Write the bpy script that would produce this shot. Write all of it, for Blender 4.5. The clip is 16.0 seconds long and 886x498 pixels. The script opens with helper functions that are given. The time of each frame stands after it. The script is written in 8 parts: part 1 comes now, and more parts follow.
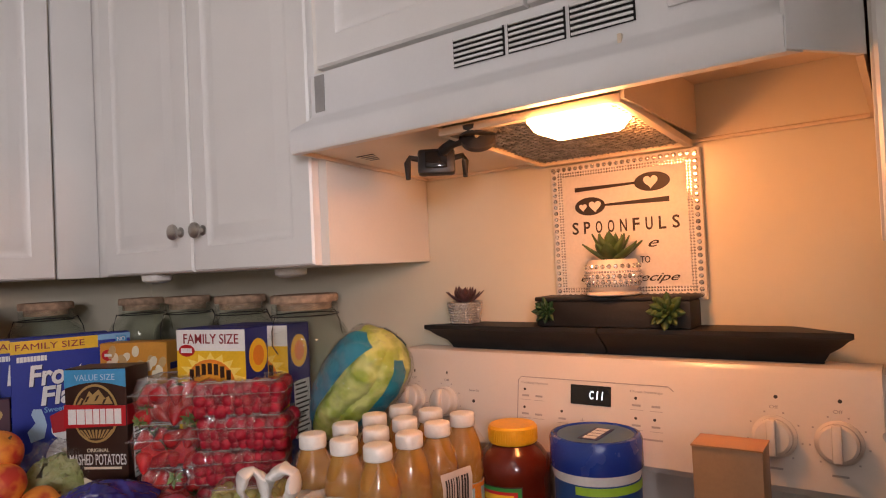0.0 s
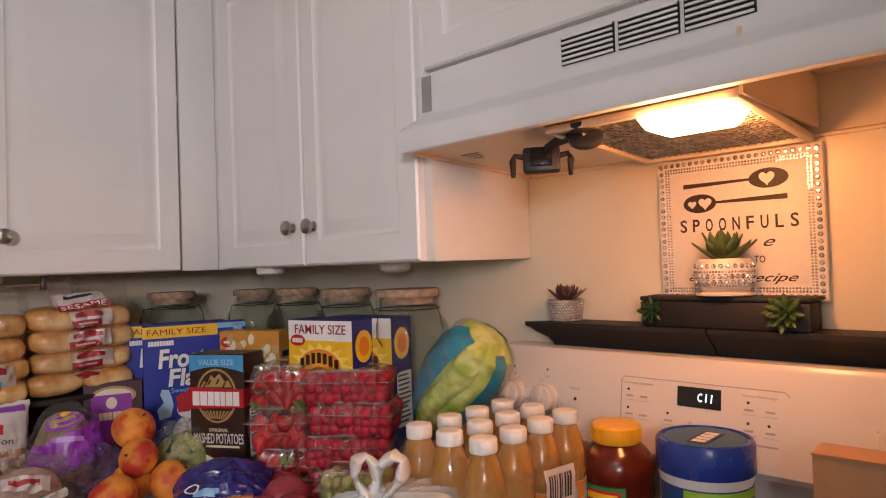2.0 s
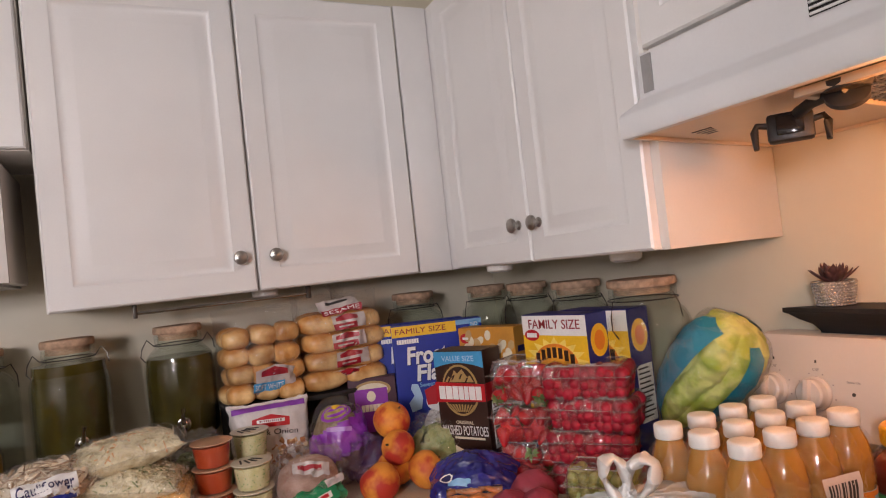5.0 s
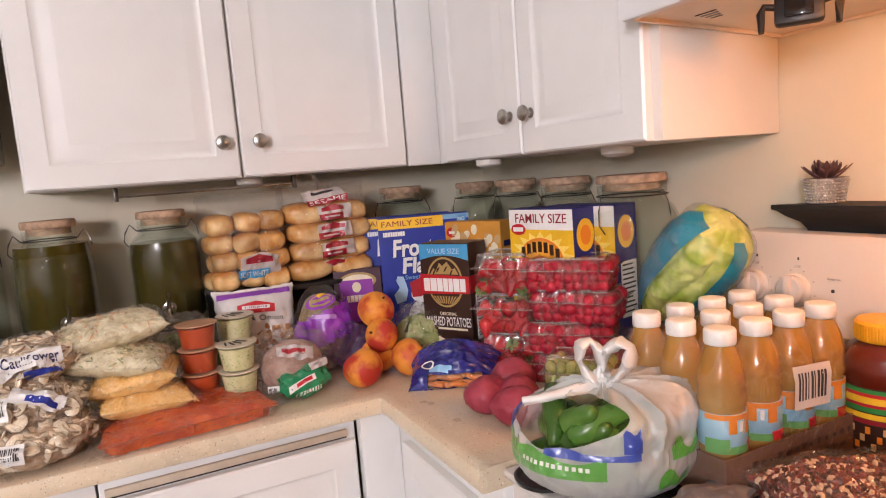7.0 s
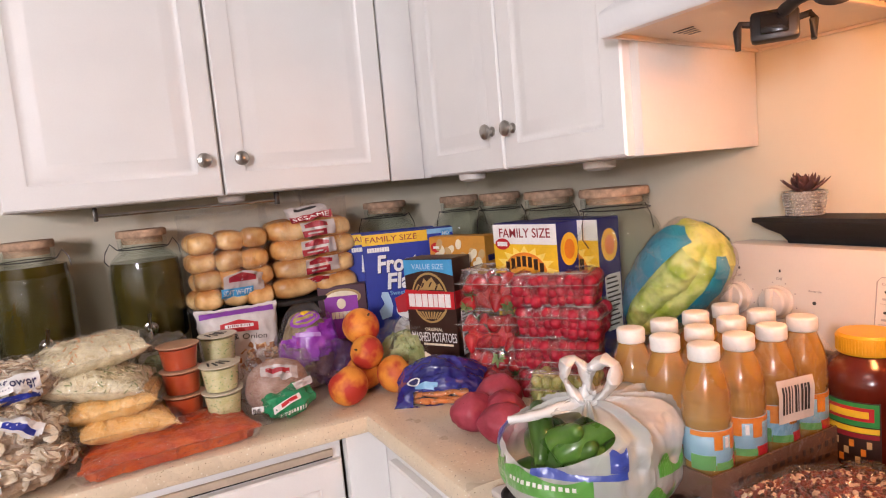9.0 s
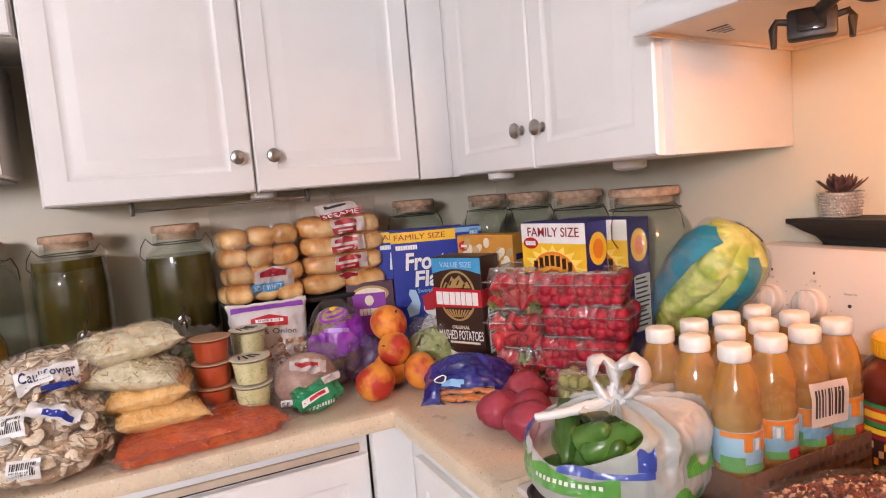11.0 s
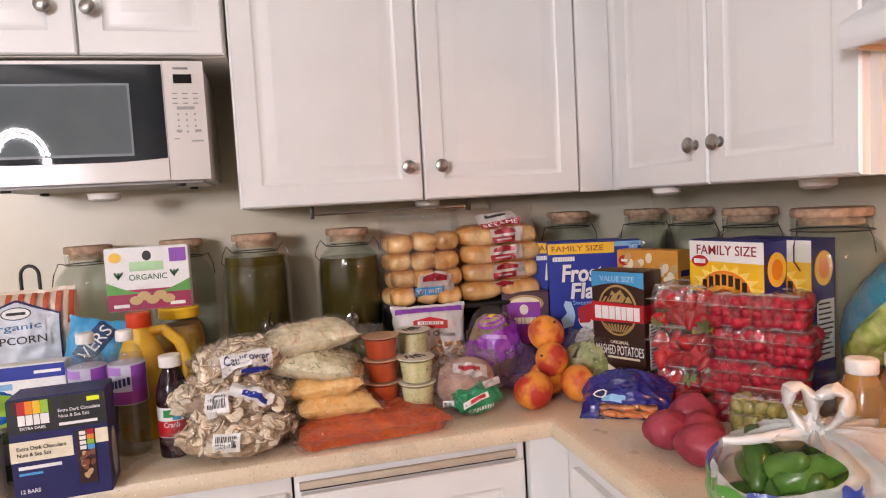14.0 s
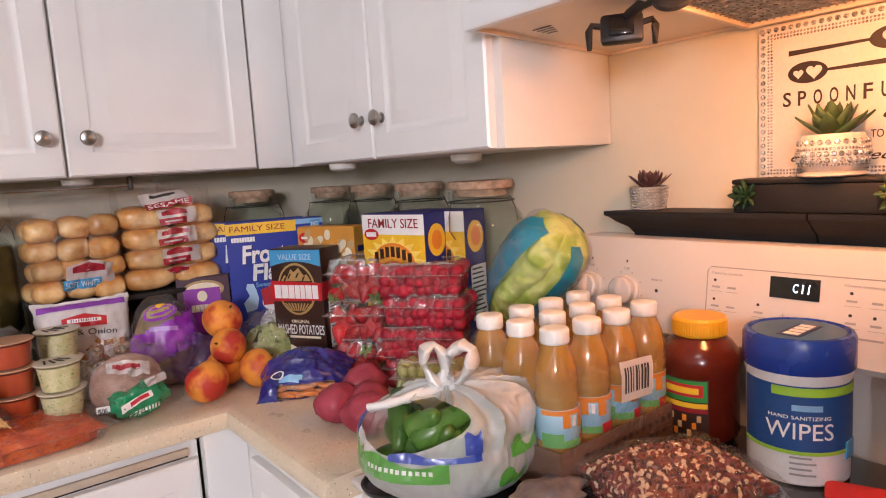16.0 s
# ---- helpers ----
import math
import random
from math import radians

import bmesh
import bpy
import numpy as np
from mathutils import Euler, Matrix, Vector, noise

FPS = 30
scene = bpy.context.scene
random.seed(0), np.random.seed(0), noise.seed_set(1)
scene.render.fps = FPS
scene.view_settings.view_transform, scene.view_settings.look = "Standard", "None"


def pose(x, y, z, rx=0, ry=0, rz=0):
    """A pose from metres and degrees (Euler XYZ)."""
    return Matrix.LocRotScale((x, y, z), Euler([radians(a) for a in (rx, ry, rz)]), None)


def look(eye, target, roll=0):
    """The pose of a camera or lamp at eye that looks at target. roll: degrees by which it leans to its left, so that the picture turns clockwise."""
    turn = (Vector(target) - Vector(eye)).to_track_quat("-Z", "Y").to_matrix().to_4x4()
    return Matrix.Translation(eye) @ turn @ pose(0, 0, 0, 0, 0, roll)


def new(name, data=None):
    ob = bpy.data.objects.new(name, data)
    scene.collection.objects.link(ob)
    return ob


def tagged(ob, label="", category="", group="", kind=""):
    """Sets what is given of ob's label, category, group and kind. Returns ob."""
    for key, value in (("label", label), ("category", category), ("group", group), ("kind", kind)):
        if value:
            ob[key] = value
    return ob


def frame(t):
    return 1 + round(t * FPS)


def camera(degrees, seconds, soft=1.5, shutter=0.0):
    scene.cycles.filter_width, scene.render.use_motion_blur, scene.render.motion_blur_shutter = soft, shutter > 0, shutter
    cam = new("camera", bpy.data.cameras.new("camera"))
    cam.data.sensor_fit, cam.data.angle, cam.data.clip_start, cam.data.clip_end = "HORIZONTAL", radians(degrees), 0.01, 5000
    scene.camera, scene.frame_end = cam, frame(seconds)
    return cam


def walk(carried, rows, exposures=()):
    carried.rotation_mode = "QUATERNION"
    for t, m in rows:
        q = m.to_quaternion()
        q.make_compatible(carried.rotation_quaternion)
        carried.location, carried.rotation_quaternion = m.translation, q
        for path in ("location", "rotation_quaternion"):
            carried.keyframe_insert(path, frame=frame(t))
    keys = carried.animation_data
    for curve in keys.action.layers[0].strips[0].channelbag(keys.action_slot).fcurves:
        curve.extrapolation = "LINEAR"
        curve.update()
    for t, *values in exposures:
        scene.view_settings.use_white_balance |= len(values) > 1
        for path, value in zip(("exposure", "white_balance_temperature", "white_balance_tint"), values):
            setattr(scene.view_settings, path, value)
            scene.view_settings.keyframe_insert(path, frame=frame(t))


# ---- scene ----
cam = camera(69.0, 16.0, soft=1.1)
METRES, EYE, TILT, LEAN, TURN = 3.0, 1.5, 0.0, 0.0, -44.3
PATH = [
    (0, (-0.522, 0.318, 1.408), (1.093, 1.497, 1.459), -2.7),
    (0.5, (-0.466, 0.291, 1.417), (1.243, 1.329, 1.455), -3.6),
    (1, (-0.469, 0.298, 1.426), (1.161, 1.455, 1.485), -5.2),
    (1.5, (-0.534, 0.31, 1.423), (0.978, 1.618, 1.485), -4.9),
    (2, (-0.551, 0.326, 1.412), (0.885, 1.717, 1.459), -2.0),
    (2.5, (-0.507, 0.337, 1.435), (0.673, 1.951, 1.496), -4.2),
    (3, (-0.505, 0.351, 1.421), (0.483, 2.089, 1.453), -4.4),
    (3.5, (-0.513, 0.339, 1.427), (0.392, 2.122, 1.468), -5.9),
    (4, (-0.529, 0.34, 1.433), (0.392, 2.115, 1.484), -6.5),
    (6.3, (-0.56, 0.335, 1.418), (0.267, 2.156, 1.432), -5.3),
    (6.5, (-0.555, 0.35, 1.407), (0.317, 2.148, 1.32), -4.2),
    (7, (-0.534, 0.352, 1.393), (0.342, 2.135, 1.158), -4.5),
    (7.5, (-0.529, 0.355, 1.399), (0.361, 2.128, 1.145), -5.2),
    (8, (-0.526, 0.357, 1.406), (0.396, 2.115, 1.161), -5.4),
    (8.5, (-0.526, 0.356, 1.406), (0.4, 2.115, 1.187), -5.4),
    (11, (-0.533, 0.35, 1.401), (0.311, 2.152, 1.201), -4.7),
    (11.5, (-0.539, 0.353, 1.399), (0.284, 2.163, 1.192), -5.6),
    (12, (-0.541, 0.351, 1.409), (0.244, 2.179, 1.199), -5.6),
    (12.5, (-0.594, 0.351, 1.409), (-0.003, 2.254, 1.236), -3.6),
    (13, (-0.623, 0.344, 1.411), (-0.267, 2.307, 1.269), -3.5),
    (13.5, (-0.643, 0.344, 1.415), (-0.276, 2.306, 1.285), -2.8),
    (14, (-0.631, 0.354, 1.414), (-0.139, 2.287, 1.265), -3.1),
    (14.5, (-0.593, 0.356, 1.41), (0.126, 2.214, 1.239), -3.5),
    (15, (-0.57, 0.345, 1.399), (0.373, 2.1, 1.225), -3.9),
    (15.5, (-0.523, 0.334, 1.4), (0.578, 1.991, 1.203), -5.5),
    (16, (-0.5, 0.343, 1.389), (0.721, 1.908, 1.142), -3.5),
]
EXPOSURES = [(0.0, -0.90, 6450, 14), (1.5, -0.92, 6400, 14), (4.0, -0.72, 6400, 14), (6.5, -0.52, 6350, 14), (7.2, -0.12, 6350, 14), (11.0, -0.09, 6150, 14), (12.5, -0.12, 6200, 14), (13.4, -0.20, 6350, 14), (14.2, -0.28, 6350, 14), (15.0, -0.21, 6400, 14), (16.0, -0.29, 6100, 14)]
walk(cam, [(t, look(eye, target, roll)) for t, eye, target, roll in PATH], EXPOSURES)

# ---- world and lights ----
W, B, TOP = 2.3, 0.6, 0.925          # cabinet wall (y), range wall (x), counter height
world = bpy.data.worlds.new("world")
scene.world = world
world.use_nodes = True
world.node_tree.nodes["Background"].inputs[0].default_value = (0.9, 0.95, 1.0, 1)
world.node_tree.nodes["Background"].inputs[1].default_value = 0.05


def lamp(name, kind, m, energy, color, **more):
    data = bpy.data.lights.new(name, kind)
    data.energy, data.color = energy, color
    if "size" in more:
        data.size = more["size"]
    if "shape" in more:
        data.shape = more["shape"]
    if "size_y" in more:
        data.size_y = more["size_y"]
    ob = new(name, data)
    ob.matrix_world = m
    return ob


RING = (-2.36, -1.33, 1.81)
# unseen fill lamp under the ceiling, added to lift the room's brightness
lamp("ceiling_lamp", "AREA", look((-1.1, 0.20, 2.42), (-0.4, 2.0, 0.7)), 7, (1.0, 0.88, 0.76), size=0.4, shape="SQUARE")
hood_bulb = lamp("hood_lamp", "POINT", pose(0.300, 0.678, 1.560), 4.6, (1.0, 0.33, 0.085))
hood_bulb.data.shadow_soft_size = 0.022


# ---- materials ----
def tree(name):
    m = bpy.data.materials.new(name)
    m.use_nodes = True
    nt = m.node_tree
    return m, nt, nt.nodes, nt.links, nt.nodes["Principled BSDF"]


def noise_node(nt, scale, detail=4, coord=None):
    n = nt.nodes.new("ShaderNodeTexNoise")
    n.inputs["Scale"].default_value = scale
    n.inputs["Detail"].default_value = detail
    if coord is None:
        coord = nt.nodes.new("ShaderNodeTexCoord").outputs["Object"]
    nt.links.new(coord, n.inputs["Vector"])
    return n


def ramp(nt, source, stops):
    r = nt.nodes.new("ShaderNodeValToRGB")
    while len(r.color_ramp.elements) < len(stops):
        r.color_ramp.elements.new(0.5)
    for e, (p, c) in zip(r.color_ramp.elements, stops):
        e.position, e.color = p, (*c, 1)
    nt.links.new(source, r.inputs[0])
    return r


def mat(name, c, rough=0.5, metal=0.0, var=0.1, scale=25.0, c2=None, bump=0.15, bscale=180.0, coat=0.0, vary=0.0, trans=0.0, lo=0.35, hi=0.65, sub=0.0, grain=0.22):
    """A surface with variation at two scales: wide patches and fine grain."""
    m, nt, nodes, links, p = tree(name)
    wide, fine = noise_node(nt, scale, 3), noise_node(nt, bscale, 3)
    a = c if c2 else tuple(x * (1 - var) for x in c)
    b = c2 if c2 else tuple(min(1, x * (1 + var)) for x in c)
    r = ramp(nt, wide.outputs["Fac"], [(lo, a), (hi, b)])
    mix = nodes.new("ShaderNodeMix")
    mix.data_type, mix.blend_type = "RGBA", "MULTIPLY"
    mix.inputs[0].default_value = grain
    links.new(r.outputs[0], mix.inputs[6])
    fr = ramp(nt, fine.outputs["Fac"], [(0.3, (0.72,) * 3), (0.6, (1, 1, 1))])
    links.new(fr.outputs[0], mix.inputs[7])
    out = mix.outputs[2]
    if vary:
        info = nodes.new("ShaderNodeObjectInfo")
        hsv = nodes.new("ShaderNodeHueSaturation")
        mr = nodes.new("ShaderNodeMapRange")
        mr.inputs[3].default_value, mr.inputs[4].default_value = 1 - vary, 1 + vary
        links.new(info.outputs["Random"], mr.inputs[0])
        links.new(mr.outputs[0], hsv.inputs["Value"])
        links.new(out, hsv.inputs["Color"])
        out = hsv.outputs[0]
    links.new(out, p.inputs["Base Color"])
    p.inputs["Metallic"].default_value = metal
    rr = nodes.new("ShaderNodeMapRange")
    rr.inputs[3].default_value, rr.inputs[4].default_value = max(0.02, rough - 0.06), min(1, rough + 0.08)
    links.new(wide.outputs["Fac"], rr.inputs[0])
    links.new(rr.outputs[0], p.inputs["Roughness"])
    p.inputs["Coat Weight"].default_value = coat
    p.inputs["Transmission Weight"].default_value = trans
    if sub:
        p.inputs["Subsurface Weight"].default_value = sub
        p.inputs["Subsurface Radius"].default_value = (0.02, 0.01, 0.006)
        p.inputs["Subsurface Scale"].default_value = 0.3
    if bump:
        b = nodes.new("ShaderNodeBump")
        b.inputs["Strength"].default_value, b.inputs["Distance"].default_value = bump, 0.002
        links.new(fine.outputs["Fac"], b.inputs["Height"])
        links.new(b.outputs[0], p.inputs["Normal"])
    return m


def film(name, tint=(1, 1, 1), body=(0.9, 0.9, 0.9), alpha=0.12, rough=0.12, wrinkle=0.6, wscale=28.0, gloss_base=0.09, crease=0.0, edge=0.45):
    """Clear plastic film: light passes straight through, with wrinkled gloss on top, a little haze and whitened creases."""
    m, nt, nodes, links, p = tree(name)
    out = nodes["Material Output"]
    clear = nodes.new("ShaderNodeBsdfTransparent")
    clear.inputs[0].default_value = (*tint, 1)
    p.inputs["Base Color"].default_value = (*body, 1)
    p.inputs["Roughness"].default_value = 0.35
    gloss = nodes.new("ShaderNodeBsdfGlossy")
    gloss.inputs["Roughness"].default_value = rough
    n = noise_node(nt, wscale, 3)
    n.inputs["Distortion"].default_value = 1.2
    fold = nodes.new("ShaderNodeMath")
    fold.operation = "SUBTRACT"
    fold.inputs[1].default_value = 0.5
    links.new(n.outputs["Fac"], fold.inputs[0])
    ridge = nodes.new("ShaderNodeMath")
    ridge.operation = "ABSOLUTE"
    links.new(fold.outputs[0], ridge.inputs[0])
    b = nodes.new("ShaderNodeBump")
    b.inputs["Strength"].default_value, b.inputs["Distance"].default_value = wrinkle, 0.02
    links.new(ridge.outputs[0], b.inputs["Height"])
    links.new(b.outputs[0], gloss.inputs["Normal"])
    facing = nodes.new("ShaderNodeLayerWeight")
    facing.inputs[0].default_value = 0.5
    links.new(b.outputs[0], facing.inputs["Normal"])
    power = nodes.new("ShaderNodeMath")
    power.operation = "POWER"
    power.inputs[1].default_value = 3.5
    links.new(facing.outputs["Facing"], power.inputs[0])
    fres = nodes.new("ShaderNodeMath")
    fres.operation = "MULTIPLY_ADD"
    fres.inputs[1].default_value, fres.inputs[2].default_value = edge, gloss_base
    links.new(power.outputs[0], fres.inputs[0])
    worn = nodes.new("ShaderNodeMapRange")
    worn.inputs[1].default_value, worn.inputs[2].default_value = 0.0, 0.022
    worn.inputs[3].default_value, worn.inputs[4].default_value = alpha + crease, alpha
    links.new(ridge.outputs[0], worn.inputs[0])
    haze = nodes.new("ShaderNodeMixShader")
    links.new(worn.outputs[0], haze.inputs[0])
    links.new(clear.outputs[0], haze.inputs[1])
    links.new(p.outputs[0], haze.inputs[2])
    top = nodes.new("ShaderNodeMixShader")
    links.new(fres.outputs[0], top.inputs[0])
    links.new(haze.outputs[0], top.inputs[1])
    links.new(gloss.outputs[0], top.inputs[2])
    links.new(top.outputs[0], out.inputs[0])
    return m


def glow(name, c, strength):
    m, nt, nodes, links, p = tree(name)
    p.inputs["Base Color"].default_value = (*c, 1)
    p.inputs["Emission Color"].default_value = (*c, 1)
    p.inputs["Emission Strength"].default_value = strength
    return m


def counter_stone():
    m = mat("counter_laminate", (0.70, 0.585, 0.42), 0.28, var=0.06, scale=9, bump=0.03)
    nt, p = m.node_tree, m.node_tree.nodes["Principled BSDF"]
    base = p.inputs["Base Color"].links[0].from_socket
    last = base
    for scale, c, cut in ((170, (0.16, 0.10, 0.06), 0.13), (120, (0.85, 0.80, 0.68), 0.14), (260, (0.30, 0.20, 0.12), 0.12)):
        v = nt.nodes.new("ShaderNodeTexVoronoi")
        v.inputs["Scale"].default_value = scale
        nt.links.new(nt.nodes.new("ShaderNodeTexCoord").outputs["Object"], v.inputs["Vector"])
        near = ramp(nt, v.outputs["Distance"], [(cut, (1, 1, 1)), (cut + 0.08, (0, 0, 0))])
        pick = ramp(nt, noise_node(nt, scale * 0.45, 1).outputs["Fac"], [(0.52, (0, 0, 0)), (0.58, (1, 1, 1))])
        k = nt.nodes.new("ShaderNodeMath")
        k.operation = "MULTIPLY"
        nt.links.new(near.outputs[0], k.inputs[0])
        nt.links.new(pick.outputs[0], k.inputs[1])
        mx = nt.nodes.new("ShaderNodeMix")
        mx.data_type = "RGBA"
        nt.links.new(k.outputs[0], mx.inputs[0])
        nt.links.new(last, mx.inputs[6])
        mx.inputs[7].default_value = (*c, 1)
        last = mx.outputs[2]
    nt.links.new(last, p.inputs["Base Color"])
    return m


M = {}
M["wall"] = mat("wall_paint", (0.70, 0.64, 0.50), 0.36, var=0.035, scale=2, bump=0.10, bscale=45, grain=0.04)
M["wall_white"] = mat("wall_white", (0.72, 0.70, 0.65), 0.7, var=0.05, scale=2, bump=0.2, bscale=60)
M["ceiling"] = mat("ceiling_paint", (0.75, 0.74, 0.72), 0.9, var=0.03, scale=2, bump=0.3, bscale=90)
M["floor"] = mat("floor_vinyl", (0.34, 0.25, 0.17), 0.4, var=0.2, scale=4, bump=0.1)
M["cab"] = mat("cabinet_foil", (0.78, 0.77, 0.75), 0.33, var=0.025, scale=5, bump=0.05, bscale=240, grain=0.05)
M["cab_in"] = mat("cabinet_side", (0.76, 0.73, 0.68), 0.45, var=0.03, scale=5, bump=0.05, grain=0.05)
M["dark_gap"] = mat("dark_gap", (0.012, 0.011, 0.01), 0.8)
M["steel"] = mat("brushed_nickel", (0.42, 0.40, 0.37), 0.30, metal=1.0, var=0.15, scale=40)
M["chrome"] = mat("chrome", (0.75, 0.75, 0.75), 0.08, metal=1.0, var=0.05, bump=0)
M["wire"] = mat("dark_wire", (0.10, 0.09, 0.08), 0.35, metal=0.9, var=0.2)
M["counter"] = counter_stone()
M["enamel"] = mat("white_enamel", (0.66, 0.62, 0.58), 0.22, var=0.02, scale=4, bump=0.02, grain=0.05)
M["hood"] = mat("hood_enamel", (0.76, 0.76, 0.76), 0.32, var=0.03, scale=5, bump=0.04, grain=0.05)
# cream enamel, pushed towards orange to carry lamp light that misses it
M["hood_in"] = mat("hood_inner_lamp_tint", (0.74, 0.61, 0.46), 0.3, var=0.06, scale=7, bump=0.05, grain=0.05)
M["black_glass"] = mat("black_ceramic_glass", (0.012, 0.012, 0.013), 0.12, var=0.3, bump=0.02)
M["black"] = mat("black_plastic", (0.02, 0.02, 0.021), 0.42, var=0.3, scale=30)
M["black_wood"] = mat("black_painted_wood", (0.009, 0.008, 0.008), 0.62, var=0.4, scale=20, bump=0.2)
M["grey_print"] = mat("grey_print", (0.25, 0.24, 0.23), 0.6)
M["dark_print"] = mat("dark_print", (0.03, 0.028, 0.027), 0.6)
M["panel_print"] = mat("panel_print", (0.36, 0.34, 0.33), 0.6)
M["white"] = mat("white_print", (0.82, 0.81, 0.79), 0.45, var=0.03)
M["white_cap"] = mat("white_cap", (0.80, 0.77, 0.72), 0.35, var=0.03, bump=0.05)
M["mesh"] = mat("filter_mesh", (0.40, 0.36, 0.30), 0.35, metal=1.0, var=0.35, scale=60)
M["filter_back"] = mat("filter_back", (0.06, 0.045, 0.03), 0.7, var=0.3)
M["glass"] = film("clear_glass", (0.955, 0.972, 0.955), (0.8, 0.9, 0.85), 0.004, 0.02, 0.04, 14, 0.04)
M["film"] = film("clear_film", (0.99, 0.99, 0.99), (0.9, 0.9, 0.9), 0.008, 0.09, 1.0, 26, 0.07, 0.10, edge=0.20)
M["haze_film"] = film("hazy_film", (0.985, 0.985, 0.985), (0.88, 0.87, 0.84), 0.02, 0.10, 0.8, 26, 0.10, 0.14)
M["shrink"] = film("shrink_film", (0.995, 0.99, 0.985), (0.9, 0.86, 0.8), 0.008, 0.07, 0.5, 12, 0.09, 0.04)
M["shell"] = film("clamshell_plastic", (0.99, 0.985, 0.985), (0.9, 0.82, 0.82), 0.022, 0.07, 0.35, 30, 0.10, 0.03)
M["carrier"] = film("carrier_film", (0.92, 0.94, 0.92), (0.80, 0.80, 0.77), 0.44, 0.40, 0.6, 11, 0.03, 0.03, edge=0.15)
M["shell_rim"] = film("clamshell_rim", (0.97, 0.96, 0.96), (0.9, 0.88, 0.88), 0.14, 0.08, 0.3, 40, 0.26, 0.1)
M["cork"] = mat("cork_lid", (0.48, 0.32, 0.21), 0.8, var=0.25, scale=60, bump=0.4, bscale=320)
M["oil"] = mat("olive_liquid", (0.075, 0.056, 0.008), 0.08, var=0.25, scale=6, bump=0)
M["lens"] = glow("hood_lens", (1.0, 0.44, 0.15), 66.0)
M["ring"] = glow("ring_tube", (1.0, 0.95, 0.98), 800.0)
M["digits"] = glow("clock_digits", (0.75, 0.92, 1.0), 2.5)
M["puck"] = mat("puck_lens", (0.62, 0.61, 0.58), 0.4)


def ink(name, c, rough=0.4, var=0.05):
    if name not in M:
        M[name] = mat("ink_" + name, c, rough, var=var, scale=30, bump=0.04)
    return M[name]


for nm, c in dict(blue=(0.012, 0.03, 0.30), deep_blue=(0.012, 0.014, 0.16), navy=(0.014, 0.015, 0.095), sky=(0.06, 0.33, 0.62), red=(0.50, 0.012, 0.02), dark_red=(0.26, 0.012, 0.02),
                  yellow=(0.85, 0.52, 0.02), orange=(0.78, 0.24, 0.02), gold=(0.42, 0.28, 0.10), brown=(0.035, 0.013, 0.008), tan=(0.55, 0.36, 0.16), cream=(0.78, 0.70, 0.52), purple=(0.26, 0.03, 0.36),
                  violet=(0.26, 0.06, 0.42), green=(0.03, 0.26, 0.05), lime=(0.30, 0.55, 0.04), teal=(0.01, 0.26, 0.36), maroon=(0.20, 0.01, 0.05), grey=(0.32, 0.31, 0.30), light_blue=(0.22, 0.45, 0.70),
                  card=(0.30, 0.17, 0.08), pink=(0.70, 0.30, 0.30), plum=(0.06, 0.015, 0.03)).items():
    ink(nm, c)


# ---- mesh helpers ----
def part(name, bm, material, parent=None, label="", smooth=True):
    me = bpy.data.meshes.new(name)
    bm.normal_update()
    bm.to_mesh(me)
    bm.free()
    me.materials.append(material)
    if smooth:
        me.polygons.foreach_set("use_smooth", [True] * len(me.polygons))
        me.set_sharp_from_angle(angle=radians(38))
    ob = new(name, me)
    ob.parent = parent
    if label:
        ob["label"] = label
    return ob


def thing(name, label, category, loc, rz=0.0, group="", kind="", rx=0.0, ry=0.0):
    ob = new(name)
    ob.empty_display_size = 0.03
    ob.matrix_world = pose(*loc, rx, ry, rz)
    return tagged(ob, label, category, group, kind)


def box(bm, x0, x1, y0, y1, z0, z1, bevel=0.0, seg=2):
    r = bmesh.ops.create_cube(bm, size=1.0, matrix=Matrix.LocRotScale(((x0 + x1) / 2, (y0 + y1) / 2, (z0 + z1) / 2), None, (x1 - x0, y1 - y0, z1 - z0)))
    if bevel:
        es = list({e for v in r["verts"] for e in v.link_edges})
        bmesh.ops.bevel(bm, geom=es, offset=bevel, segments=seg, profile=0.5, affect="EDGES", clamp_overlap=True)
    return bm


def boxm(*a, **k):
    return box(bmesh.new(), *a, **k)


def lathe(profile, seg=32, bm=None, at=(0, 0, 0), squash=1.0):
    """A turned form round z from (radius, height) pairs, closed at both ends where the radius is not 0."""
    bm = bm or bmesh.new()
    rings = []
    for r, z in profile:
        rings.append([bm.verts.new((at[0] + r * math.cos(2 * math.pi * k / seg), at[1] + squash * r * math.sin(2 * math.pi * k / seg), at[2] + z)) for k in range(seg)])
    for a, b in zip(rings, rings[1:]):
        for k in range(seg):
            bm.faces.new((a[k], a[(k + 1) % seg], b[(k + 1) % seg], b[k]))
    bm.faces.new(rings[0][::-1])
    bm.faces.new(rings[-1])
    return bm


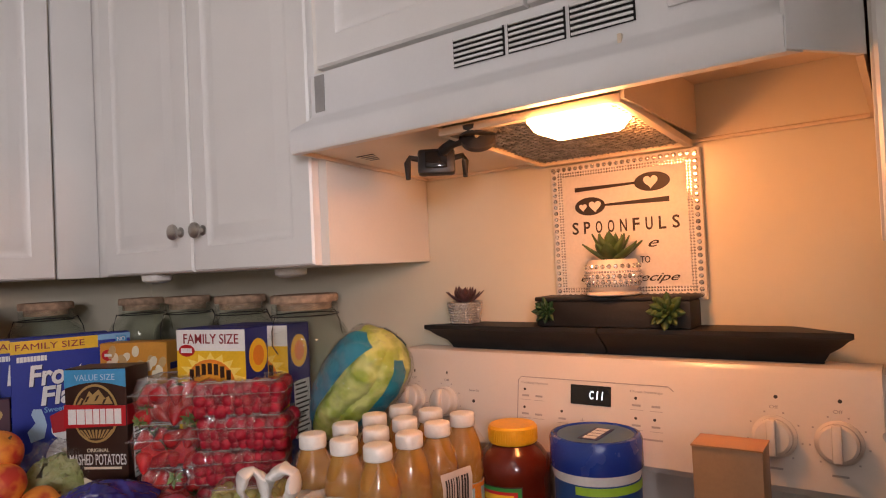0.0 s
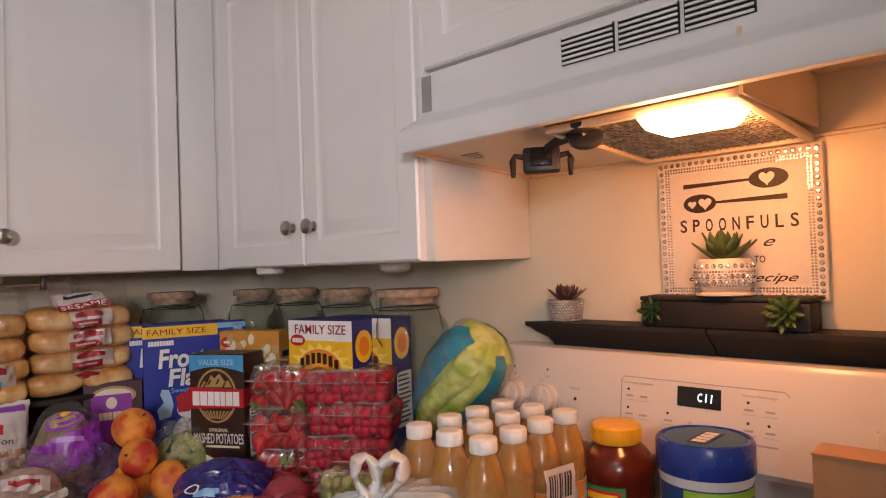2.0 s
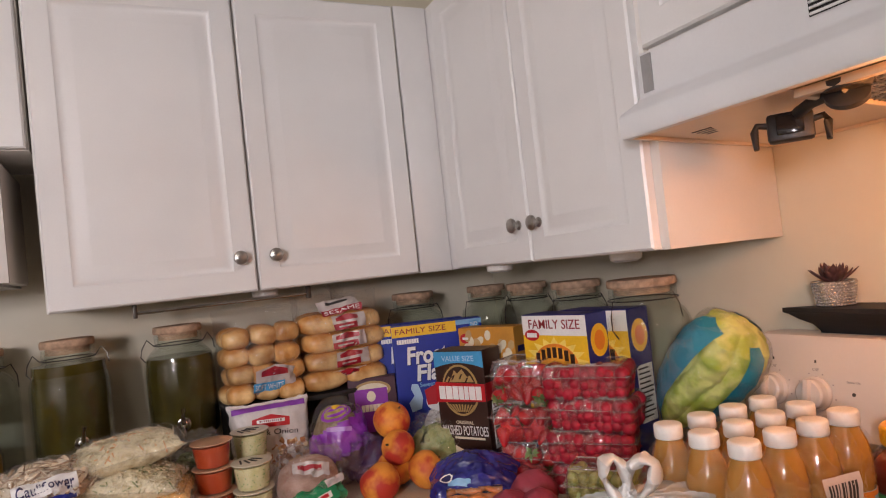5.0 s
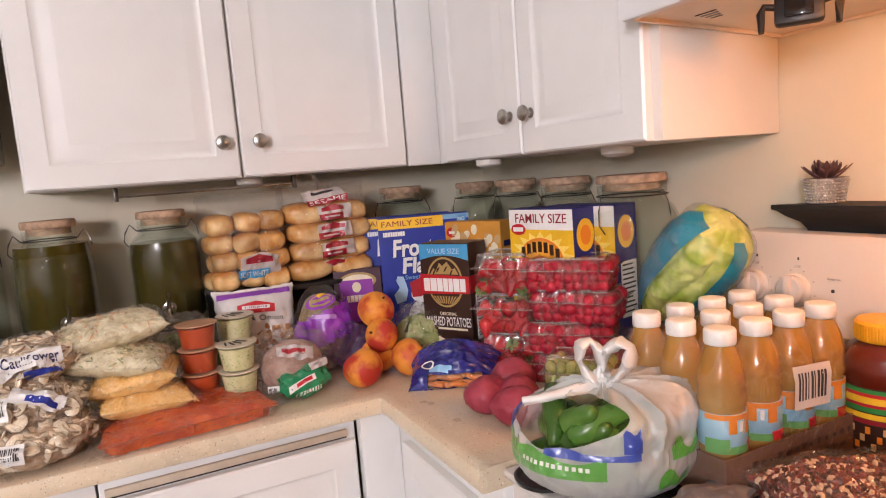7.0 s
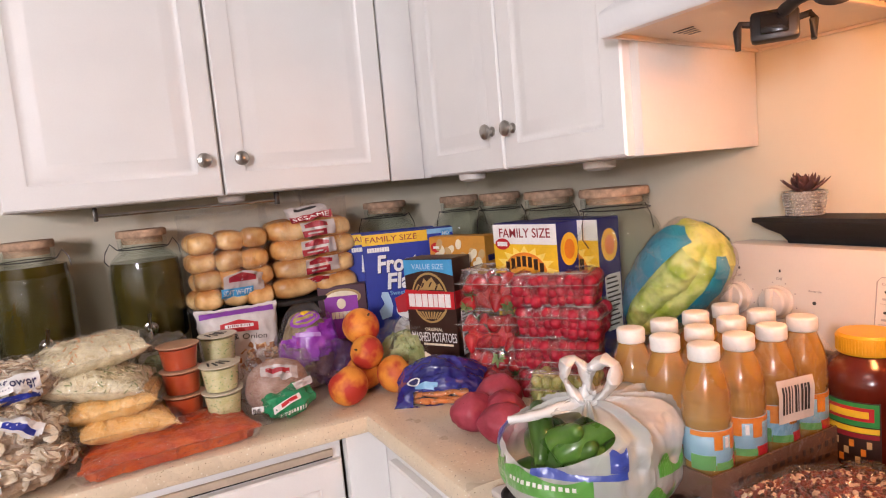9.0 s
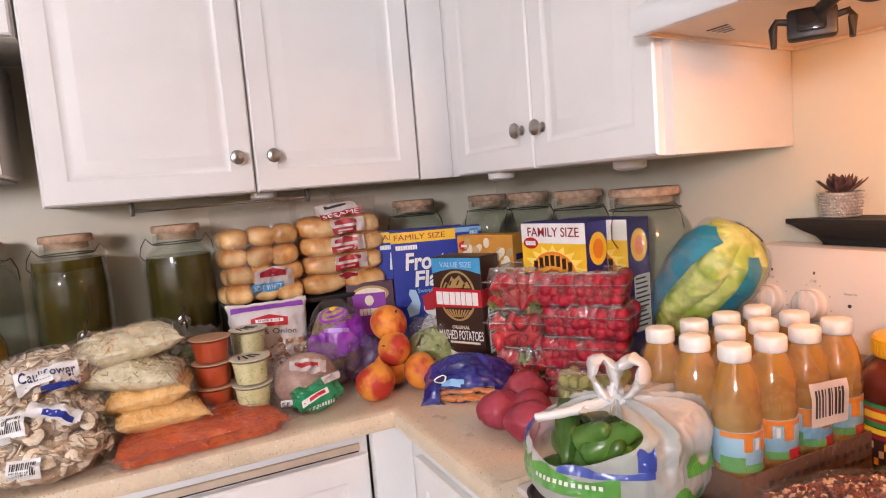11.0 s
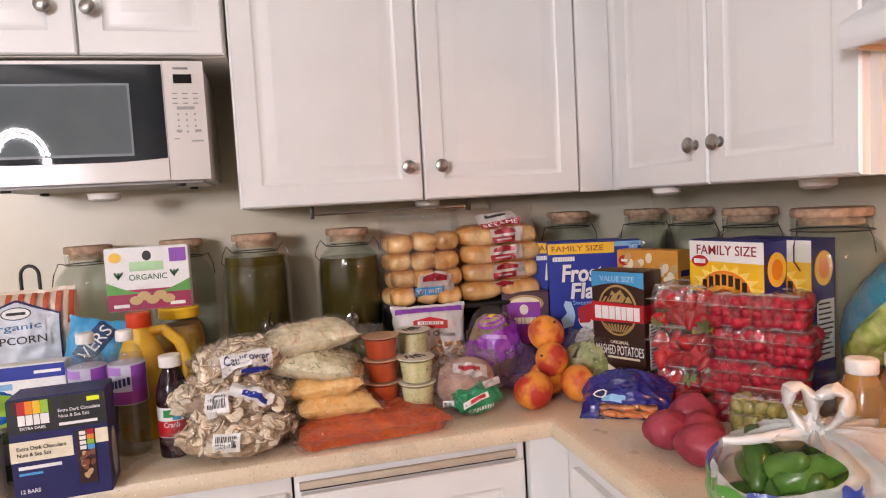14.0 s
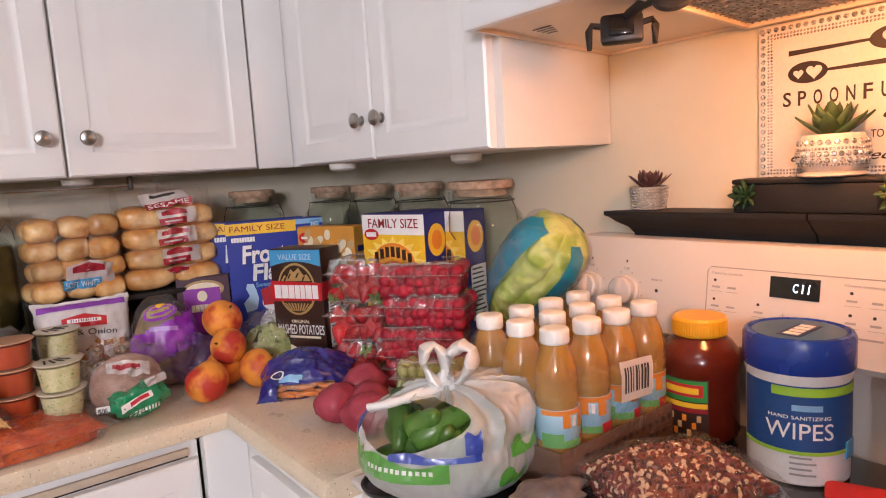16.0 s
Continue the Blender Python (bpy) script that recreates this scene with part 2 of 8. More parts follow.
def tube(points, r, seg=8, bm=None, closed=False):
    """A round bar along a line of points."""
    bm = bm or bmesh.new()
    pts = [Vector(p) for p in points]
    rings, n = [], len(pts)
    up = Vector((0.13, 0.29, 0.95))
    for i, p in enumerate(pts):
        d = (pts[(i + 1) % n] - pts[i - 1]) if closed else (pts[min(i + 1, n - 1)] - pts[max(i - 1, 0)])
        d.normalize()
        a = d.cross(up).normalized() if abs(d.dot(up)) < 0.97 else d.cross(Vector((1, 0, 0))).normalized()
        b = d.cross(a)
        rr = r[i] if isinstance(r, (list, tuple)) else r
        rings.append([bm.verts.new(p + rr * (math.cos(2 * math.pi * k / seg) * a + math.sin(2 * math.pi * k / seg) * b)) for k in range(seg)])
    pairs = list(zip(rings, rings[1:])) + ([(rings[-1], rings[0])] if closed else [])
    for a, b in pairs:
        for k in range(seg):
            bm.faces.new((a[k], a[(k + 1) % seg], b[(k + 1) % seg], b[k]))
    if not closed:
        bm.faces.new(rings[0][::-1])
        bm.faces.new(rings[-1])
    bmesh.ops.recalc_face_normals(bm, faces=bm.faces)
    return bm


def prism(poly, y0, y1, bm=None):
    """A flat plate: an outline in x and z, from y0 to y1."""
    bm = bm or bmesh.new()
    a = [bm.verts.new((x, y0, z)) for x, z in poly]
    b = [bm.verts.new((x, y1, z)) for x, z in poly]
    bm.faces.new(a)
    bm.faces.new(b[::-1])
    for i in range(len(a)):
        j = (i + 1) % len(a)
        bm.faces.new((a[i], b[i], b[j], a[j]))
    bmesh.ops.recalc_face_normals(bm, faces=bm.faces)
    return bm


def oval(cx, cz, rx, rz, n=28, turn=0.0):
    c, s = math.cos(turn), math.sin(turn)
    return [(cx + rx * math.cos(a) * c - rz * math.sin(a) * s, cz + rx * math.cos(a) * s + rz * math.sin(a) * c) for a in (2 * math.pi * k / n for k in range(n))]


def rect(x0, x1, z0, z1):
    return [(x0, z0), (x1, z0), (x1, z1), (x0, z1)]


def text_mesh(s, x0, x1, z0, z1, y, thick=0.0006, shear=0.0, bold=0.0):
    """Letters fitted into a rectangle in x and z, facing -y, standing proud of y."""
    cu = bpy.data.curves.new("letters", "FONT")
    cu.body, cu.extrude, cu.shear, cu.resolution_u, cu.offset = s, 0.02, shear, 3, bold
    ob = bpy.data.objects.new("letters", cu)
    scene.collection.objects.link(ob)
    me = bpy.data.meshes.new_from_object(ob.evaluated_get(bpy.context.evaluated_depsgraph_get()))
    bpy.data.objects.remove(ob)
    co = np.empty(len(me.vertices) * 3)
    me.vertices.foreach_get("co", co)
    co = co.reshape(-1, 3)
    lo, hi = co.min(0), co.max(0)
    out = np.empty_like(co)
    out[:, 0] = x0 + (co[:, 0] - lo[0]) / max(1e-6, hi[0] - lo[0]) * (x1 - x0)
    out[:, 2] = z0 + (co[:, 1] - lo[1]) / max(1e-6, hi[1] - lo[1]) * (z1 - z0)
    out[:, 1] = y - (co[:, 2] - lo[2]) / max(1e-6, hi[2] - lo[2]) * thick
    me.vertices.foreach_set("co", out.ravel())
    me.update()
    return me


def letters(s, x0, x1, z0, z1, y, material, parent, shear=0.0, name="lettering", thick=0.0006, bold=0.006):
    me = text_mesh(s, x0, x1, z0, z1, y, thick, shear, bold)
    me.materials.append(material)
    ob = new(name, me)
    ob.parent = parent
    return ob


def plate(name, poly, y, material, parent, thick=0.0008, label=""):
    return part(name, prism(poly, y - thick, y), material, parent, label, smooth=False)


def lump(rx, ry, rz, seed=0, amp=0.06, freq=2.2, u=20, v=14, flat=0.0, bm=None, at=(0, 0, 0)):
    """A rounded uneven lump that stands on z = 0."""
    tmp = bmesh.new()
    bmesh.ops.create_uvsphere(tmp, u_segments=u, v_segments=v, radius=1.0)
    off = Vector((seed * 3.17, seed * 1.31, seed * 7.7))
    for w in tmp.verts:
        k = 1 + amp * noise.noise(w.co * freq + off) + 0.5 * amp * noise.noise(w.co * freq * 2.7 + off)
        p = w.co * k
        if flat and p.z < -flat:
            p.z = -flat - (abs(p.z) - flat) * 0.15
        w.co = Vector((p.x * rx, p.y * ry, p.z * rz))
    low = min(w.co.z for w in tmp.verts)
    for w in tmp.verts:
        w.co = Vector((w.co.x + at[0], w.co.y + at[1], w.co.z - low + at[2]))
    if bm is None:
        return tmp
    me = bpy.data.meshes.new("tmp")
    tmp.to_mesh(me)
    tmp.free()
    bm.from_mesh(me)
    bpy.data.meshes.remove(me)
    return bm


def pillow(w, h, d, seed=0, wrinkle=0.05, n=34, fringe=0.03, power=2.6, keep=0.0):
    """A filled flexible bag standing in x and z, w wide, h high, d thick, with flat sealed edges at top and bottom."""
    bm = bmesh.new()
    off = Vector((seed * 5.1, seed * 2.3, seed * 1.7))
    sheets = []
    for side in (-1, 1):
        g = []
        for i in range(n + 1):
            row = []
            for j in range(n + 1):
                u, v = 2 * i / n - 1, 2 * j / n - 1
                tu, tv = 1 - abs(u) ** power, 1 - min(1, abs(v) / (1 - fringe)) ** power
                t = max(0.0, tu * tv) ** 0.5
                nz = noise.noise(Vector((u * 2.2, v * 2.2, side * 3.0)) + off) * 0.6 + noise.noise(Vector((u * 6, v * 6, side * 5.0)) + off) * 0.4
                t2 = t * (1 + wrinkle * 4 * nz)
                x = u * w / 2 * (1 - 0.05 * tv * (1 - keep)) + wrinkle * 0.02 * noise.noise(Vector((v * 5, u, 2)) + off)
                z = h / 2 + v * h / 2 * (1 - 0.04 * tu * (1 - keep)) + wrinkle * 0.03 * noise.noise(Vector((u * 5, v, 7)) + off)
                y = side * (d / 2 * t2 + 0.0006) + wrinkle * 0.25 * d * noise.noise(Vector((u * 4, v * 3, 9)) + off) * (1 - t)
                row.append(bm.verts.new((x, y, z)))
            g.append(row)
        sheets.append(g)
    for s, g in enumerate(sheets):
        for i in range(n):
            for j in range(n):
                q = (g[i][j], g[i + 1][j], g[i + 1][j + 1], g[i][j + 1])
                bm.faces.new(q if s == 0 else q[::-1])
    a, b = sheets
    rim = [(i, 0) for i in range(n)] + [(n, j) for j in range(n)] + [(i, n) for i in range(n, 0, -1)] + [(0, j) for j in range(n, 0, -1)]
    for k in range(len(rim)):
        (i, j), (p, q) = rim[k], rim[(k + 1) % len(rim)]
        bm.faces.new((a[p][q], a[i][j], b[i][j], b[p][q]))
    return bm


def crinkle(bm, amp, freq=38.0, seed=0):
    """Sharp folds, as in crumpled film."""
    bm.normal_update()
    off = Vector((seed * 1.7, seed * 2.9, seed * 0.6))
    for v in bm.verts:
        r1, r2 = abs(noise.noise(v.co * freq + off)), abs(noise.noise(v.co * freq * 2.4 + off))
        v.co += v.normal * amp * (0.5 - 1.6 * r1 - 0.7 * r2)
    return bm


def coat(bm, count, seed, low=-0.35):
    """Random places and normals on a form, by area, leaving out its underside."""
    bm.normal_update()
    g = random.Random(seed)
    faces = [f for f in bm.faces if f.normal.z > low]
    picks = g.choices(faces, weights=[f.calc_area() for f in faces], k=count)
    out = []
    for f in picks:
        w = [g.random() for _ in f.verts]
        t = sum(w)
        out.append((sum((v.co * (q / t) for v, q in zip(f.verts, w)), Vector()), f.normal.copy()))
    return out, g


def flatten(bm, m):
    bmesh.ops.transform(bm, matrix=m, verts=bm.verts)
    return bm


def shared(name, data, parent, m):
    """A piece that shares its mesh with its like."""
    ob = new(name, data)
    ob.parent = parent
    ob.matrix_local = m
    return ob


def mesh_of(bm, material, name="piece", smooth=True):
    me = bpy.data.meshes.new(name)
    bm.to_mesh(me)
    bm.free()
    me.materials.append(material)
    if smooth:
        me.polygons.foreach_set("use_smooth", [True] * len(me.polygons))
    return me


# ---- structure ----
def slab(name, x0, x1, y0, y1, z0, z1, material, label, category):
    ob = part(name, boxm(x0, x1, y0, y1, z0, z1), material, smooth=False)
    return tagged(ob, label, category, kind="structure")


slab("floor", -3.3, 0.7, -3.1, 2.4, -0.1, 0.0, M["floor"], "brown vinyl kitchen floor", "floor")
slab("ceiling", -3.3, 0.7, -3.1, 2.4, 2.45, 2.55, M["ceiling"], "white painted ceiling", "ceiling")
slab("wall_north", -3.3, 0.7, W, W + 0.1, 0.0, 2.45, M["wall"], "cream semi-gloss painted wall behind the counter", "wall")
slab("wall_east", B, B + 0.1, -3.1, W, 0.0, 2.45, M["wall"], "cream painted wall behind the range", "wall")
slab("wall_west", -3.3, -3.2, -3.0, W, 0.0, 2.45, M["wall_white"], "plain off-white wall", "wall")
slab("wall_south", -3.2, B, -3.1, -3.0, 0.0, 2.45, M["wall_white"], "plain off-white wall", "wall")

# added wall, out of view: it blocks the ring light from the range end
slab("wall_partition", -1.2, -1.1, -3.0, -0.44, 0.0, 2.45, M["wall_white"], "plain off-white wall added out of view to shade the range end", "wall")

# ring light on a stand across the room
ring = thing("ring_light", "white ring light glowing on a thin black stand", "lamp", (RING[0], RING[1], 0), 0)
tilt = look((0, 0, RING[2]), (1.5, 2.0, 1.45))
circle = [(tilt @ Vector((0.205 * math.cos(a), 0.205 * math.sin(a), 0))) for a in (2 * math.pi * k / 48 for k in range(48))]
bm = bmesh.new()
edge = [[bm.verts.new(tilt @ Vector((r * math.cos(2 * math.pi * k / 64), r * math.sin(2 * math.pi * k / 64), -0.012))) for k in range(64)] for r in (0.180, 0.230)]
for k in range(64):
    bm.faces.new((edge[0][k], edge[0][(k + 1) % 64], edge[1][(k + 1) % 64], edge[1][k]))
part("ring_diffuser", bm, M["ring"], ring, "glowing white diffuser")
part("ring_housing", flatten(tube(circle, 0.028, 10, closed=True), tilt @ Matrix.Translation((0, 0, 0.012)) @ tilt.inverted()), M["black"], ring, "black ring housing")
part("pole", tube([(0, 0, 0.25), (0, 0, RING[2] - 0.23)], 0.012, 10), M["black"], ring)
for k in range(3):
    a = 2.1 * k
    part("leg", tube([(0, 0, 0.55), (0.35 * math.cos(a), 0.35 * math.sin(a), 0.012)], 0.011, 8), M["black"], ring)


# ---- cabinets ----
def door_mesh(w, h, t=0.02):
    """A moulded door: a rounded slab with a groove round a raised field. Front faces -y, foot at z 0."""
    bm = bmesh.new()
    steps = [(0.0, 0.0), (0.0, -t + 0.004), (0.004, -t), (0.052, -t), (0.058, -t + 0.005), (0.064, -t + 0.006), (0.070, -t + 0.005), (0.092, -t - 0.001), (0.096, -t - 0.001)]
    rings = []
    for inset, y in steps:
        rings.append([bm.verts.new(p) for p in ((inset, y, inset), (w - inset, y, inset), (w - inset, y, h - inset), (inset, y, h - inset))])
    for a, b in zip(rings, rings[1:]):
        for k in range(4):
            bm.faces.new((a[k], a[(k + 1) % 4], b[(k + 1) % 4], b[k]))
    bm.faces.new(rings[-1])
    bm.faces.new(rings[0][::-1])
    bmesh.ops.recalc_face_normals(bm, faces=bm.faces)
    return bm


KNOB = [(0.011, 0), (0.0115, 0.002), (0.0065, 0.005), (0.0062, 0.012), (0.009, 0.015), (0.0165, 0.018), (0.0175, 0.022), (0.0155, 0.026), (0.009, 0.029), (0.003, 0.030)]


def knob(parent, x, y, z, grow=1.0):
    bm = lathe([(r * grow, h) for r, h in KNOB], 24)
    flatten(bm, Matrix.Translation((x, y, z)) @ pose(0, 0, 0, 90, 0, 0))
    return part("knob", bm, M["steel"], parent, "round brushed nickel knob")


def cabinet(name, label, origin, rz, w, h, d, doors, knobs, fill=()):
    cab = thing(name, label, "cabinet", origin, rz)
    part("body", boxm(0, w, 0, d, 0, h, bevel=0.0015), M["cab_in"], cab)
    for x0, x1, z0, z1 in doors:
        door = part("door", door_mesh(x1 - x0, z1 - z0), M["cab"], cab, "white raised-panel door")
        door.location = (x0, -0.001, z0)
        for kx, kz in knobs:
            if x0 < kx < x1 and z0 < kz < z1:
                knob(door, kx - x0, -0.02, kz - z0)
    for x0, x1, z0, z1 in fill:
        part("filler_strip", boxm(x0, x1, -0.016, -0.0005, z0, z1, bevel=0.002), M["cab"], cab)
    return cab


UP = 1.418
cabinet("wall_cabinet", "white two-door wall cabinet above the crowded counter", (-0.715, 2.0, UP), 0, 0.899, 0.76, 0.298,
        [(0.004, 0.4535, 0.002, 0.756), (0.4595, 0.893, 0.002, 0.756)], [(0.416, 0.086), (0.502, 0.086)])
cabinet("wall_cabinet", "white corner wall cabinet beside the range hood", (0.30, 1.998, UP), -90, 0.826, 0.76, 0.298,
        [(0.055, 0.427, 0.002, 0.756), (0.433, 0.806, 0.002, 0.756)], [(0.389, 0.089), (0.471, 0.088)], [(0.004, 0.053, 0, 0.758)])
part_fill = part("filler", boxm(0.1855, 0.283, 1.984, 1.9995, UP, UP + 0.76, bevel=0.002), M["cab"])
tagged(part_fill, "white filler strip in the cabinet corner", "trim", kind="structure")
cabinet("wall_cabinet", "white two-door cabinet above the range hood", (0.30, 1.170, 1.758), -90, 0.752, 0.418, 0.298,
        [(0.004, 0.425, 0.012, 0.414), (0.431, 0.75, 0.012, 0.414)], [])
cabinet("wall_cabinet", "white wall cabinet with a nickel knob past the hood", (0.30, 0.345, 1.412), -90, 0.46, 0.745, 0.298,
        [(0.004, 0.455, 0.002, 0.742)], [(0.045, 0.075)])
cabinet("wall_cabinet", "short white two-door cabinet above the microwave", (-1.350, 2.0, 1.783), 0, 0.63, 0.405, 0.298,
        [(0.004, 0.312, 0.002, 0.402), (0.318, 0.626, 0.002, 0.402)], [(0.257, 0.104), (0.347, 0.100)])

EA, EB = 1.64, -0.075                # counter fronts


M["card_board"] = mat("board_edge", (0.50, 0.42, 0.32), 0.6, var=0.08)


def base_unit(label, origin, rz, w, doors, gap):
    cab = thing("base_cabinet", label, "cabinet", origin, rz)
    part("body", boxm(0, w, 0, 0.55, 0.1, 0.884, bevel=0.001), M["cab"], cab)
    part("toe_kick", boxm(0, w, 0.06, 0.54, 0.0, 0.0995), M["cab_in"], cab)
    for x0, x1, z0, z1 in doors:
        door = part("door", door_mesh(x1 - x0, z1 - z0), M["cab"], cab, "white raised-panel door")
        door.location = (x0, -0.001, z0)
    if gap:
        # near-black strip on the solid body stands for the slot's shade
        part("shadow_gap", boxm(gap[0], gap[1], -0.002, 0.0, gap[2], gap[2] + 0.005), M["dark_gap"], cab, "dark strip painted as the shadow line above the door")
        part("pull_board", boxm(gap[0], gap[1], -0.010, -0.0005, gap[2] + 0.006, gap[3] + 0.006, bevel=0.001), M["card_board"], cab, "beige edge of a pull-out board")
    return cab


base_unit("white base cabinet under the food-covered counter", (-0.635, EA + 0.035, 0), 0, 0.50, [(0.012, 0.495, 0.13, 0.834)], (0.01, 0.48, 0.836, 0.851))
base_unit("white base cabinet further along the counter", (-1.30, EA + 0.035, 0), 0, 0.66, [(0.01, 0.325, 0.13, 0.84), (0.335, 0.648, 0.13, 0.84)], None)
base_unit("white base cabinet further along the counter", (-2.0, EA + 0.035, 0), 0, 0.695, [(0.01, 0.34, 0.13, 0.84), (0.35, 0.69, 0.13, 0.84)], None)
corner = thing("base_cabinet", "white corner base cabinet with a raised-panel door beside the range", "cabinet", (EB + 0.035, 1.675, 0), -90)
part("body", boxm(0.0, 0.465, 0, 0.55, 0.1, 0.884, bevel=0.001), M["cab"], corner)
part("corner_post", boxm(-0.0, 0.03, -0.09, -0.0005, 0.1, 0.884, bevel=0.002), M["cab"], corner)
part("toe_kick", boxm(0, 0.44, 0.06, 0.54, 0.0, 0.0995), M["cab_in"], corner)
dm = part("door", door_mesh(0.33, 0.70), M["cab"], corner, "white raised-panel door")
dm.location = (0.085, -0.001, 0.13)

# countertop: an L with a rounded nose
bm = bmesh.new()
sec = [(0.0, 0.883), (-0.006, 0.886), (-0.009, 0.895), (-0.009, 0.908), (-0.004, 0.919), (0.006, 0.9242), (0.02, 0.925)]
rows3 = []
for off, z in sec:
    rows3.append([bm.verts.new(p) for p in ((-2.0, EA + off, z), (EB + off, EA + off, z), (EB + off, 1.205, z))])
for a, b in zip(rows3, rows3[1:]):
    for k in range(2):
        bm.faces.new((a[k], a[k + 1], b[k + 1], b[k]))
far = [bm.verts.new(p) for p in ((-2.0, W - 0.001, TOP), (B - 0.001, W - 0.001, TOP), (B - 0.001, 1.205, TOP))]
t = rows3[-1]
bm.faces.new((t[0], t[1], far[1], far[0]))
bm.faces.new((t[1], t[2], far[2], far[1]))
low = [bm.verts.new((v.co.x, v.co.y, 0.883)) for v in far]
s0 = rows3[0]
bm.faces.new((s0[0], low[0], low[1], s0[1]))
bm.faces.new((s0[1], low[1], low[2], s0[2]))
bm.faces.new([far[2]] + [r[2] for r in rows3[::-1]] + [low[2]])
bm.faces.new([far[0]] + [r[0] for r in rows3[::-1]] + [low[0]])
bmesh.ops.recalc_face_normals(bm, faces=bm.faces)
tagged(part("countertop", bm, M["counter"]), "beige speckled laminate countertop with a rounded front edge", "countertop", kind="structure")


# ---- range ----
SY0, SY1 = 0.357, 1.195               # range from y to y
stove = thing("range", "white electric range with a black glass top and control panel", "stove", (0.0, SY1, 0), -90)
SW = SY1 - SY0
part("body", boxm(0.0, SW, -0.03, 0.59, 0.02, 0.905, bevel=0.006), M["enamel"], stove)
part("rim", boxm(-0.001, SW + 0.001, -0.045, 0.545, 0.906, 0.922, bevel=0.006), M["enamel"], stove, "white enamel rim")
part("cooktop", boxm(0.05, SW - 0.03, -0.005, 0.525, 0.9225, 0.9285, bevel=0.002), M["black_glass"], stove, "black glass cooktop")
part("oven_door", boxm(0.02, SW - 0.02, -0.062, -0.0305, 0.18, 0.86, bevel=0.008), M["enamel"], stove)
part("oven_handle", tube([(0.08, -0.10, 0.80), (SW - 0.08, -0.10, 0.80)], 0.012, 10), M["enamel"], stove)
# lower splash and the leaning control panel
part("splash", boxm(0.005, SW - 0.005, 0.548, 0.592, 0.906, 1.075, bevel=0.004), M["enamel"], stove)
bm = bmesh.new()
prof = [(0.592, 1.055), (0.506, 1.062), (0.500, 1.072), (0.523, 1.228), (0.530, 1.237), (0.545, 1.240), (0.592, 1.238)]
a = [bm.verts.new((0, y, z)) for y, z in prof]
b = [bm.verts.new((SW, y, z)) for y, z in prof]
bm.faces.new(a)
bm.faces.new(b[::-1])
for i in range(len(prof)):
    bm.faces.new((a[i], b[i], b[(i + 1) % len(prof)], a[(i + 1) % len(prof)]))
bmesh.ops.recalc_face_normals(bm, faces=bm.faces)
bmesh.ops.bevel(bm, geom=[e for e in bm.edges if abs(e.verts[0].co.x - e.verts[1].co.x) < 1e-5], offset=0.005, segments=2, affect="EDGES")
panel = part("control_panel", bm, M["enamel"], stove, "white control panel")
lean = math.degrees(math.atan2(0.023, 0.156))
face = Matrix.Translation((0, 0.500, 1.072)) @ pose(0, 0, 0, -lean, 0, 0)


def on_panel(ob):
    ob.matrix_local = face
    return ob


def panel_plate(name, poly, material, lift=0.0006):
    return on_panel(part(name, prism(poly, -lift, 0.0), material, panel, smooth=False))


def panel_text(s, x0, x1, z0, z1, material):
    return on_panel(letters(s, x0, x1, z0, z1, -0.0002, material, panel))


for kx, kz in ((0.031, 0.068), (0.113, 0.068), (0.700, 0.068), (0.780, 0.068)):
    bm = lathe([(0.030, 0), (0.030, 0.004), (0.026, 0.008), (0.0255, 0.020), (0.022, 0.023), (0.004, 0.0235)], 36)
    box(bm, -0.006, 0.006, -0.025, 0.025, 0.016, 0.032, bevel=0.003)
    flatten(bm, Matrix.Translation((kx, 0, kz)) @ pose(0, 0, 0, 90, 0, 0))
    kb = on_panel(part("control_knob", bm, M["enamel"], panel, "white oven knob with a raised grip"))
    panel_plate("mark", rect(kx - 0.0015, kx + 0.0015, kz + 0.053, kz + 0.058) if kx < 0.2 else oval(kx + 0.003, kz + 0.056, 0.0028, 0.0028, 12), M["dark_print"])
    panel_text("Off", kx - 0.006, kx + 0.006, kz + 0.039, kz + 0.044, M["panel_print"])
    for a in range(-140, 141, 40):
        if abs(a) > 15:
            x, z = kx + 0.036 * math.sin(radians(a)), kz + 0.036 * math.cos(radians(a))
            panel_plate("mark", rect(x - 0.0012, x + 0.0012, z - 0.0012, z + 0.0012), M["panel_print"])
    panel_plate("print_bar", rect(kx - 0.010, kx + 0.010, kz - 0.046, kz - 0.043), M["panel_print"])
# keypad frame, clock and prints
kp = [(0.276, 0.010), (0.276, 0.120), (0.282, 0.127), (0.549, 0.127), (0.557, 0.120)]
part_line = [(x, 0, z) for x, z in kp]
on_panel(part("keypad_frame", tube(part_line, 0.0009, 6), M["panel_print"], panel, "grey line round the keypad"))
panel_plate("clock_window", rect(0.381, 0.454, 0.087, 0.120), M["black_glass"], 0.0012)
for s, x0, x1 in (("C", 0.416, 0.4235), ("1", 0.4285, 0.4315), ("1", 0.4375, 0.4405)):
    on_panel(letters(s, x0, x1, 0.097, 0.111, -0.0014, M["digits"], panel, shear=0.12, name="clock_digit"))
panel_text("Cooking Options", 0.283, 0.336, 0.114, 0.119, M["panel_print"])
panel_text("Oven Settings", 0.486, 0.540, 0.113, 0.118, M["panel_print"])
panel_text("Burner On", 0.168, 0.190, 0.092, 0.096, M["panel_print"])
panel_plate("indicator", oval(0.179, 0.074, 0.0032, 0.0032, 14), M["dark_print"])
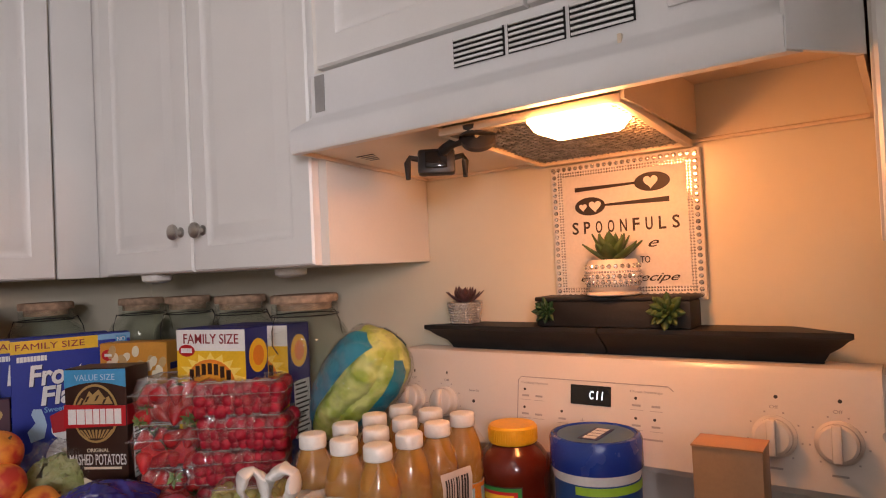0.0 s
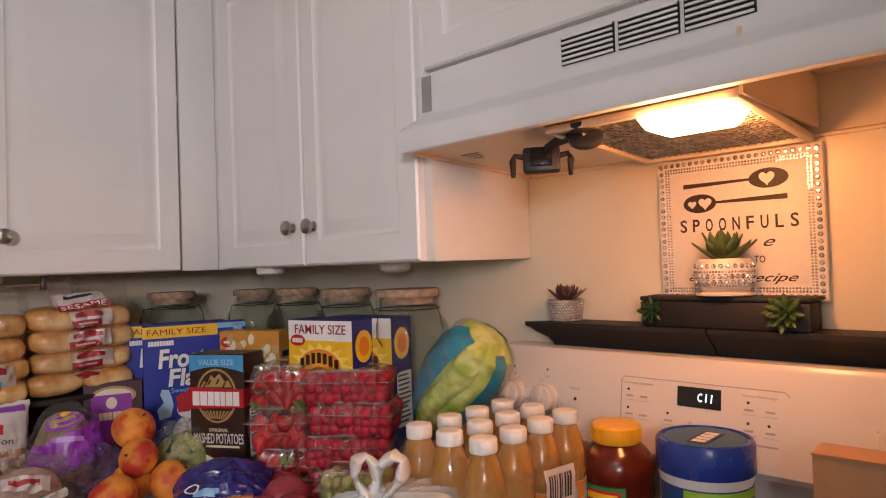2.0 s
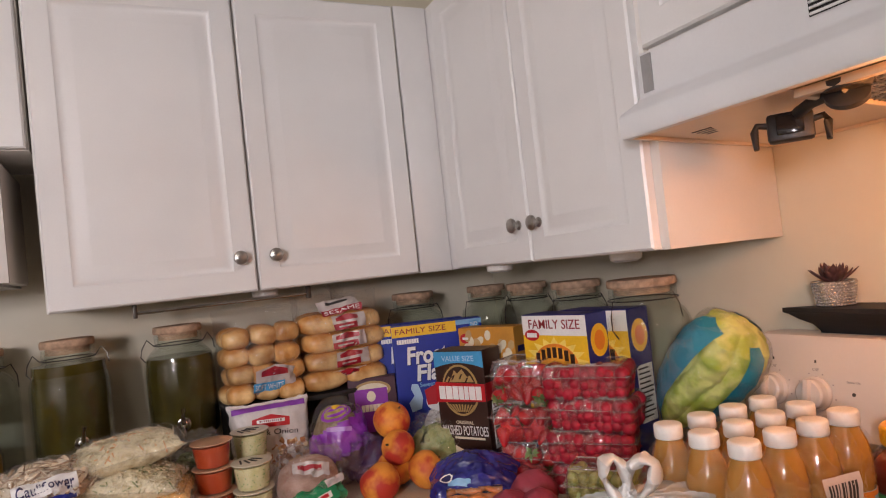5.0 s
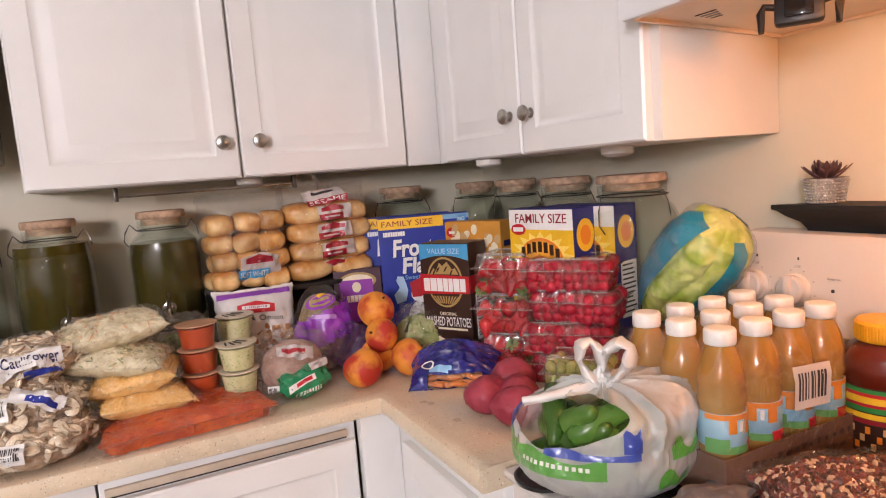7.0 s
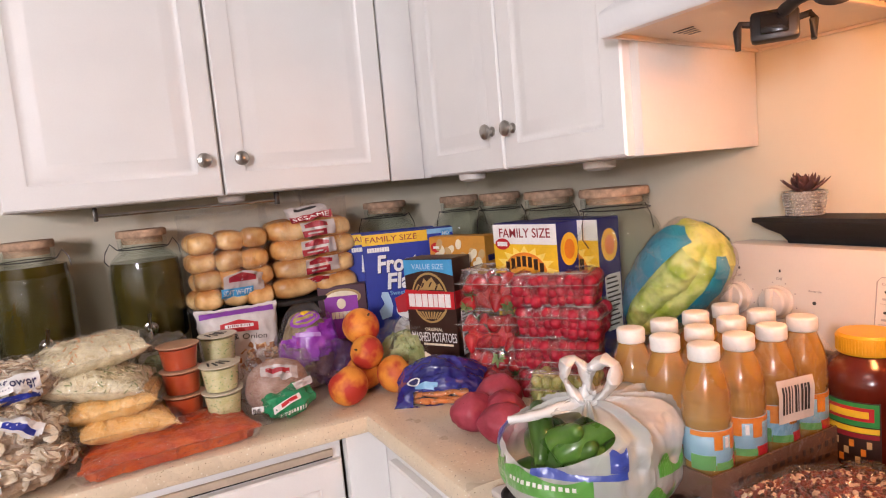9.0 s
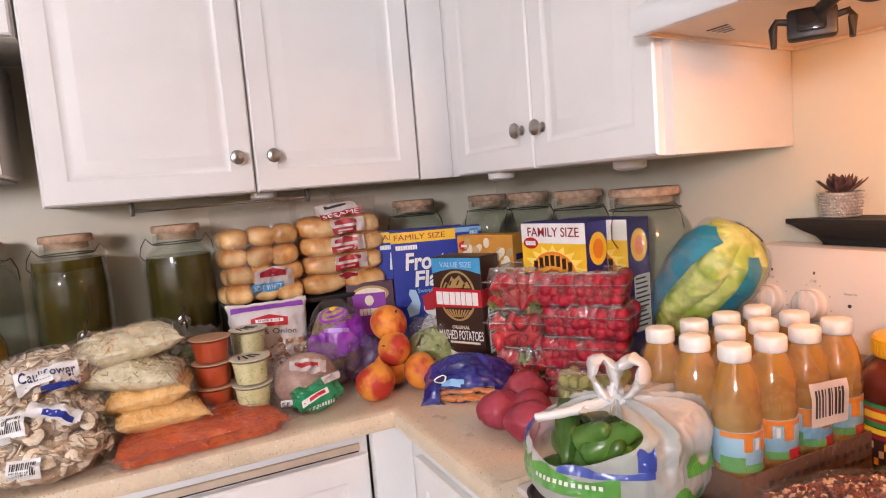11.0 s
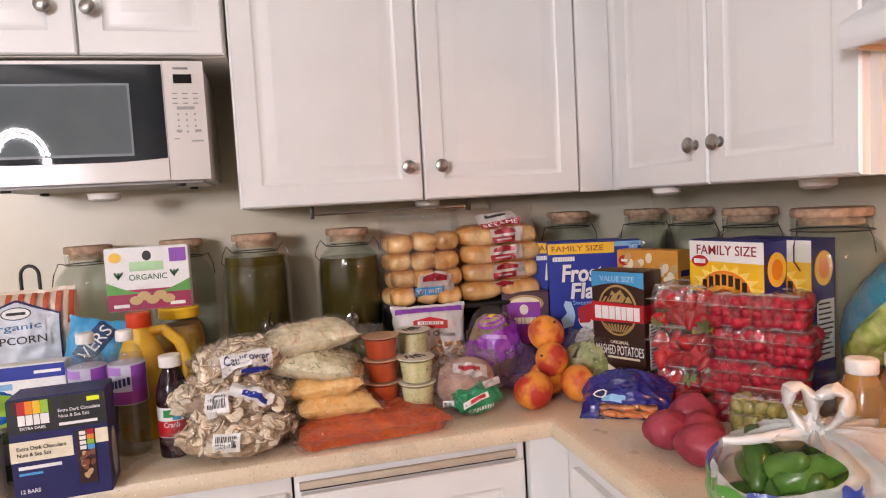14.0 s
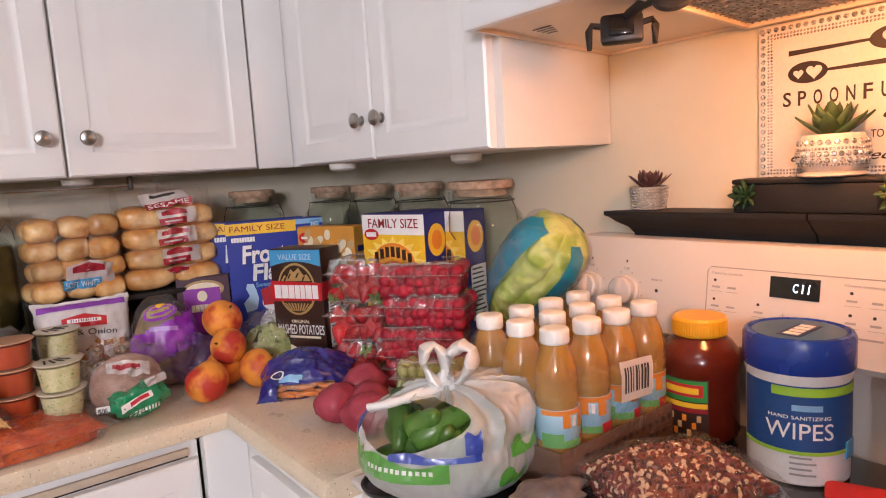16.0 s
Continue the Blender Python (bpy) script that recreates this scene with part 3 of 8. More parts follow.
for x, z, s in ((0.285, 0.092, "Bake"), (0.312, 0.092, "Broil"), (0.285, 0.060, "Warm"), (0.312, 0.060, "Clean"), (0.358, 0.058, "Start"), (0.456, 0.055, "Cancel"), (0.490, 0.092, "Timer"), (0.522, 0.092, "Clock"), (0.490, 0.060, "Light"), (0.522, 0.060, "Delay")):
    panel_plate("print_bar", rect(x, x + 0.014, z, z + 0.0034), M["panel_print"])
    panel_plate("print_bar", rect(x - 0.003, x + 0.018, z - 0.006, z - 0.0052), M["panel_print"])
for x, z in ((0.290, 0.105), (0.290, 0.073), (0.364, 0.072), (0.496, 0.105), (0.496, 0.073), (0.527, 0.073)):
    panel_plate("indicator", oval(x, z, 0.0024, 0.0024, 12), M["dark_print"])
panel_plate("plus_sign", rect(0.399, 0.407, 0.0595, 0.0605), M["panel_print"])
panel_plate("plus_sign", rect(0.4025, 0.4035, 0.056, 0.064), M["panel_print"])
panel_plate("minus_sign", rect(0.427, 0.435, 0.0595, 0.0605), M["panel_print"])
panel_plate("print_bar", rect(0.492, 0.540, 0.040, 0.043), M["panel_print"])

def prism_x(x0, x1, poly):
    """A plate across x from an outline in y and z."""
    bm = bmesh.new()
    a = [bm.verts.new((x0, y, z)) for y, z in poly]
    b = [bm.verts.new((x1, y, z)) for y, z in poly]
    bm.faces.new(a)
    bm.faces.new(b[::-1])
    for i in range(len(a)):
        bm.faces.new((a[i], b[i], b[(i + 1) % len(a)], a[(i + 1) % len(a)]))
    bmesh.ops.recalc_face_normals(bm, faces=bm.faces)
    return bm


# ---- hood ----
HY0, HY1 = 0.350, 1.1695
hood = thing("range_hood", "white enamel range hood with vents and a warm lit lamp", "range hood", (0.0, HY1, 0), -90)
HW = HY1 - HY0
# shell: section through the depth, with the lip in front
bm = bmesh.new()
prof = [(0.218, 1.610), (0.215, 1.614), (0.215, 1.646), (0.219, 1.652), (0.262, 1.676), (0.268, 1.684), (0.270, 1.757), (0.300, 1.7575), (0.598, 1.7575), (0.598, 1.734), (0.300, 1.734), (0.288, 1.676), (0.236, 1.648), (0.234, 1.610)]
a = [bm.verts.new((0, y, z)) for y, z in prof]
b = [bm.verts.new((HW - 0.064 * max(0.0, min(1.0, (0.300 - y) / 0.085)), y, z)) for y, z in prof]
bm.faces.new(a)
bm.faces.new(b[::-1])
for i in range(len(prof)):
    bm.faces.new((a[i], b[i], b[(i + 1) % len(prof)], a[(i + 1) % len(prof)]))
bmesh.ops.recalc_face_normals(bm, faces=bm.faces)
part("shell", bm, M["hood"], hood)
for x0, x1, front in ((0.0005, 0.008, 0.232), (HW - 0.008, HW - 0.0005, 0.298)):
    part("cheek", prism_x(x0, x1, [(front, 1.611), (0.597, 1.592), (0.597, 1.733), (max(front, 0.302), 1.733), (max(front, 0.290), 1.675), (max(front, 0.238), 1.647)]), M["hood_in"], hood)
part("under_pan", prism_x(0.009, 0.278, [(0.240, 1.617), (0.596, 1.597), (0.596, 1.601), (0.240, 1.621)]), M["hood_in"], hood, "cream inner pan with some of the lamp's orange light in its colour")
part("swept_cheek", flatten(boxm(0, 0.106, -0.003, 0.003, 1.612, 1.700), Matrix.Translation((HW - 0.064, 0.217, 0)) @ pose(0, 0, 0, 0, 0, 53)), M["hood"], hood, "angled white corner of the hood")
part("under_pan", prism_x(0.566, HW - 0.009, [(0.300, 1.690), (0.596, 1.690), (0.596, 1.694), (0.300, 1.694)]), M["hood_in"], hood, "cream inner pan with some of the lamp's orange light in its colour")
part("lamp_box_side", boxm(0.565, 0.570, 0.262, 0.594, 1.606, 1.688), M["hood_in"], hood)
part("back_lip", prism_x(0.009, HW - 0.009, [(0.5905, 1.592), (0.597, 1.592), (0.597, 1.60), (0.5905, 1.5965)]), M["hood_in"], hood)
# grease filter: frame, dark backing and woven wires
fx0, fx1, fy0, fy1 = 0.280, 0.564, 0.262, 0.589
hinge = Matrix.Translation((0, fy1, 1.588)) @ pose(0, 0, 0, -3.2, 0, 0) @ Matrix.Translation((0, -fy1, -1.588))
bm = bmesh.new()
for q in ((fx0, fx1, fy0, fy0 + 0.012), (fx0, fx1, fy1 - 0.012, fy1), (fx0, fx0 + 0.012, fy0 + 0.012, fy1 - 0.012), (fx1 - 0.012, fx1, fy0 + 0.012, fy1 - 0.012)):
    box(bm, *q, 1.585, 1.597, bevel=0.002)
flatten(bm, hinge)
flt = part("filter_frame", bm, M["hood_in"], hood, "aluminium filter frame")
part("filter_back", flatten(boxm(fx0 + 0.01, fx1 - 0.01, fy0 + 0.01, fy1 - 0.01, 1.597, 1.600), hinge), M["filter_back"], hood)
bm = bmesh.new()
n = 46
for k in range(1, n):
    x = fx0 + 0.012 + (fx1 - fx0 - 0.024) * k / n
    tube([(x + 0.0012 * (-1) ** j, fy0 + 0.012 + (fy1 - fy0 - 0.024) * j / 24, 1.5925 + 0.0012 * (-1) ** (j + k)) for j in range(25)], 0.0011, 4, bm)
for k in range(1, n):
    y = fy0 + 0.012 + (fy1 - fy0 - 0.024) * k / n
    tube([(fx0 + 0.012 + (fx1 - fx0 - 0.024) * j / 24, y, 1.5925 + 0.0012 * (-1) ** (j + k + 1)) for j in range(25)], 0.0011, 4, bm)
flatten(bm, hinge)
tagged(part("filter_mesh", bm, M["mesh"], hood, "woven metal grease filter"), kind="stuff")
# lamp lens: a tapered tray
bm = bmesh.new()
top = [(0.432, 0.252), (0.552, 0.252), (0.552, 0.345), (0.432, 0.345)]
a = [bm.verts.new((x, y, 1.6005)) for x, y in top]
b = [bm.verts.new((x + (0.012 if x < 0.5 else -0.012), y + (0.008 if y < 0.3 else -0.012), 1.580)) for x, y in top]
bm.faces.new(a)
bm.faces.new(b[::-1])
for i in range(4):
    bm.faces.new((a[i], b[i], b[(i + 1) % 4], a[(i + 1) % 4]))
bmesh.ops.recalc_face_normals(bm, faces=bm.faces)
bmesh.ops.bevel(bm, geom=list(bm.edges), offset=0.003, segments=2, affect="EDGES")
part("lamp_lens", bm, M["lens"], hood, "glowing warm white lamp lens")
# vents, switches, maker's print
for g in range(3):
    x0 = 0.314 + 0.094 * g
    part("vent_recess", boxm(x0 - 0.002, x0 + 0.086, 0.2665, 0.2680, 1.701, 1.744), M["dark_gap"], hood)
    for k in range(6):
        z = 1.702 + 0.0076 * k
        part("vent_slat", boxm(x0, x0 + 0.084, 0.2635, 0.2664, z, z + 0.0036, bevel=0.0006), M["hood"], hood)
part("switch_plate", boxm(0.628, 0.70, 0.264, 0.2675, 1.706, 1.744, bevel=0.001), M["hood"], hood)
for x in (0.635, 0.668):
    part("switch", boxm(x, x + 0.024, 0.259, 0.2638, 1.712, 1.736, bevel=0.002), M["white_cap"], hood)
part("slot", boxm(0.012, 0.034, 0.2660, 0.2690, 1.688, 1.752), M["grey"], hood, "grey folded end of the hood")
for k in range(4):
    part("print_bar", boxm(0.045, 0.085 - 0.006 * k, 0.33 + 0.012 * k, 0.3335 + 0.012 * k, 1.6110 - 0.0007 * k, 1.6120 - 0.0007 * k), M["grey_print"] if k else M["dark_print"], hood)

# black clamp mount stuck under the hood
mount = thing("phone_mount", "black clamp phone mount on a round base stuck under the hood", "phone mount", (0.291, 0.835, 1.6125), 0)
part("base", lathe([(0.026, -0.012), (0.030, -0.006), (0.030, 0)], 32), M["black"], mount)
part("joint_disc", flatten(lathe([(0.022, -0.006), (0.026, -0.003), (0.026, 0.004), (0.020, 0.007)], 32), Matrix.Translation((0.004, 0.004, -0.018)) @ pose(0, 0, 0, 0, -48, 30)), M["black"], mount, "round black joint")
part("arm", tube([(0, 0, -0.010), (0.012, 0.03, -0.010), (0.030, 0.070, -0.010), (0.045, 0.100, -0.016)], [0.009, 0.008, 0.008, 0.009], 12), M["black"], mount)
seat_m = Matrix.Translation((0.050, 0.118, -0.030)) @ pose(0, 0, 0, 0, 10, 34)
part("clamp_body", flatten(boxm(-0.010, 0.012, -0.031, 0.031, -0.024, 0.020, bevel=0.006), seat_m), M["black"], mount)
part("clamp_pad", flatten(boxm(-0.016, -0.0102, -0.018, 0.018, -0.016, 0.012, bevel=0.002), seat_m), M["black_glass"], mount)
for sgn in (-1, 1):
    bm = tube([(0.0, sgn * 0.028, 0.004), (-0.004, sgn * 0.044, 0.006), (-0.006, sgn * 0.048, -0.004), (-0.008, sgn * 0.047, -0.032)], [0.005, 0.005, 0.006, 0.004], 8)
    part("clamp_jaw", flatten(bm, seat_m), M["black"], mount)

# ---- ledge above the range ----
LZ = 1.289


def ledge(y0, y1, ends):
    ob = thing("shelf_ledge", "black painted crown-moulding ledge shelf on the wall", "shelf", (B - 0.001, y1, LZ), -90, group="wall ledges")
    w = y1 - y0
    prof = [(-0.085, 0), (-0.085, -0.008), (-0.078, -0.012), (-0.068, -0.022), (-0.052, -0.033), (-0.044, -0.046), (-0.044, -0.054), (0, -0.054), (0, 0)]
    bm = bmesh.new()
    rows = []
    for x, cut in ((0, ends[0]), (w, ends[1])):
        rows.append([bm.verts.new((x + cut * (0.085 + y), y, z)) for y, z in prof])
    a, b = rows
    bm.faces.new(a)
    bm.faces.new(b[::-1])
    for i in range(len(prof)):
        bm.faces.new((a[i], b[i], b[(i + 1) % len(prof)], a[(i + 1) % len(prof)]))
    bmesh.ops.recalc_face_normals(bm, faces=bm.faces)
    part("moulding", bm, M["black_wood"], ob)
    part("bracket", boxm(0.05, w - 0.05, -0.030, -0.0005, -0.068, -0.0545), M["black_wood"], ob)
    return ob


ledge(0.762, 1.131, (1, 0))
ledge(0.390, 0.759, (0, -1))

# ---- sign ----
M["sign"] = mat("sign_board", (0.74, 0.68, 0.60), 0.45, var=0.04, scale=12)
M["gem"] = mat("rhinestone", (0.80, 0.76, 0.74), 0.08, metal=0.75, var=0.35, scale=120, vary=0.35, bump=0)
M["sign_ink"] = mat("sign_ink", (0.035, 0.02, 0.012), 0.5)
sign = thing("wall_sign", "square white sign with black spoons, lettering and a rhinestone border", "sign", (B - 0.0015, 0.731, 1.332), -90)
S, SH = 0.272, 0.252
part("board", boxm(-S / 2, S / 2, -0.012, 0, 0, SH, bevel=0.002), M["sign"], sign)
gem = mesh_of(lathe([(0.0042, 0), (0.0042, 0.0012), (0.0026, 0.003), (0.0006, 0.0031)], 8), M["gem"], "gem", smooth=False)
tiny = mesh_of(lathe([(0.0021, 0), (0.0020, 0.0010), (0.0010, 0.0018)], 6), M["gem"], "small_gem", smooth=False)
flat90 = pose(0, 0, 0, 90, 0, 0)
for me, inset, step in ((gem, 0.008, 0.0112),):
    for k in range(int(S / step)):
        x = -S / 2 + 0.006 + k * step
        for z in (inset, SH - inset):
            shared("rhinestone", me, sign, Matrix.Translation((x, -0.012, z)) @ flat90)
    for k in range(1, int(SH / step)):
        z = 0.006 + k * step
        for x in (-S / 2 + inset, S / 2 - inset):
            shared("rhinestone", me, sign, Matrix.Translation((x, -0.012, z)) @ flat90)
bm = bmesh.new()
for row in (0.0165, 0.0215):
    for k in range(int((S - 0.03) / 0.005)):
        for z in (row, SH - row):
            lathe([(0.0021, 0), (0.0020, 0.0010), (0.0010, 0.0018)], 6, bm, (-S / 2 + row + k * 0.005, -z, 0.012))
    for k in range(int((SH - 0.03) / 0.005)):
        for x in (-S / 2 + row, S / 2 - row):
            lathe([(0.0021, 0), (0.0020, 0.0010), (0.0010, 0.0018)], 6, bm, (x, -row - k * 0.005, 0.012))
flatten(bm, pose(0, 0, 0, 90, 0, 0) @ Matrix.Diagonal((1, -1, 1, 1)) @ Matrix.Diagonal((1, -1, 1, 1)))
bmesh.ops.transform(bm, matrix=Matrix.Identity(4), verts=bm.verts)
for v in bm.verts:
    v.co = Vector((v.co.x, -abs(v.co.y), abs(v.co.z)))
bmesh.ops.recalc_face_normals(bm, faces=bm.faces)
tagged(part("rhinestone_rows", bm, M["gem"], sign, "rows of tiny rhinestones"), kind="stuff")


def heart(cx, cz, r):
    return [(cx + r * 0.062 * 16 * math.sin(a) ** 3, cz + r * 0.062 * (13 * math.cos(a) - 5 * math.cos(2 * a) - 2 * math.cos(3 * a) - math.cos(4 * a))) for a in (2 * math.pi * k / 24 for k in range(24))]


yb = -0.012
# two spoons, one each way, with hearts in their bowls
plate("spoon", oval(0.055, 0.204, 0.031, 0.0165), yb, M["sign_ink"], sign)
plate("spoon_handle", [(-0.088, 0.199), (-0.088, 0.207), (0.028, 0.2065), (0.028, 0.2025)], yb, M["sign_ink"], sign)
plate("heart", heart(0.053, 0.2045, 0.0125), yb - 0.001, M["sign"], sign)
plate("spoon", oval(-0.060, 0.171, 0.029, 0.0165), yb, M["sign_ink"], sign)
plate("spoon_handle", [(-0.034, 0.169), (-0.034, 0.173), (0.083, 0.176), (0.083, 0.167)], yb, M["sign_ink"], sign)
plate("heart", heart(-0.050, 0.171, 0.0115), yb - 0.001, M["sign"], sign)
plate("heart", heart(-0.073, 0.170, 0.0075), yb - 0.001, M["sign"], sign)
for k, ch in enumerate("SPOONFULS"):
    x = -0.0965 + k * 0.0228
    letters(ch, x, x + 0.0124, 0.121, 0.1435, yb, M["sign_ink"], sign, bold=0.016)
letters("e", 0.043, 0.062, 0.091, 0.103, yb, M["sign_ink"], sign, shear=0.5)
letters("TO", 0.028, 0.045, 0.064, 0.076, yb, M["sign_ink"], sign)
letters("e", -0.084, -0.072, 0.034, 0.043, yb, M["sign_ink"], sign, shear=0.5)
letters("ecipe", 0.027, 0.094, 0.028, 0.046, yb, M["sign_ink"], sign, shear=0.5)

# ---- plants on the ledge ----
M["leaf"] = mat("succulent_leaf", (0.024, 0.065, 0.016), 0.45, c2=(0.07, 0.12, 0.035), scale=30, bump=0.1)
M["leaf_dark"] = mat("dark_succulent", (0.040, 0.016, 0.020), 0.5, c2=(0.10, 0.045, 0.045), scale=40)
M["leaf_deep"] = mat("deep_leaf", (0.008, 0.03, 0.012), 0.4, c2=(0.02, 0.07, 0.02), scale=40)
M["ceramic"] = mat("pot_ceramic", (0.66, 0.58, 0.50), 0.4, var=0.06)
M["silver_pot"] = mat("silver_beaded", (0.55, 0.53, 0.51), 0.22, metal=0.7, var=0.15, scale=60, bump=0.1, bscale=320)


def leaf_mesh(length, width, thick, lift, material, name="leaf"):
    bm = bmesh.new()
    n = 7
    rings = []
    for i in range(n):
        s = i / (n - 1)
        w = width * (math.sin(math.pi * min(1, 0.18 + 0.82 * s)) ** 0.8 + 0.05) * (1 if s < 1 else 0.2)
        x, z = length * s * (1 - 0.15 * s * lift), length * lift * s * s * 0.5
        rings.append([bm.verts.new((x, w / 2, z)), bm.verts.new((x, 0, z + thick * (1 - s * 0.8))), bm.verts.new((x, -w / 2, z)), bm.verts.new((x, 0, z - thick * (1 - s * 0.8)))])
    for a, b in zip(rings, rings[1:]):
        for k in range(4):
            bm.faces.new((a[k], b[k], b[(k + 1) % 4], a[(k + 1) % 4]))
    bm.faces.new(rings[0])
    bm.faces.new(rings[-1][::-1])
    bmesh.ops.recalc_face_normals(bm, faces=bm.faces)
    return mesh_of(bm, material, name)


def rosette(parent, at, me, rows, tip=0, turn=Matrix.Identity(4)):
    """Leaves in rings: (count, elevation in degrees, scale)."""
    for r, (count, el, sc) in enumerate(rows):
        for k in range(count):
            a = 360 * (k + 0.5 * (r % 2)) / count + random.uniform(-8, 8)
            shared("leaf", me, parent, Matrix.Translation(at) @ turn @ pose(0, 0, 0, 0, 0, a) @ pose(0, 0, 0, 0, -el + random.uniform(-6, 6), 0) @ Matrix.Scale(sc * random.uniform(0.9, 1.08), 4))


small = thing("potted_plant", "small dark succulent in a silver beaded pot", "plant", (0.555, 1.056, LZ + 0.0005), 0)
part("pot", lathe([(0.027, 0), (0.029, 0.001), (0.035, 0.040), (0.036, 0.0435), (0.033, 0.0435), (0.031, 0.036)], 36), M["silver_pot"], small, "silver beaded pot")
bm = bmesh.new()
for r in range(8):
    rad, z = 0.0285 + 0.0062 * (r * 0.0052 + 0.003) / 0.040, r * 0.0052 + 0.003
    for k in range(34):
        a = 2 * math.pi * (k + 0.5 * (r % 2)) / 34
        bmesh.ops.create_icosphere(bm, subdivisions=1, radius=0.0024, matrix=Matrix.Translation((rad * math.cos(a), rad * math.sin(a), z)))
tagged(part("beads", bm, M["silver_pot"], small, "rows of silver beads"), kind="stuff")
rosette(small, (0, 0, 0.040), leaf_mesh(0.046, 0.018, 0.004, 0.5, M["leaf_dark"]), [(11, 22, 1.0), (9, 42, 0.9), (6, 65, 0.7)])

tray = thing("planter_box", "long black ledge box holding succulents", "planter", (0.556, 0.742, LZ + 0.0005), -90)
part("box", boxm(-0.136, 0.136, -0.033, 0.028, 0, 0.0448, bevel=0.003), M["black_wood"], tray)
part("rim", boxm(-0.138, 0.138, -0.035, 0.03, 0.045, 0.053, bevel=0.003), M["black_wood"], tray)
for x, sc in ((-0.115, 0.62), (0.100, 0.85)):
    me = leaf_mesh(0.036 * sc / 0.85, 0.019 * sc, 0.005, 0.4, M["leaf"] if x > 0 else M["leaf_deep"])
    g = thing("succulent", "green artificial succulent on the front of the black planter box" if x > 0 else "small dark green succulent at the end of the black box", "plant", (0.520, 0.742 - x, LZ + 0.028), 0)
    part("core", lump(0.006, 0.008, 0.008, 3, at=(0, 0, -0.008)), M["leaf_deep"], g)
    face_out = pose(0, 0, 0, 0, -80, 0)
    rosette(g, (0, 0, 0), me, [(8, 8, 1.0), (8, 28, 0.9), (6, 50, 0.75), (4, 72, 0.55)], turn=face_out)
pot = thing("potted_plant", "green succulent in a white ceramic pot banded with rhinestones", "plant", (0.553, 0.741, LZ + 0.054), 0)
part("pot", lathe([(0.040, 0), (0.046, 0.002), (0.046, 0.005), (0.036, 0.008), (0.044, 0.016), (0.047, 0.030), (0.047, 0.042), (0.043, 0.055), (0.040, 0.062), (0.037, 0.062), (0.036, 0.054)], 40), M["ceramic"], pot, "white ceramic pot")
for z, rad, me, cnt in ((0.018, 0.0450, tiny, 60), (0.024, 0.0465, gem, 30), (0.0335, 0.0475, gem, 32), (0.041, 0.0475, tiny, 62), (0.050, 0.0455, gem, 26)):
    for k in range(cnt):
        a = 360 * k / cnt
        if 60 < a < 300:
            shared("rhinestone", me, pot, pose(0, 0, z, 0, 0, a) @ Matrix.Translation((rad - 0.0008, 0, 0)) @ pose(0, 0, 0, 0, 90, 0))
rosette(pot, (0, 0, 0.058), leaf_mesh(0.064, 0.026, 0.007, 0.30, M["leaf"]), [(9, 26, 1.0), (8, 46, 0.92), (6, 64, 0.8), (3, 80, 0.65)])

# ---- microwave ----
MW = thing("microwave", "white countertop microwave hung under the short cabinet", "microwave", (-1.283, 1.955, 1.494), 0)
mw, mh = 0.512, 0.268
part("case", boxm(0.006, mw - 0.004, 0.0, 0.33, 0, mh, bevel=0.008), M["enamel"], MW)
bm = bmesh.new()
n = 14
front = []
for i in range(n + 1):
    x = 0.0 + (mw) * i / n
    bow = -0.008 * (1 - (2 * i / n - 1) ** 2) * 0.5 - 0.012
    front.append([bm.verts.new((x, bow, z)) for z in (0.0, 0.050, 0.056, mh)] + [bm.verts.new((x, 0.0, mh)), bm.verts.new((x, 0.0, 0.0))])
for a, b in zip(front, front[1:]):
    for k in range(6):
        bm.faces.new((a[k], b[k], b[(k + 1) % 6], a[(k + 1) % 6]))
bm.faces.new(front[0])
bm.faces.new(front[-1][::-1])
bmesh.ops.recalc_face_normals(bm, faces=bm.faces)
part("front", bm, M["enamel"], MW, "white bowed front")


def bow_y(x):
    i = x / mw
    return -0.008 * (1 - (2 * i - 1) ** 2) * 0.5 - 0.012


def bowed(name, x0, x1, z0, z1, lift, material, curve=0.0, label=""):
    bm = bmesh.new()
    n = 14
    rows = []
    for i in range(n + 1):
        x = x0 + (x1 - x0) * i / n
        y = bow_y(x) - lift
        zl = z0 - curve * (1 - (2 * (x - 0.0) / 0.43 - 1) ** 2)
        rows.append([bm.verts.new((x, y, zl)), bm.verts.new((x, y, z1)), bm.verts.new((x, y + 0.004, z1)), bm.verts.new((x, y + 0.004, zl))])
    for a, b in zip(rows, rows[1:]):
        for k in range(4):
            bm.faces.new((a[k], b[k], b[(k + 1) % 4], a[(k + 1) % 4]))
    bm.faces.new(rows[0])
    bm.faces.new(rows[-1][::-1])
    bmesh.ops.recalc_face_normals(bm, faces=bm.faces)
    return part(name, bm, material, MW, label)


M["mw_glass"] = mat("microwave_glass", (0.012, 0.016, 0.020), 0.06, var=0.1, bump=0, grain=0.05)
M["mw_screen"] = mat("microwave_window", (0.10, 0.12, 0.13), 0.09, var=0.06, scale=12, bump=0, grain=0.05)
for m in (M["mw_glass"], M["mw_screen"]):
    rough = m.node_tree.nodes["Principled BSDF"].inputs["Roughness"]
    m.node_tree.links.remove(rough.links[0])
    rough.default_value = 0.025
bowed("door_glass", 0.010, 0.423, 0.052, mh - 0.008, 0.0015, M["mw_glass"], 0.010, "black glass door")
bowed("window", 0.062, 0.352, 0.062, mh - 0.052, 0.0025, M["mw_screen"], 0.004, "grey perforated window")
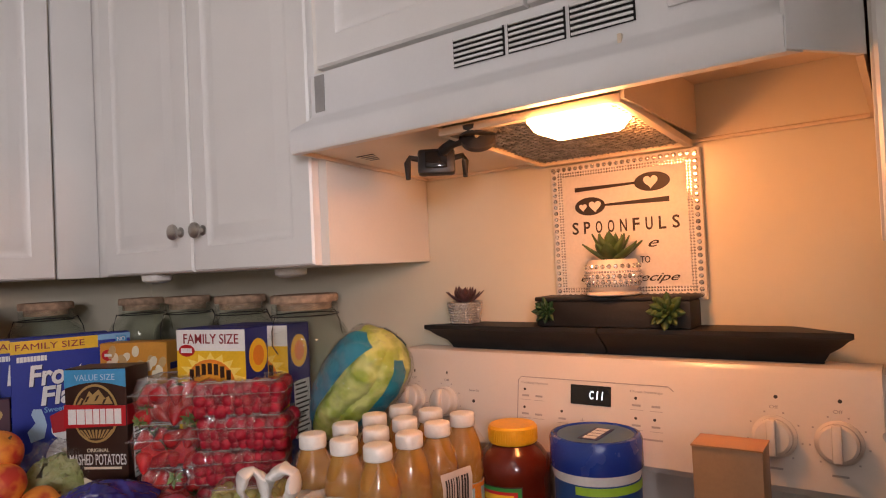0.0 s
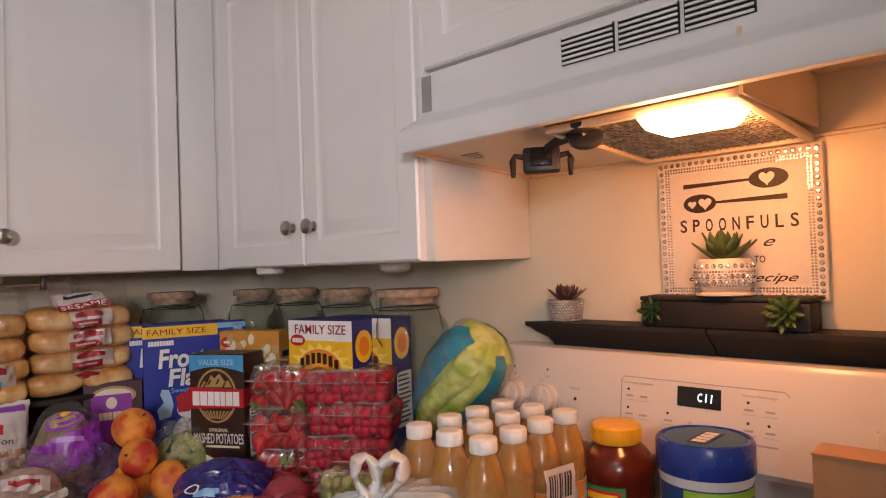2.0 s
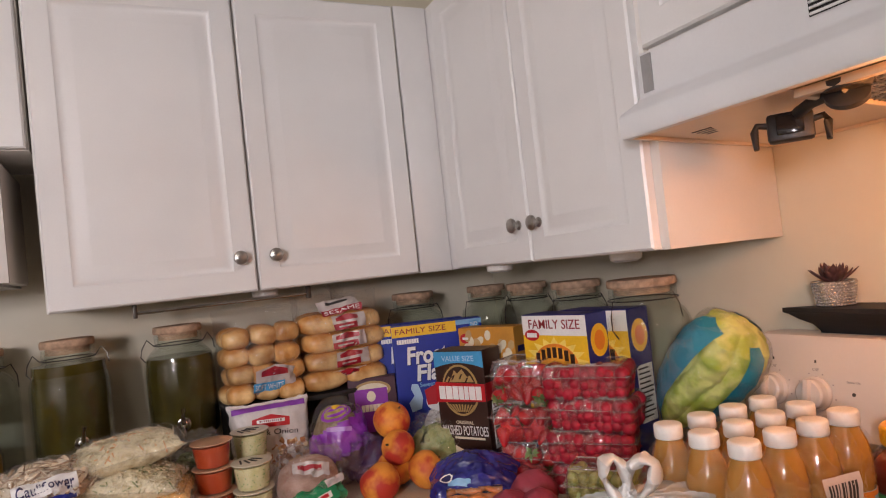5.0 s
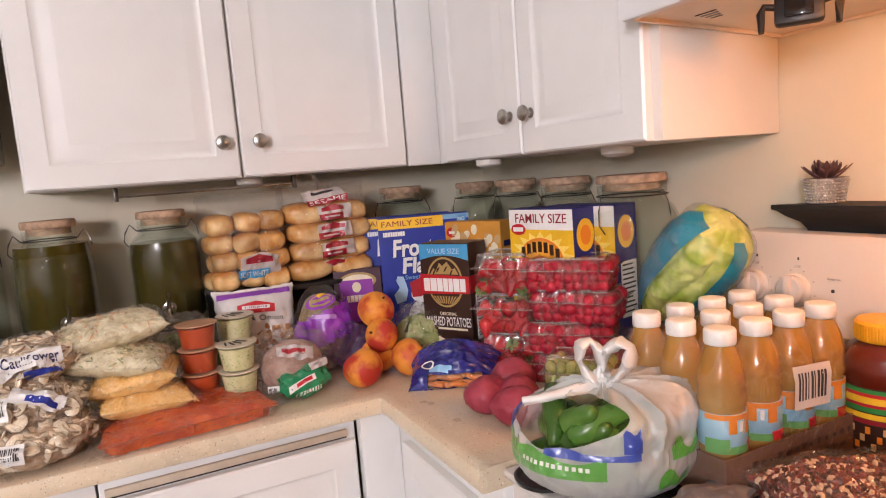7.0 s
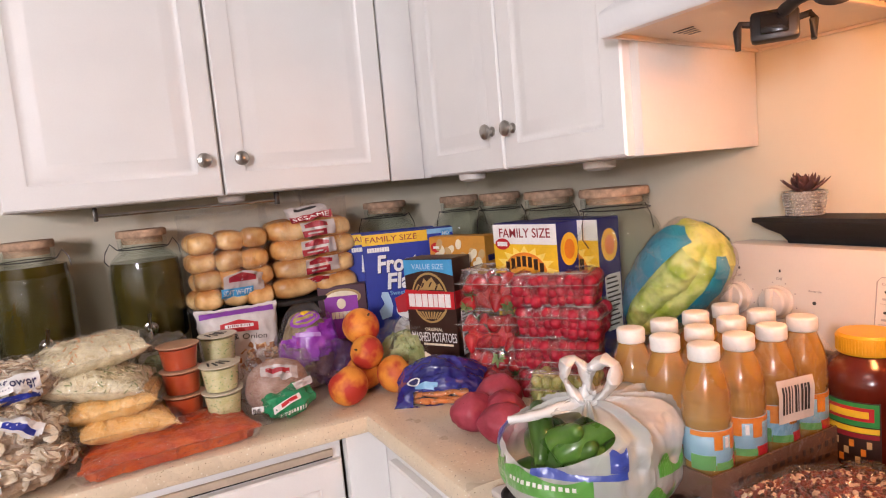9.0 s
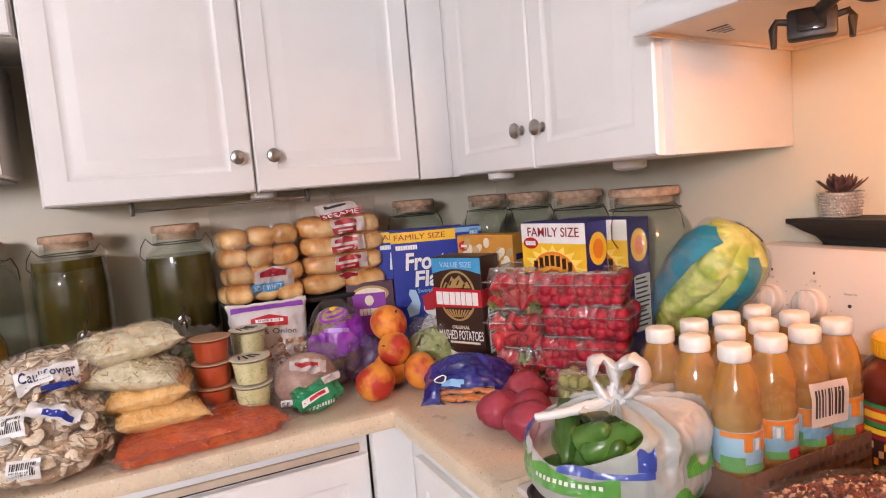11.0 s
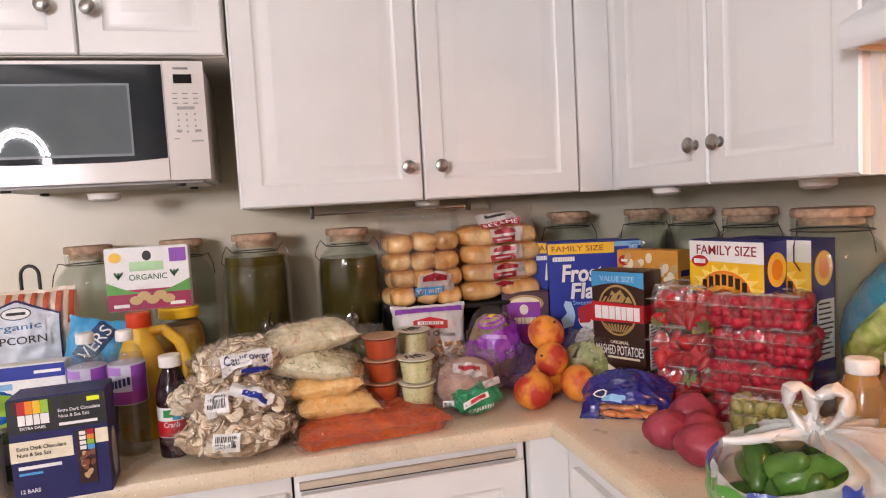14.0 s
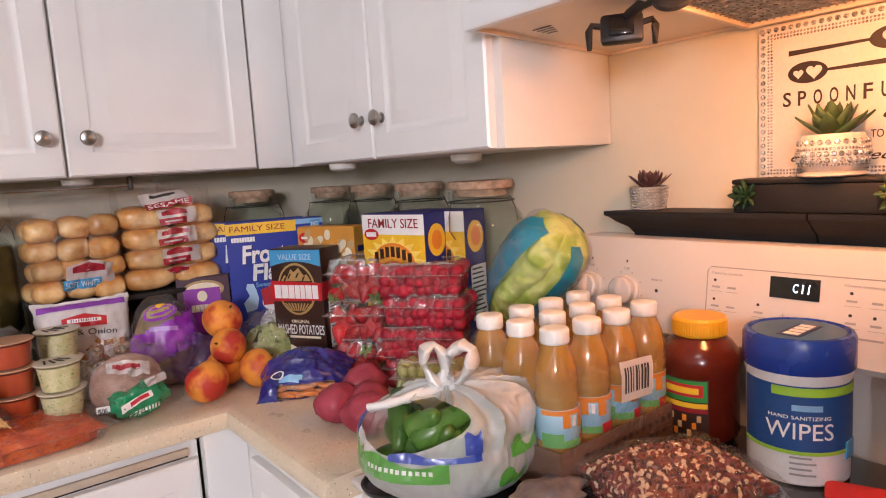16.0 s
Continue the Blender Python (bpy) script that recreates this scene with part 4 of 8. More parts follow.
for x0, x1, z0, z1 in ((0.060, 0.354, 0.058, 0.0635), (0.060, 0.354, mh - 0.054, mh - 0.050), (0.060, 0.0645, 0.0635, mh - 0.054), (0.3495, 0.354, 0.0635, mh - 0.054)):
    bowed("window_frame", x0, x1, z0, z1, 0.0032, ink("window_grey", (0.16, 0.18, 0.20)))
bowed("door_foot", 0.0, 0.424, 0.002, 0.044, 0.003, M["enamel"], 0.0)
bowed("clock", 0.447, 0.486, mh - 0.050, mh - 0.030, 0.0018, M["black_glass"])
bowed("door_seam", 0.4245, 0.426, 0.0, mh, 0.0005, M["grey"])
bowed("brand_bar", 0.448, 0.480, mh - 0.019, mh - 0.014, 0.001, M["grey_print"])
for r in range(3):
    for c in range(3):
        bowed("key", 0.442 + 0.022 * c, 0.453 + 0.022 * c, mh - 0.074 - 0.011 * r, mh - 0.0715 - 0.011 * r, 0.001, M["grey_print"])
for r in range(4):
    for c in range(3):
        bowed("key", 0.450 + 0.018 * c, 0.4535 + 0.018 * c, mh - 0.122 - 0.013 * r, mh - 0.1175 - 0.013 * r, 0.001, M["grey_print"])
for x0, z0, ww, hh in ((0.450, mh - 0.109, 0.038, 0.007), (0.446, mh - 0.160, 0.012, 0.006), (0.486, mh - 0.160, 0.013, 0.006), (0.476, mh - 0.182, 0.026, 0.004), (0.440, mh - 0.176, 0.012, 0.003)):
    bowed("key", x0, x0 + ww, z0, z0 + hh, 0.001, M["grey"])
for x in (0.075, 0.44):
    for y in (0.03, 0.28):
        part("foot", lathe([(0.010, -0.012), (0.011, -0.010), (0.011, 0)], 16, at=(x, y, 0)), M["black"], MW)
part("hanging_bracket", boxm(0.02, mw - 0.02, 0.06, 0.30, mh, 0.2848, bevel=0.001), M["dark_gap"], MW, "dark bracket fixing it to the cabinet")
part("base_plate", boxm(0.03, mw - 0.02, 0.01, 0.32, -0.006, -0.0002), M["grey"], MW)


def puck(x, y, z):
    p = thing("puck_light", "round white puck light stuck on the underside", "light", (x, y, z), 0, group="puck lights")
    part("rim", lathe([(0.030, -0.016), (0.034, -0.013), (0.035, 0)], 32), M["white_cap"], p)
    part("lens", lathe([(0.012, -0.020), (0.024, -0.019), (0.0285, -0.0163)], 28), M["puck"], p)
    return p


puck(-1.02, 2.03, 1.4738)
puck(-0.22, 2.12, UP - 0.0005)
puck(0.33, 1.80, UP - 0.0005)
puck(0.42, 1.42, UP - 0.0005)

# paper towel bar under the cabinet
bar = thing("towel_bar", "thin metal towel bar under the wall cabinet", "rail", (-0.35, 2.09, UP), 0)
part("rod", tube([(-0.19, 0, -0.022), (0.24, 0, -0.022)], 0.0045, 10), M["chrome"], bar)
for x in (-0.19, 0.24):
    part("bracket", boxm(x - 0.005, x + 0.005, -0.012, 0.012, -0.034, -0.0005, bevel=0.002), M["wire"], bar)


# ---- jars ----
def jar(x, y, r, h, label, fill=None, fill_h=0.0, spigot=False, turn=0.0, stand=0.0, foliage=False, mouth=0.62):
    j = thing("glass_jar", label, "jar", (x, y, TOP + 0.0005 + stand), turn)
    n = r * mouth
    out = [(r * 0.90, 0), (r * 0.97, 0.004), (r, 0.02), (r, h - 0.115), (r * 0.985, h - 0.100), (r * 0.94, h - 0.085), (r * 0.86, h - 0.071), (r * 0.74, h - 0.060), (n * 1.05, h - 0.053), (n, h - 0.046), (n * 1.06, h - 0.040), (n * 1.06, h - 0.0225), (n * 0.92, h - 0.0225), (n * 0.90, h - 0.055), (r * 0.82, h - 0.074), (r * 0.92, h - 0.092), (r * 0.955, h - 0.118), (r * 0.955, 0.024), (r * 0.85, 0.010), (0.002, 0.010)]
    part("glass", lathe(out, 40), M["glass"], j, "clear glass body")
    part("lid", lathe([(n * 0.86, h - 0.034), (n * 0.88, h - 0.0185), (n * 1.06, h - 0.018), (n * 1.09, h - 0.015), (n * 1.09, h - 0.004), (n * 1.05, h)], 40), M["cork"], j, "brown cork lid")
    if fill:
        part("contents", lathe([(r * 0.84, 0.012), (r * 0.945, 0.026), (r * 0.945, min(fill_h, h - 0.118)), (r * 0.93 if fill_h < h - 0.115 else r * 0.90, fill_h), (0.002, fill_h)], 40), fill, j, "dark liquid filling")
    if foliage:
        me = leaf_mesh(0.05, 0.028, 0.003, 0.5, M["leaf_deep"])
        for k in range(26):
            a = random.uniform(0, 360)
            shared("leaf", me, j, Matrix.Translation((0, 0, random.uniform(0.3, 0.62) * h)) @ pose(0, 0, 0, 0, 0, a) @ Matrix.Translation((r * 0.25, 0, 0)) @ pose(0, 0, 0, random.uniform(-40, 40), random.uniform(-60, 30), 0))
    part("neck_wire", tube([(n * 1.09 * math.cos(a), n * 1.09 * math.sin(a), h - 0.046) for a in (2 * math.pi * k / 32 for k in range(32))], 0.0014, 6, closed=True), M["wire"], j)
    hx = n * 1.1
    part("bail", tube([(-hx, 0, h - 0.046), (-hx - 0.014, -0.006, h * 0.90), (-hx - 0.026, -0.010, h * 0.83), (-hx - 0.030, -0.014, h * 0.76), (-hx - 0.020, -0.020, h * 0.715)], 0.0015, 6), M["wire"], j, "thin wire bail")
    part("bail", tube([(hx, 0, h - 0.046), (hx + 0.012, -0.004, h * 0.905), (hx + 0.024, -0.008, h * 0.84), (hx + 0.026, -0.012, h * 0.77)], 0.0015, 6), M["wire"], j, "thin wire bail")
    if spigot:
        sp = part("spigot", tube([(0, -r + 0.004, 0.055), (0, -r - 0.03, 0.055), (0, -r - 0.045, 0.050), (0, -r - 0.048, 0.032)], [0.009, 0.008, 0.008, 0.007], 12), M["chrome"], j, "chrome tap")
        part("lever", tube([(0, -r - 0.032, 0.062), (0, -r - 0.034, 0.082), (0.002, -r - 0.036, 0.098)], [0.005, 0.004, 0.006], 10), M["chrome"], sp)
        part("washer", flatten(lathe([(0.016, 0), (0.016, 0.005), (0.010, 0.007)], 20), Matrix.Translation((0, -r, 0.055)) @ pose(0, 0, 0, 90, 0, 0)), M["chrome"], sp)
    return j


def rack(x, y, r, h):
    st = thing("wire_stand", "low black wire stand under a glass dispenser", "stand", (x, y, TOP + 0.0005), 0)
    part("ring", tube([(r * math.cos(a), r * math.sin(a), h - 0.004) for a in (2 * math.pi * k / 28 for k in range(28))], 0.003, 6, closed=True), M["wire"], st)
    for k in range(4):
        a = math.pi / 4 + k * math.pi / 2
        part("leg", tube([(r * math.cos(a), r * math.sin(a), h - 0.004), (r * 1.08 * math.cos(a), r * 1.08 * math.sin(a), 0.003)], 0.003, 6), M["wire"], st)
    for k in range(2):
        part("cross_bar", tube([(-r if k else 0, 0 if k else -r, h - 0.004), (r if k else 0, 0 if k else r, h - 0.004)], 0.0025, 6), M["wire"], st)
    return st


LIQ = M["oil"]
jar(-0.693, 2.145, 0.087, 0.293, "large glass dispenser jar of dark olive liquid with a cork lid", LIQ, 0.235, True, 12, 0.135)
jar(-0.446, 2.145, 0.087, 0.293, "large glass dispenser jar of dark olive liquid with a cork lid", LIQ, 0.215, True, -6, 0.135)
rack(-0.693, 2.145, 0.07, 0.135)
rack(-0.446, 2.145, 0.07, 0.135)
jar(-1.108, 2.195, 0.084, 0.422, "tall empty glass jar with a cork lid")
jar(-0.885, 2.21, 0.080, 0.423, "tall empty glass jar with a cork lid")
JL = "round glass storage jar with a cork lid behind the cereal boxes"
jar(0.235, 2.180, 0.096, 0.434, JL, foliage=True)
jar(0.468, 2.130, 0.090, 0.430, JL, foliage=True)
jar(0.490, 1.930, 0.088, 0.432, JL, foliage=True)
jar(0.488, 1.695, 0.094, 0.432, JL)
jar(0.478, 1.446, 0.100, 0.432, "large round glass storage jar with a cork lid beside the range", mouth=0.70)


# ---- food ----
from mathutils.bvhtree import BVHTree
import collections


def carton(name, label, corner, rz, w, d, h, body, z=TOP, category="food box", group="", side=None):
    """corner: the front's right-hand foot. Front faces -y of its own, from x -w/2 to w/2 and z 0 to h."""
    c, s = math.cos(radians(rz)), math.sin(radians(rz))
    ob = thing(name, label, category, (corner[0] - c * w / 2, corner[1] - s * w / 2, z + 0.0005), rz, group)
    part("carton", boxm(-w / 2, w / 2, 0, d, 0, h, bevel=0.0012, seg=1), body, ob)
    # glued top flaps
    part("flap", boxm(-w / 2 + 0.002, w / 2 - 0.002, 0.002, d * 0.55, h, h + 0.0012), body, ob)
    if side:
        part("side_panel", boxm(w / 2, w / 2 + 0.0006, 0.003, d - 0.003, 0.003, h - 0.003), side, ob)
    return ob


def fine_print(ob, x, y0, y1, z0, z1, material, rows=9):
    """Unreadable small print on a carton's right side: plain bars."""
    for k in range(rows):
        z = z1 - (z1 - z0) * (k + 0.5) / rows
        part("print_bar", boxm(x, x + 0.0006, y0, y1 - random.uniform(0, 0.3) * (y1 - y0), z, z + (z1 - z0) / rows * 0.35), material, ob)


def word(parent, x0, x1, z0, z1, y, material, n, seed=0, slope=0.0, thick=0.0008):
    """A brand word as plain bars: one block for each letter."""
    g = random.Random(seed)
    wide = [g.uniform(0.75, 1.25) for _ in range(n)]
    unit = (x1 - x0) / (sum(wide) + 0.13 * (n - 1))
    x = x0
    for q in wide:
        lift = slope * (x - x0)
        plate("brand_bar", rect(x, x + q * unit, z0 + lift, z1 + lift), y, material, parent, thick)
        x += (q + 0.13) * unit


# -- cereal, potato and other cartons --
def blue_cereal(corner, rz, label):
    w, d, h = 0.245, 0.06, 0.357
    ob = carton("cereal_box", label, corner, rz, w, d, h, M["blue"], side=M["white"], group="blue cereal boxes")
    left = -w / 2
    plate("banner", rect(left, w / 2 - 0.070, h - 0.030, h - 0.001), 0, M["yellow"], ob, label="yellow banner")
    letters("FAMILY SIZE", left + 0.010, w / 2 - 0.098, h - 0.0225, h - 0.008, -0.0009, M["dark_red"], ob, thick=0.0008, bold=0.0)
    plate("pale_banner", rect(w / 2 - 0.070, w / 2, h - 0.014, h - 0.001), 0, M["light_blue"], ob)
    word(ob, left + 0.012, left + 0.070, h - 0.049, h - 0.037, 0, M["white"], 9, 1)
    for body, x0, x1, z0, z1 in (("Frosted", left + 0.034, left + 0.196, h - 0.106, h - 0.058), ("Flakes", left + 0.056, left + 0.200, h - 0.152, h - 0.108)):
        letters(body, x0 + 0.002, x1 + 0.002, z0 - 0.002, z1 - 0.002, -0.0002, M["navy"], ob, shear=0.12, thick=0.0008, bold=0.035)
        letters(body, x0, x1, z0, z1, -0.0010, M["white"], ob, shear=0.12, thick=0.0008, bold=0.03)
    letters("Sweetened", left + 0.062, left + 0.135, h - 0.168, h - 0.156, -0.0002, M["light_blue"], ob)
    plate("bowl", oval(0.02, 0.085, 0.080, 0.060), 0, M["white"], ob, label="printed white bowl")
    plate("bowl_band", [(-0.045, 0.140), (-0.050, 0.180), (-0.020, 0.192), (0.040, 0.188), (0.040, 0.160), (0.0, 0.165), (-0.020, 0.140)], -0.001, M["red"], ob)
    for k in range(14):
        a = 2 * math.pi * k / 14
        plate("flake", oval(0.02 + 0.045 * math.cos(a), 0.085 + 0.026 * math.sin(a), 0.010, 0.006, 10, a), -0.0012, M["cream"], ob)
    plate("arm", [(-0.088, 0.125), (-0.094, 0.150), (-0.078, 0.168), (-0.086, 0.188), (-0.082, 0.200), (-0.066, 0.198), (-0.060, 0.180), (-0.056, 0.160), (-0.062, 0.132)], 0, ink("pale_sky", (0.45, 0.62, 0.80)), ob)
    plate("face", oval(-0.022, 0.148, 0.026, 0.024), -0.0004, M["white"], ob)
    for k in range(2):
        plate("badge", rect(w / 2 - 0.032, w / 2 - 0.008, h - 0.024 - 0.028 * k, h - 0.006 - 0.028 * k), 0, M["sky"], ob)
        letters("NO", w / 2 - 0.029, w / 2 - 0.011, h - 0.020 - 0.028 * k, h - 0.010 - 0.028 * k, -0.0009, M["white"], ob)
    fine_print(ob, w / 2 + 0.0006, 0.008, d - 0.008, 0.05, 0.30, M["grey_print"], 14)
    return ob


blue_cereal((0.2996, 1.879), -20, "blue cereal box with a yellow family-size banner")
blue_cereal((0.282, 1.951), -20, "blue cereal box tucked behind its twin")


def bunch_cereal(corner, rz, label):
    w, d, h = 0.184, 0.082, 0.370
    ob = carton("cereal_box", label, corner, rz, w, d, h, M["deep_blue"], group="yellow and blue cereal boxes")
    plate("white_top", rect(-w / 2, w / 2, h - 0.046, h - 0.001), 0, M["white"], ob)
    if "behind" not in label:
        letters("FAMILY SIZE", -w / 2 + 0.020, w / 2 - 0.016, h - 0.031, h - 0.010, -0.001, M["dark_red"], ob, bold=0.004)
    plate("yellow_field", rect(-w / 2, w / 2, 0.13, h - 0.046), 0, M["yellow"], ob)
    sun = [((0.094 if k % 2 else 0.066) * math.cos(2 * math.pi * k / 36), h - 0.112 + (0.062 if k % 2 else 0.048) * math.sin(2 * math.pi * k / 36)) for k in range(36)]
    plate("sun", [(max(-w / 2, min(w / 2, x)), z) for x, z in sun], -0.0008, ink("sun", (0.95, 0.72, 0.16)), ob, label="printed yellow sun")
    plate("sun_disc", oval(0, h - 0.114, 0.064, 0.050), -0.0016, M["orange"], ob)
    plate("sun_disc", oval(0, h - 0.116, 0.058, 0.045), -0.0020, ink("sun_inner", (0.80, 0.36, 0.03)), ob)
    for k in range(7):
        x = -0.056 + 0.0165 * k
        lift = 0.014 * (1 - (2 * k / 6 - 1) ** 2)
        plate("brand_bar", rect(x, x + 0.0115, h - 0.110 + lift, h - 0.086 + lift), -0.0024, M["brown"], ob)
    word(ob, -0.046, 0.046, h - 0.140, h - 0.118, -0.0024, M["brown"], 7, 4)
    plate("brand_badge", oval(-w / 2 + 0.028, h - 0.046, 0.022, 0.013), -0.0010, M["red"], ob, label="red oval badge")
    word(ob, -w / 2 + 0.013, -w / 2 + 0.043, h - 0.051, h - 0.041, -0.0018, M["white"], 4, 2)
    for k in range(26):
        x, z = random.uniform(-0.08, 0.08), random.uniform(0.14, 0.20)
        plate("flake", oval(x, z, 0.012, 0.008, 10, random.uniform(0, 3)), -0.0009 - 0.00001 * k, M["tan"] if k % 2 else M["gold"], ob)
    # right side: disc and nutrition panel
    sd = w / 2
    bm = prism(oval(d / 2, h - 0.060, 0.030, 0.036), -0.0008, 0)
    part("side_badge", flatten(bm, Matrix.Translation((sd, 0, 0)) @ pose(0, 0, 0, 0, 0, 90)), M["yellow"], ob, "yellow disc")
    bm = prism(oval(d / 2, h - 0.060, 0.018, 0.022), -0.0014, -0.0006)
    part("side_badge", flatten(bm, Matrix.Translation((sd, 0, 0)) @ pose(0, 0, 0, 0, 0, 90)), M["orange"], ob)
    part("nutrition_panel", boxm(sd, sd + 0.0008, 0.018, d - 0.006, 0.12, h - 0.125), M["white"], ob, "white nutrition panel")
    fine_print(ob, sd + 0.0008, 0.022, d - 0.010, 0.125, h - 0.130, M["dark_print"], 11)
    return ob


bunch_cereal((0.317, 1.452), -76, "yellow and blue cereal box with a white family-size top")
bunch_cereal((0.402, 1.42), -76, "yellow and blue cereal box behind its twin")

ob = carton("cereal_box", "orange cereal box printed with pale flakes, behind the potato box", (0.288, 1.70), -63, 0.168, 0.062, 0.338, ink("box_orange", (0.62, 0.28, 0.04)))
plate("brand_badge", oval(-0.062, 0.312, 0.017, 0.013), 0, M["red"], ob, label="red badge")
plate("brand_bar", rect(-0.071, -0.053, 0.309, 0.315), -0.0008, M["white"], ob)
for k in range(34):
    plate("flake", oval(random.uniform(-0.06, 0.075), random.uniform(0.20, 0.325), 0.013, 0.009, 12, random.uniform(0, 3)), -0.00002 * k, M["cream"] if k % 3 else M["tan"], ob)
part("brand_bar", boxm(0.0845, 0.0852, 0.012, 0.052, 0.275, 0.290), M["navy"], ob)

W1, D1, H1 = 0.140, 0.085, 0.297
ob = carton("potato_box", "dark brown mashed potato box with a red band and blue top", (0.182, 1.68), -60, W1, D1, H1, M["brown"])
arch = [(-W1 / 2, H1 - 0.040)] + [(-W1 / 2 + W1 * k / 12, H1 - 0.040 + 0.012 * math.sin(math.pi * k / 12)) for k in range(1, 12)] + [(W1 / 2, H1 - 0.040), (W1 / 2, H1 - 0.001), (-W1 / 2, H1 - 0.001)]
plate("blue_top", arch, 0, M["sky"], ob)
letters("VALUE SIZE", -0.046, 0.046, H1 - 0.024, H1 - 0.011, -0.0009, ink("pale_sky", (0.45, 0.62, 0.80)), ob, bold=0.0)
plate("medallion", oval(0, H1 - 0.094, 0.052, 0.062, 40), -0.0008, M["gold"], ob, label="gold mountain medallion")
plate("medallion_field", oval(0, H1 - 0.094, 0.047, 0.057, 40), -0.0016, M["brown"], ob)
plate("mountain", [(-0.040, H1 - 0.074), (-0.030, H1 - 0.060), (-0.022, H1 - 0.066), (-0.012, H1 - 0.046), (-0.004, H1 - 0.054), (0.010, H1 - 0.043), (0.024, H1 - 0.062), (0.032, H1 - 0.058), (0.041, H1 - 0.074)], -0.0024, M["gold"], ob)
for x, z in ((-0.018, 0.062), (0.004, 0.060), (0.020, 0.068), (-0.030, 0.069)):
    plate("ridge", [(x - 0.004, H1 - z - 0.008), (x + 0.001, H1 - z - 0.006), (x + 0.008, H1 - z + 0.006), (x + 0.002, H1 - z + 0.004)], -0.0032, M["brown"], ob)
for k in range(9):
    x = -0.036 + 0.009 * k
    plate("furrow", [(x, H1 - 0.128), (x + 0.0045, H1 - 0.128), (x * 0.55 + 0.003, H1 - 0.146), (x * 0.55, H1 - 0.146)], -0.0024, M["gold"], ob)
plate("red_band", [(-W1 / 2, H1 - 0.124), (W1 / 2, H1 - 0.120), (W1 / 2, H1 - 0.078), (-W1 / 2, H1 - 0.074)], -0.0030, M["red"], ob, label="red brand band")
word(ob, -0.060, 0.060, H1 - 0.116, H1 - 0.084, -0.0038, M["white"], 7, 6)
letters("ORIGINAL", -0.022, 0.028, H1 - 0.176, H1 - 0.168, -0.0002, M["cream"], ob)
letters("MASHED POTATOES", -0.062, 0.066, H1 - 0.203, H1 - 0.180, -0.0002, M["white"], ob)
plate("print_bar", rect(-0.03, 0.055, H1 - 0.212, H1 - 0.207), 0, M["cream"], ob)
plate("potato_heap", [(-0.07, 0.0), (0.07, 0.0), (0.07, 0.045), (0.04, 0.062), (0.0, 0.055), (-0.03, 0.068), (-0.07, 0.05)], 0, M["cream"], ob)
sd = W1 / 2
part("side_band", boxm(sd, sd + 0.0008, 0.001, D1 - 0.001, H1 - 0.120, H1 - 0.078), M["red"], ob)
part("nutrition_panel", boxm(sd, sd + 0.0008, 0.022, D1 - 0.010, 0.06, H1 - 0.125), M["white"], ob, "white nutrition panel")
fine_print(ob, sd + 0.0008, 0.026, D1 - 0.014, 0.065, H1 - 0.13, M["dark_print"], 13)

ob = carton("pasta_box", "dark maroon pasta box with a purple label", (0.070, 1.972), -22, 0.128, 0.04, 0.228, M["plum"])
plate("pasta_bowl", oval(0, 0.196, 0.05, 0.024), 0, M["gold"], ob)
plate("bowl_rim", oval(0, 0.196, 0.042, 0.018), -0.0008, M["cream"], ob)
plate("purple_label", rect(-0.048, 0.040, 0.085, 0.200), -0.0016, M["purple"], ob, label="purple brand label")
plate("emblem", oval(-0.004, 0.180, 0.012, 0.014), -0.0024, M["cream"], ob)
word(ob, -0.032, 0.028, 0.140, 0.158, -0.0024, M["cream"], 6, 3)

# -- clamshell berries --
M["strawberry"] = mat("strawberry", (0.34, 0.006, 0.012), 0.30, c2=(0.54, 0.022, 0.020), scale=45, bump=0.9, bscale=330, vary=0.30)
M["raspberry"] = mat("raspberry", (0.26, 0.002, 0.014), 0.55, c2=(0.46, 0.010, 0.034), scale=80, bump=0.9, bscale=260, vary=0.14)
M["calyx"] = mat("berry_leaf", (0.10, 0.16, 0.04), 0.6, c2=(0.22, 0.24, 0.09), scale=50, vary=0.3)
M["grape"] = mat("green_grape", (0.33, 0.36, 0.10), 0.22, c2=(0.46, 0.45, 0.16), scale=40, vary=0.2, coat=0.2, sub=0.2)


def strawberry_mesh():
    bm = lathe([(0.001, -0.004), (0.005, 0.000), (0.0095, 0.008), (0.0140, 0.018), (0.0155, 0.026), (0.012, 0.031), (0.004, 0.033)], 14)
    for v in bm.verts:
        v.co += v.co.normalized() * 0.0012 * noise.noise(v.co * 90)
    return mesh_of(bm, M["strawberry"], "strawberry")


def calyx_mesh():
    bm = bmesh.new()
    for k in range(9):
        a = 2 * math.pi * k / 9 + 0.3 * math.sin(5 * k)
        c, s, ln = math.cos(a), math.sin(a), 0.015 + 0.005 * math.sin(3.1 * k)
        up = 0.004 * math.sin(2.3 * k)
        base, tip = Vector((0, 0, 0.0335)), Vector((ln * c, ln * s, 0.033 + up))
        mid = Vector((0.5 * ln * c, 0.5 * ln * s, 0.0355 + up * 0.3))
        side = Vector((-s, c, 0)) * 0.0034
        vs = [bm.verts.new(q) for q in (base, mid + side, tip, mid - side)]
        bm.faces.new(vs)
    tube([(0, 0, 0.033), (0.002, 0.001, 0.040), (0.004, 0.003, 0.046)], 0.0012, 5, bm)
    return mesh_of(bm, M["calyx"], "calyx")


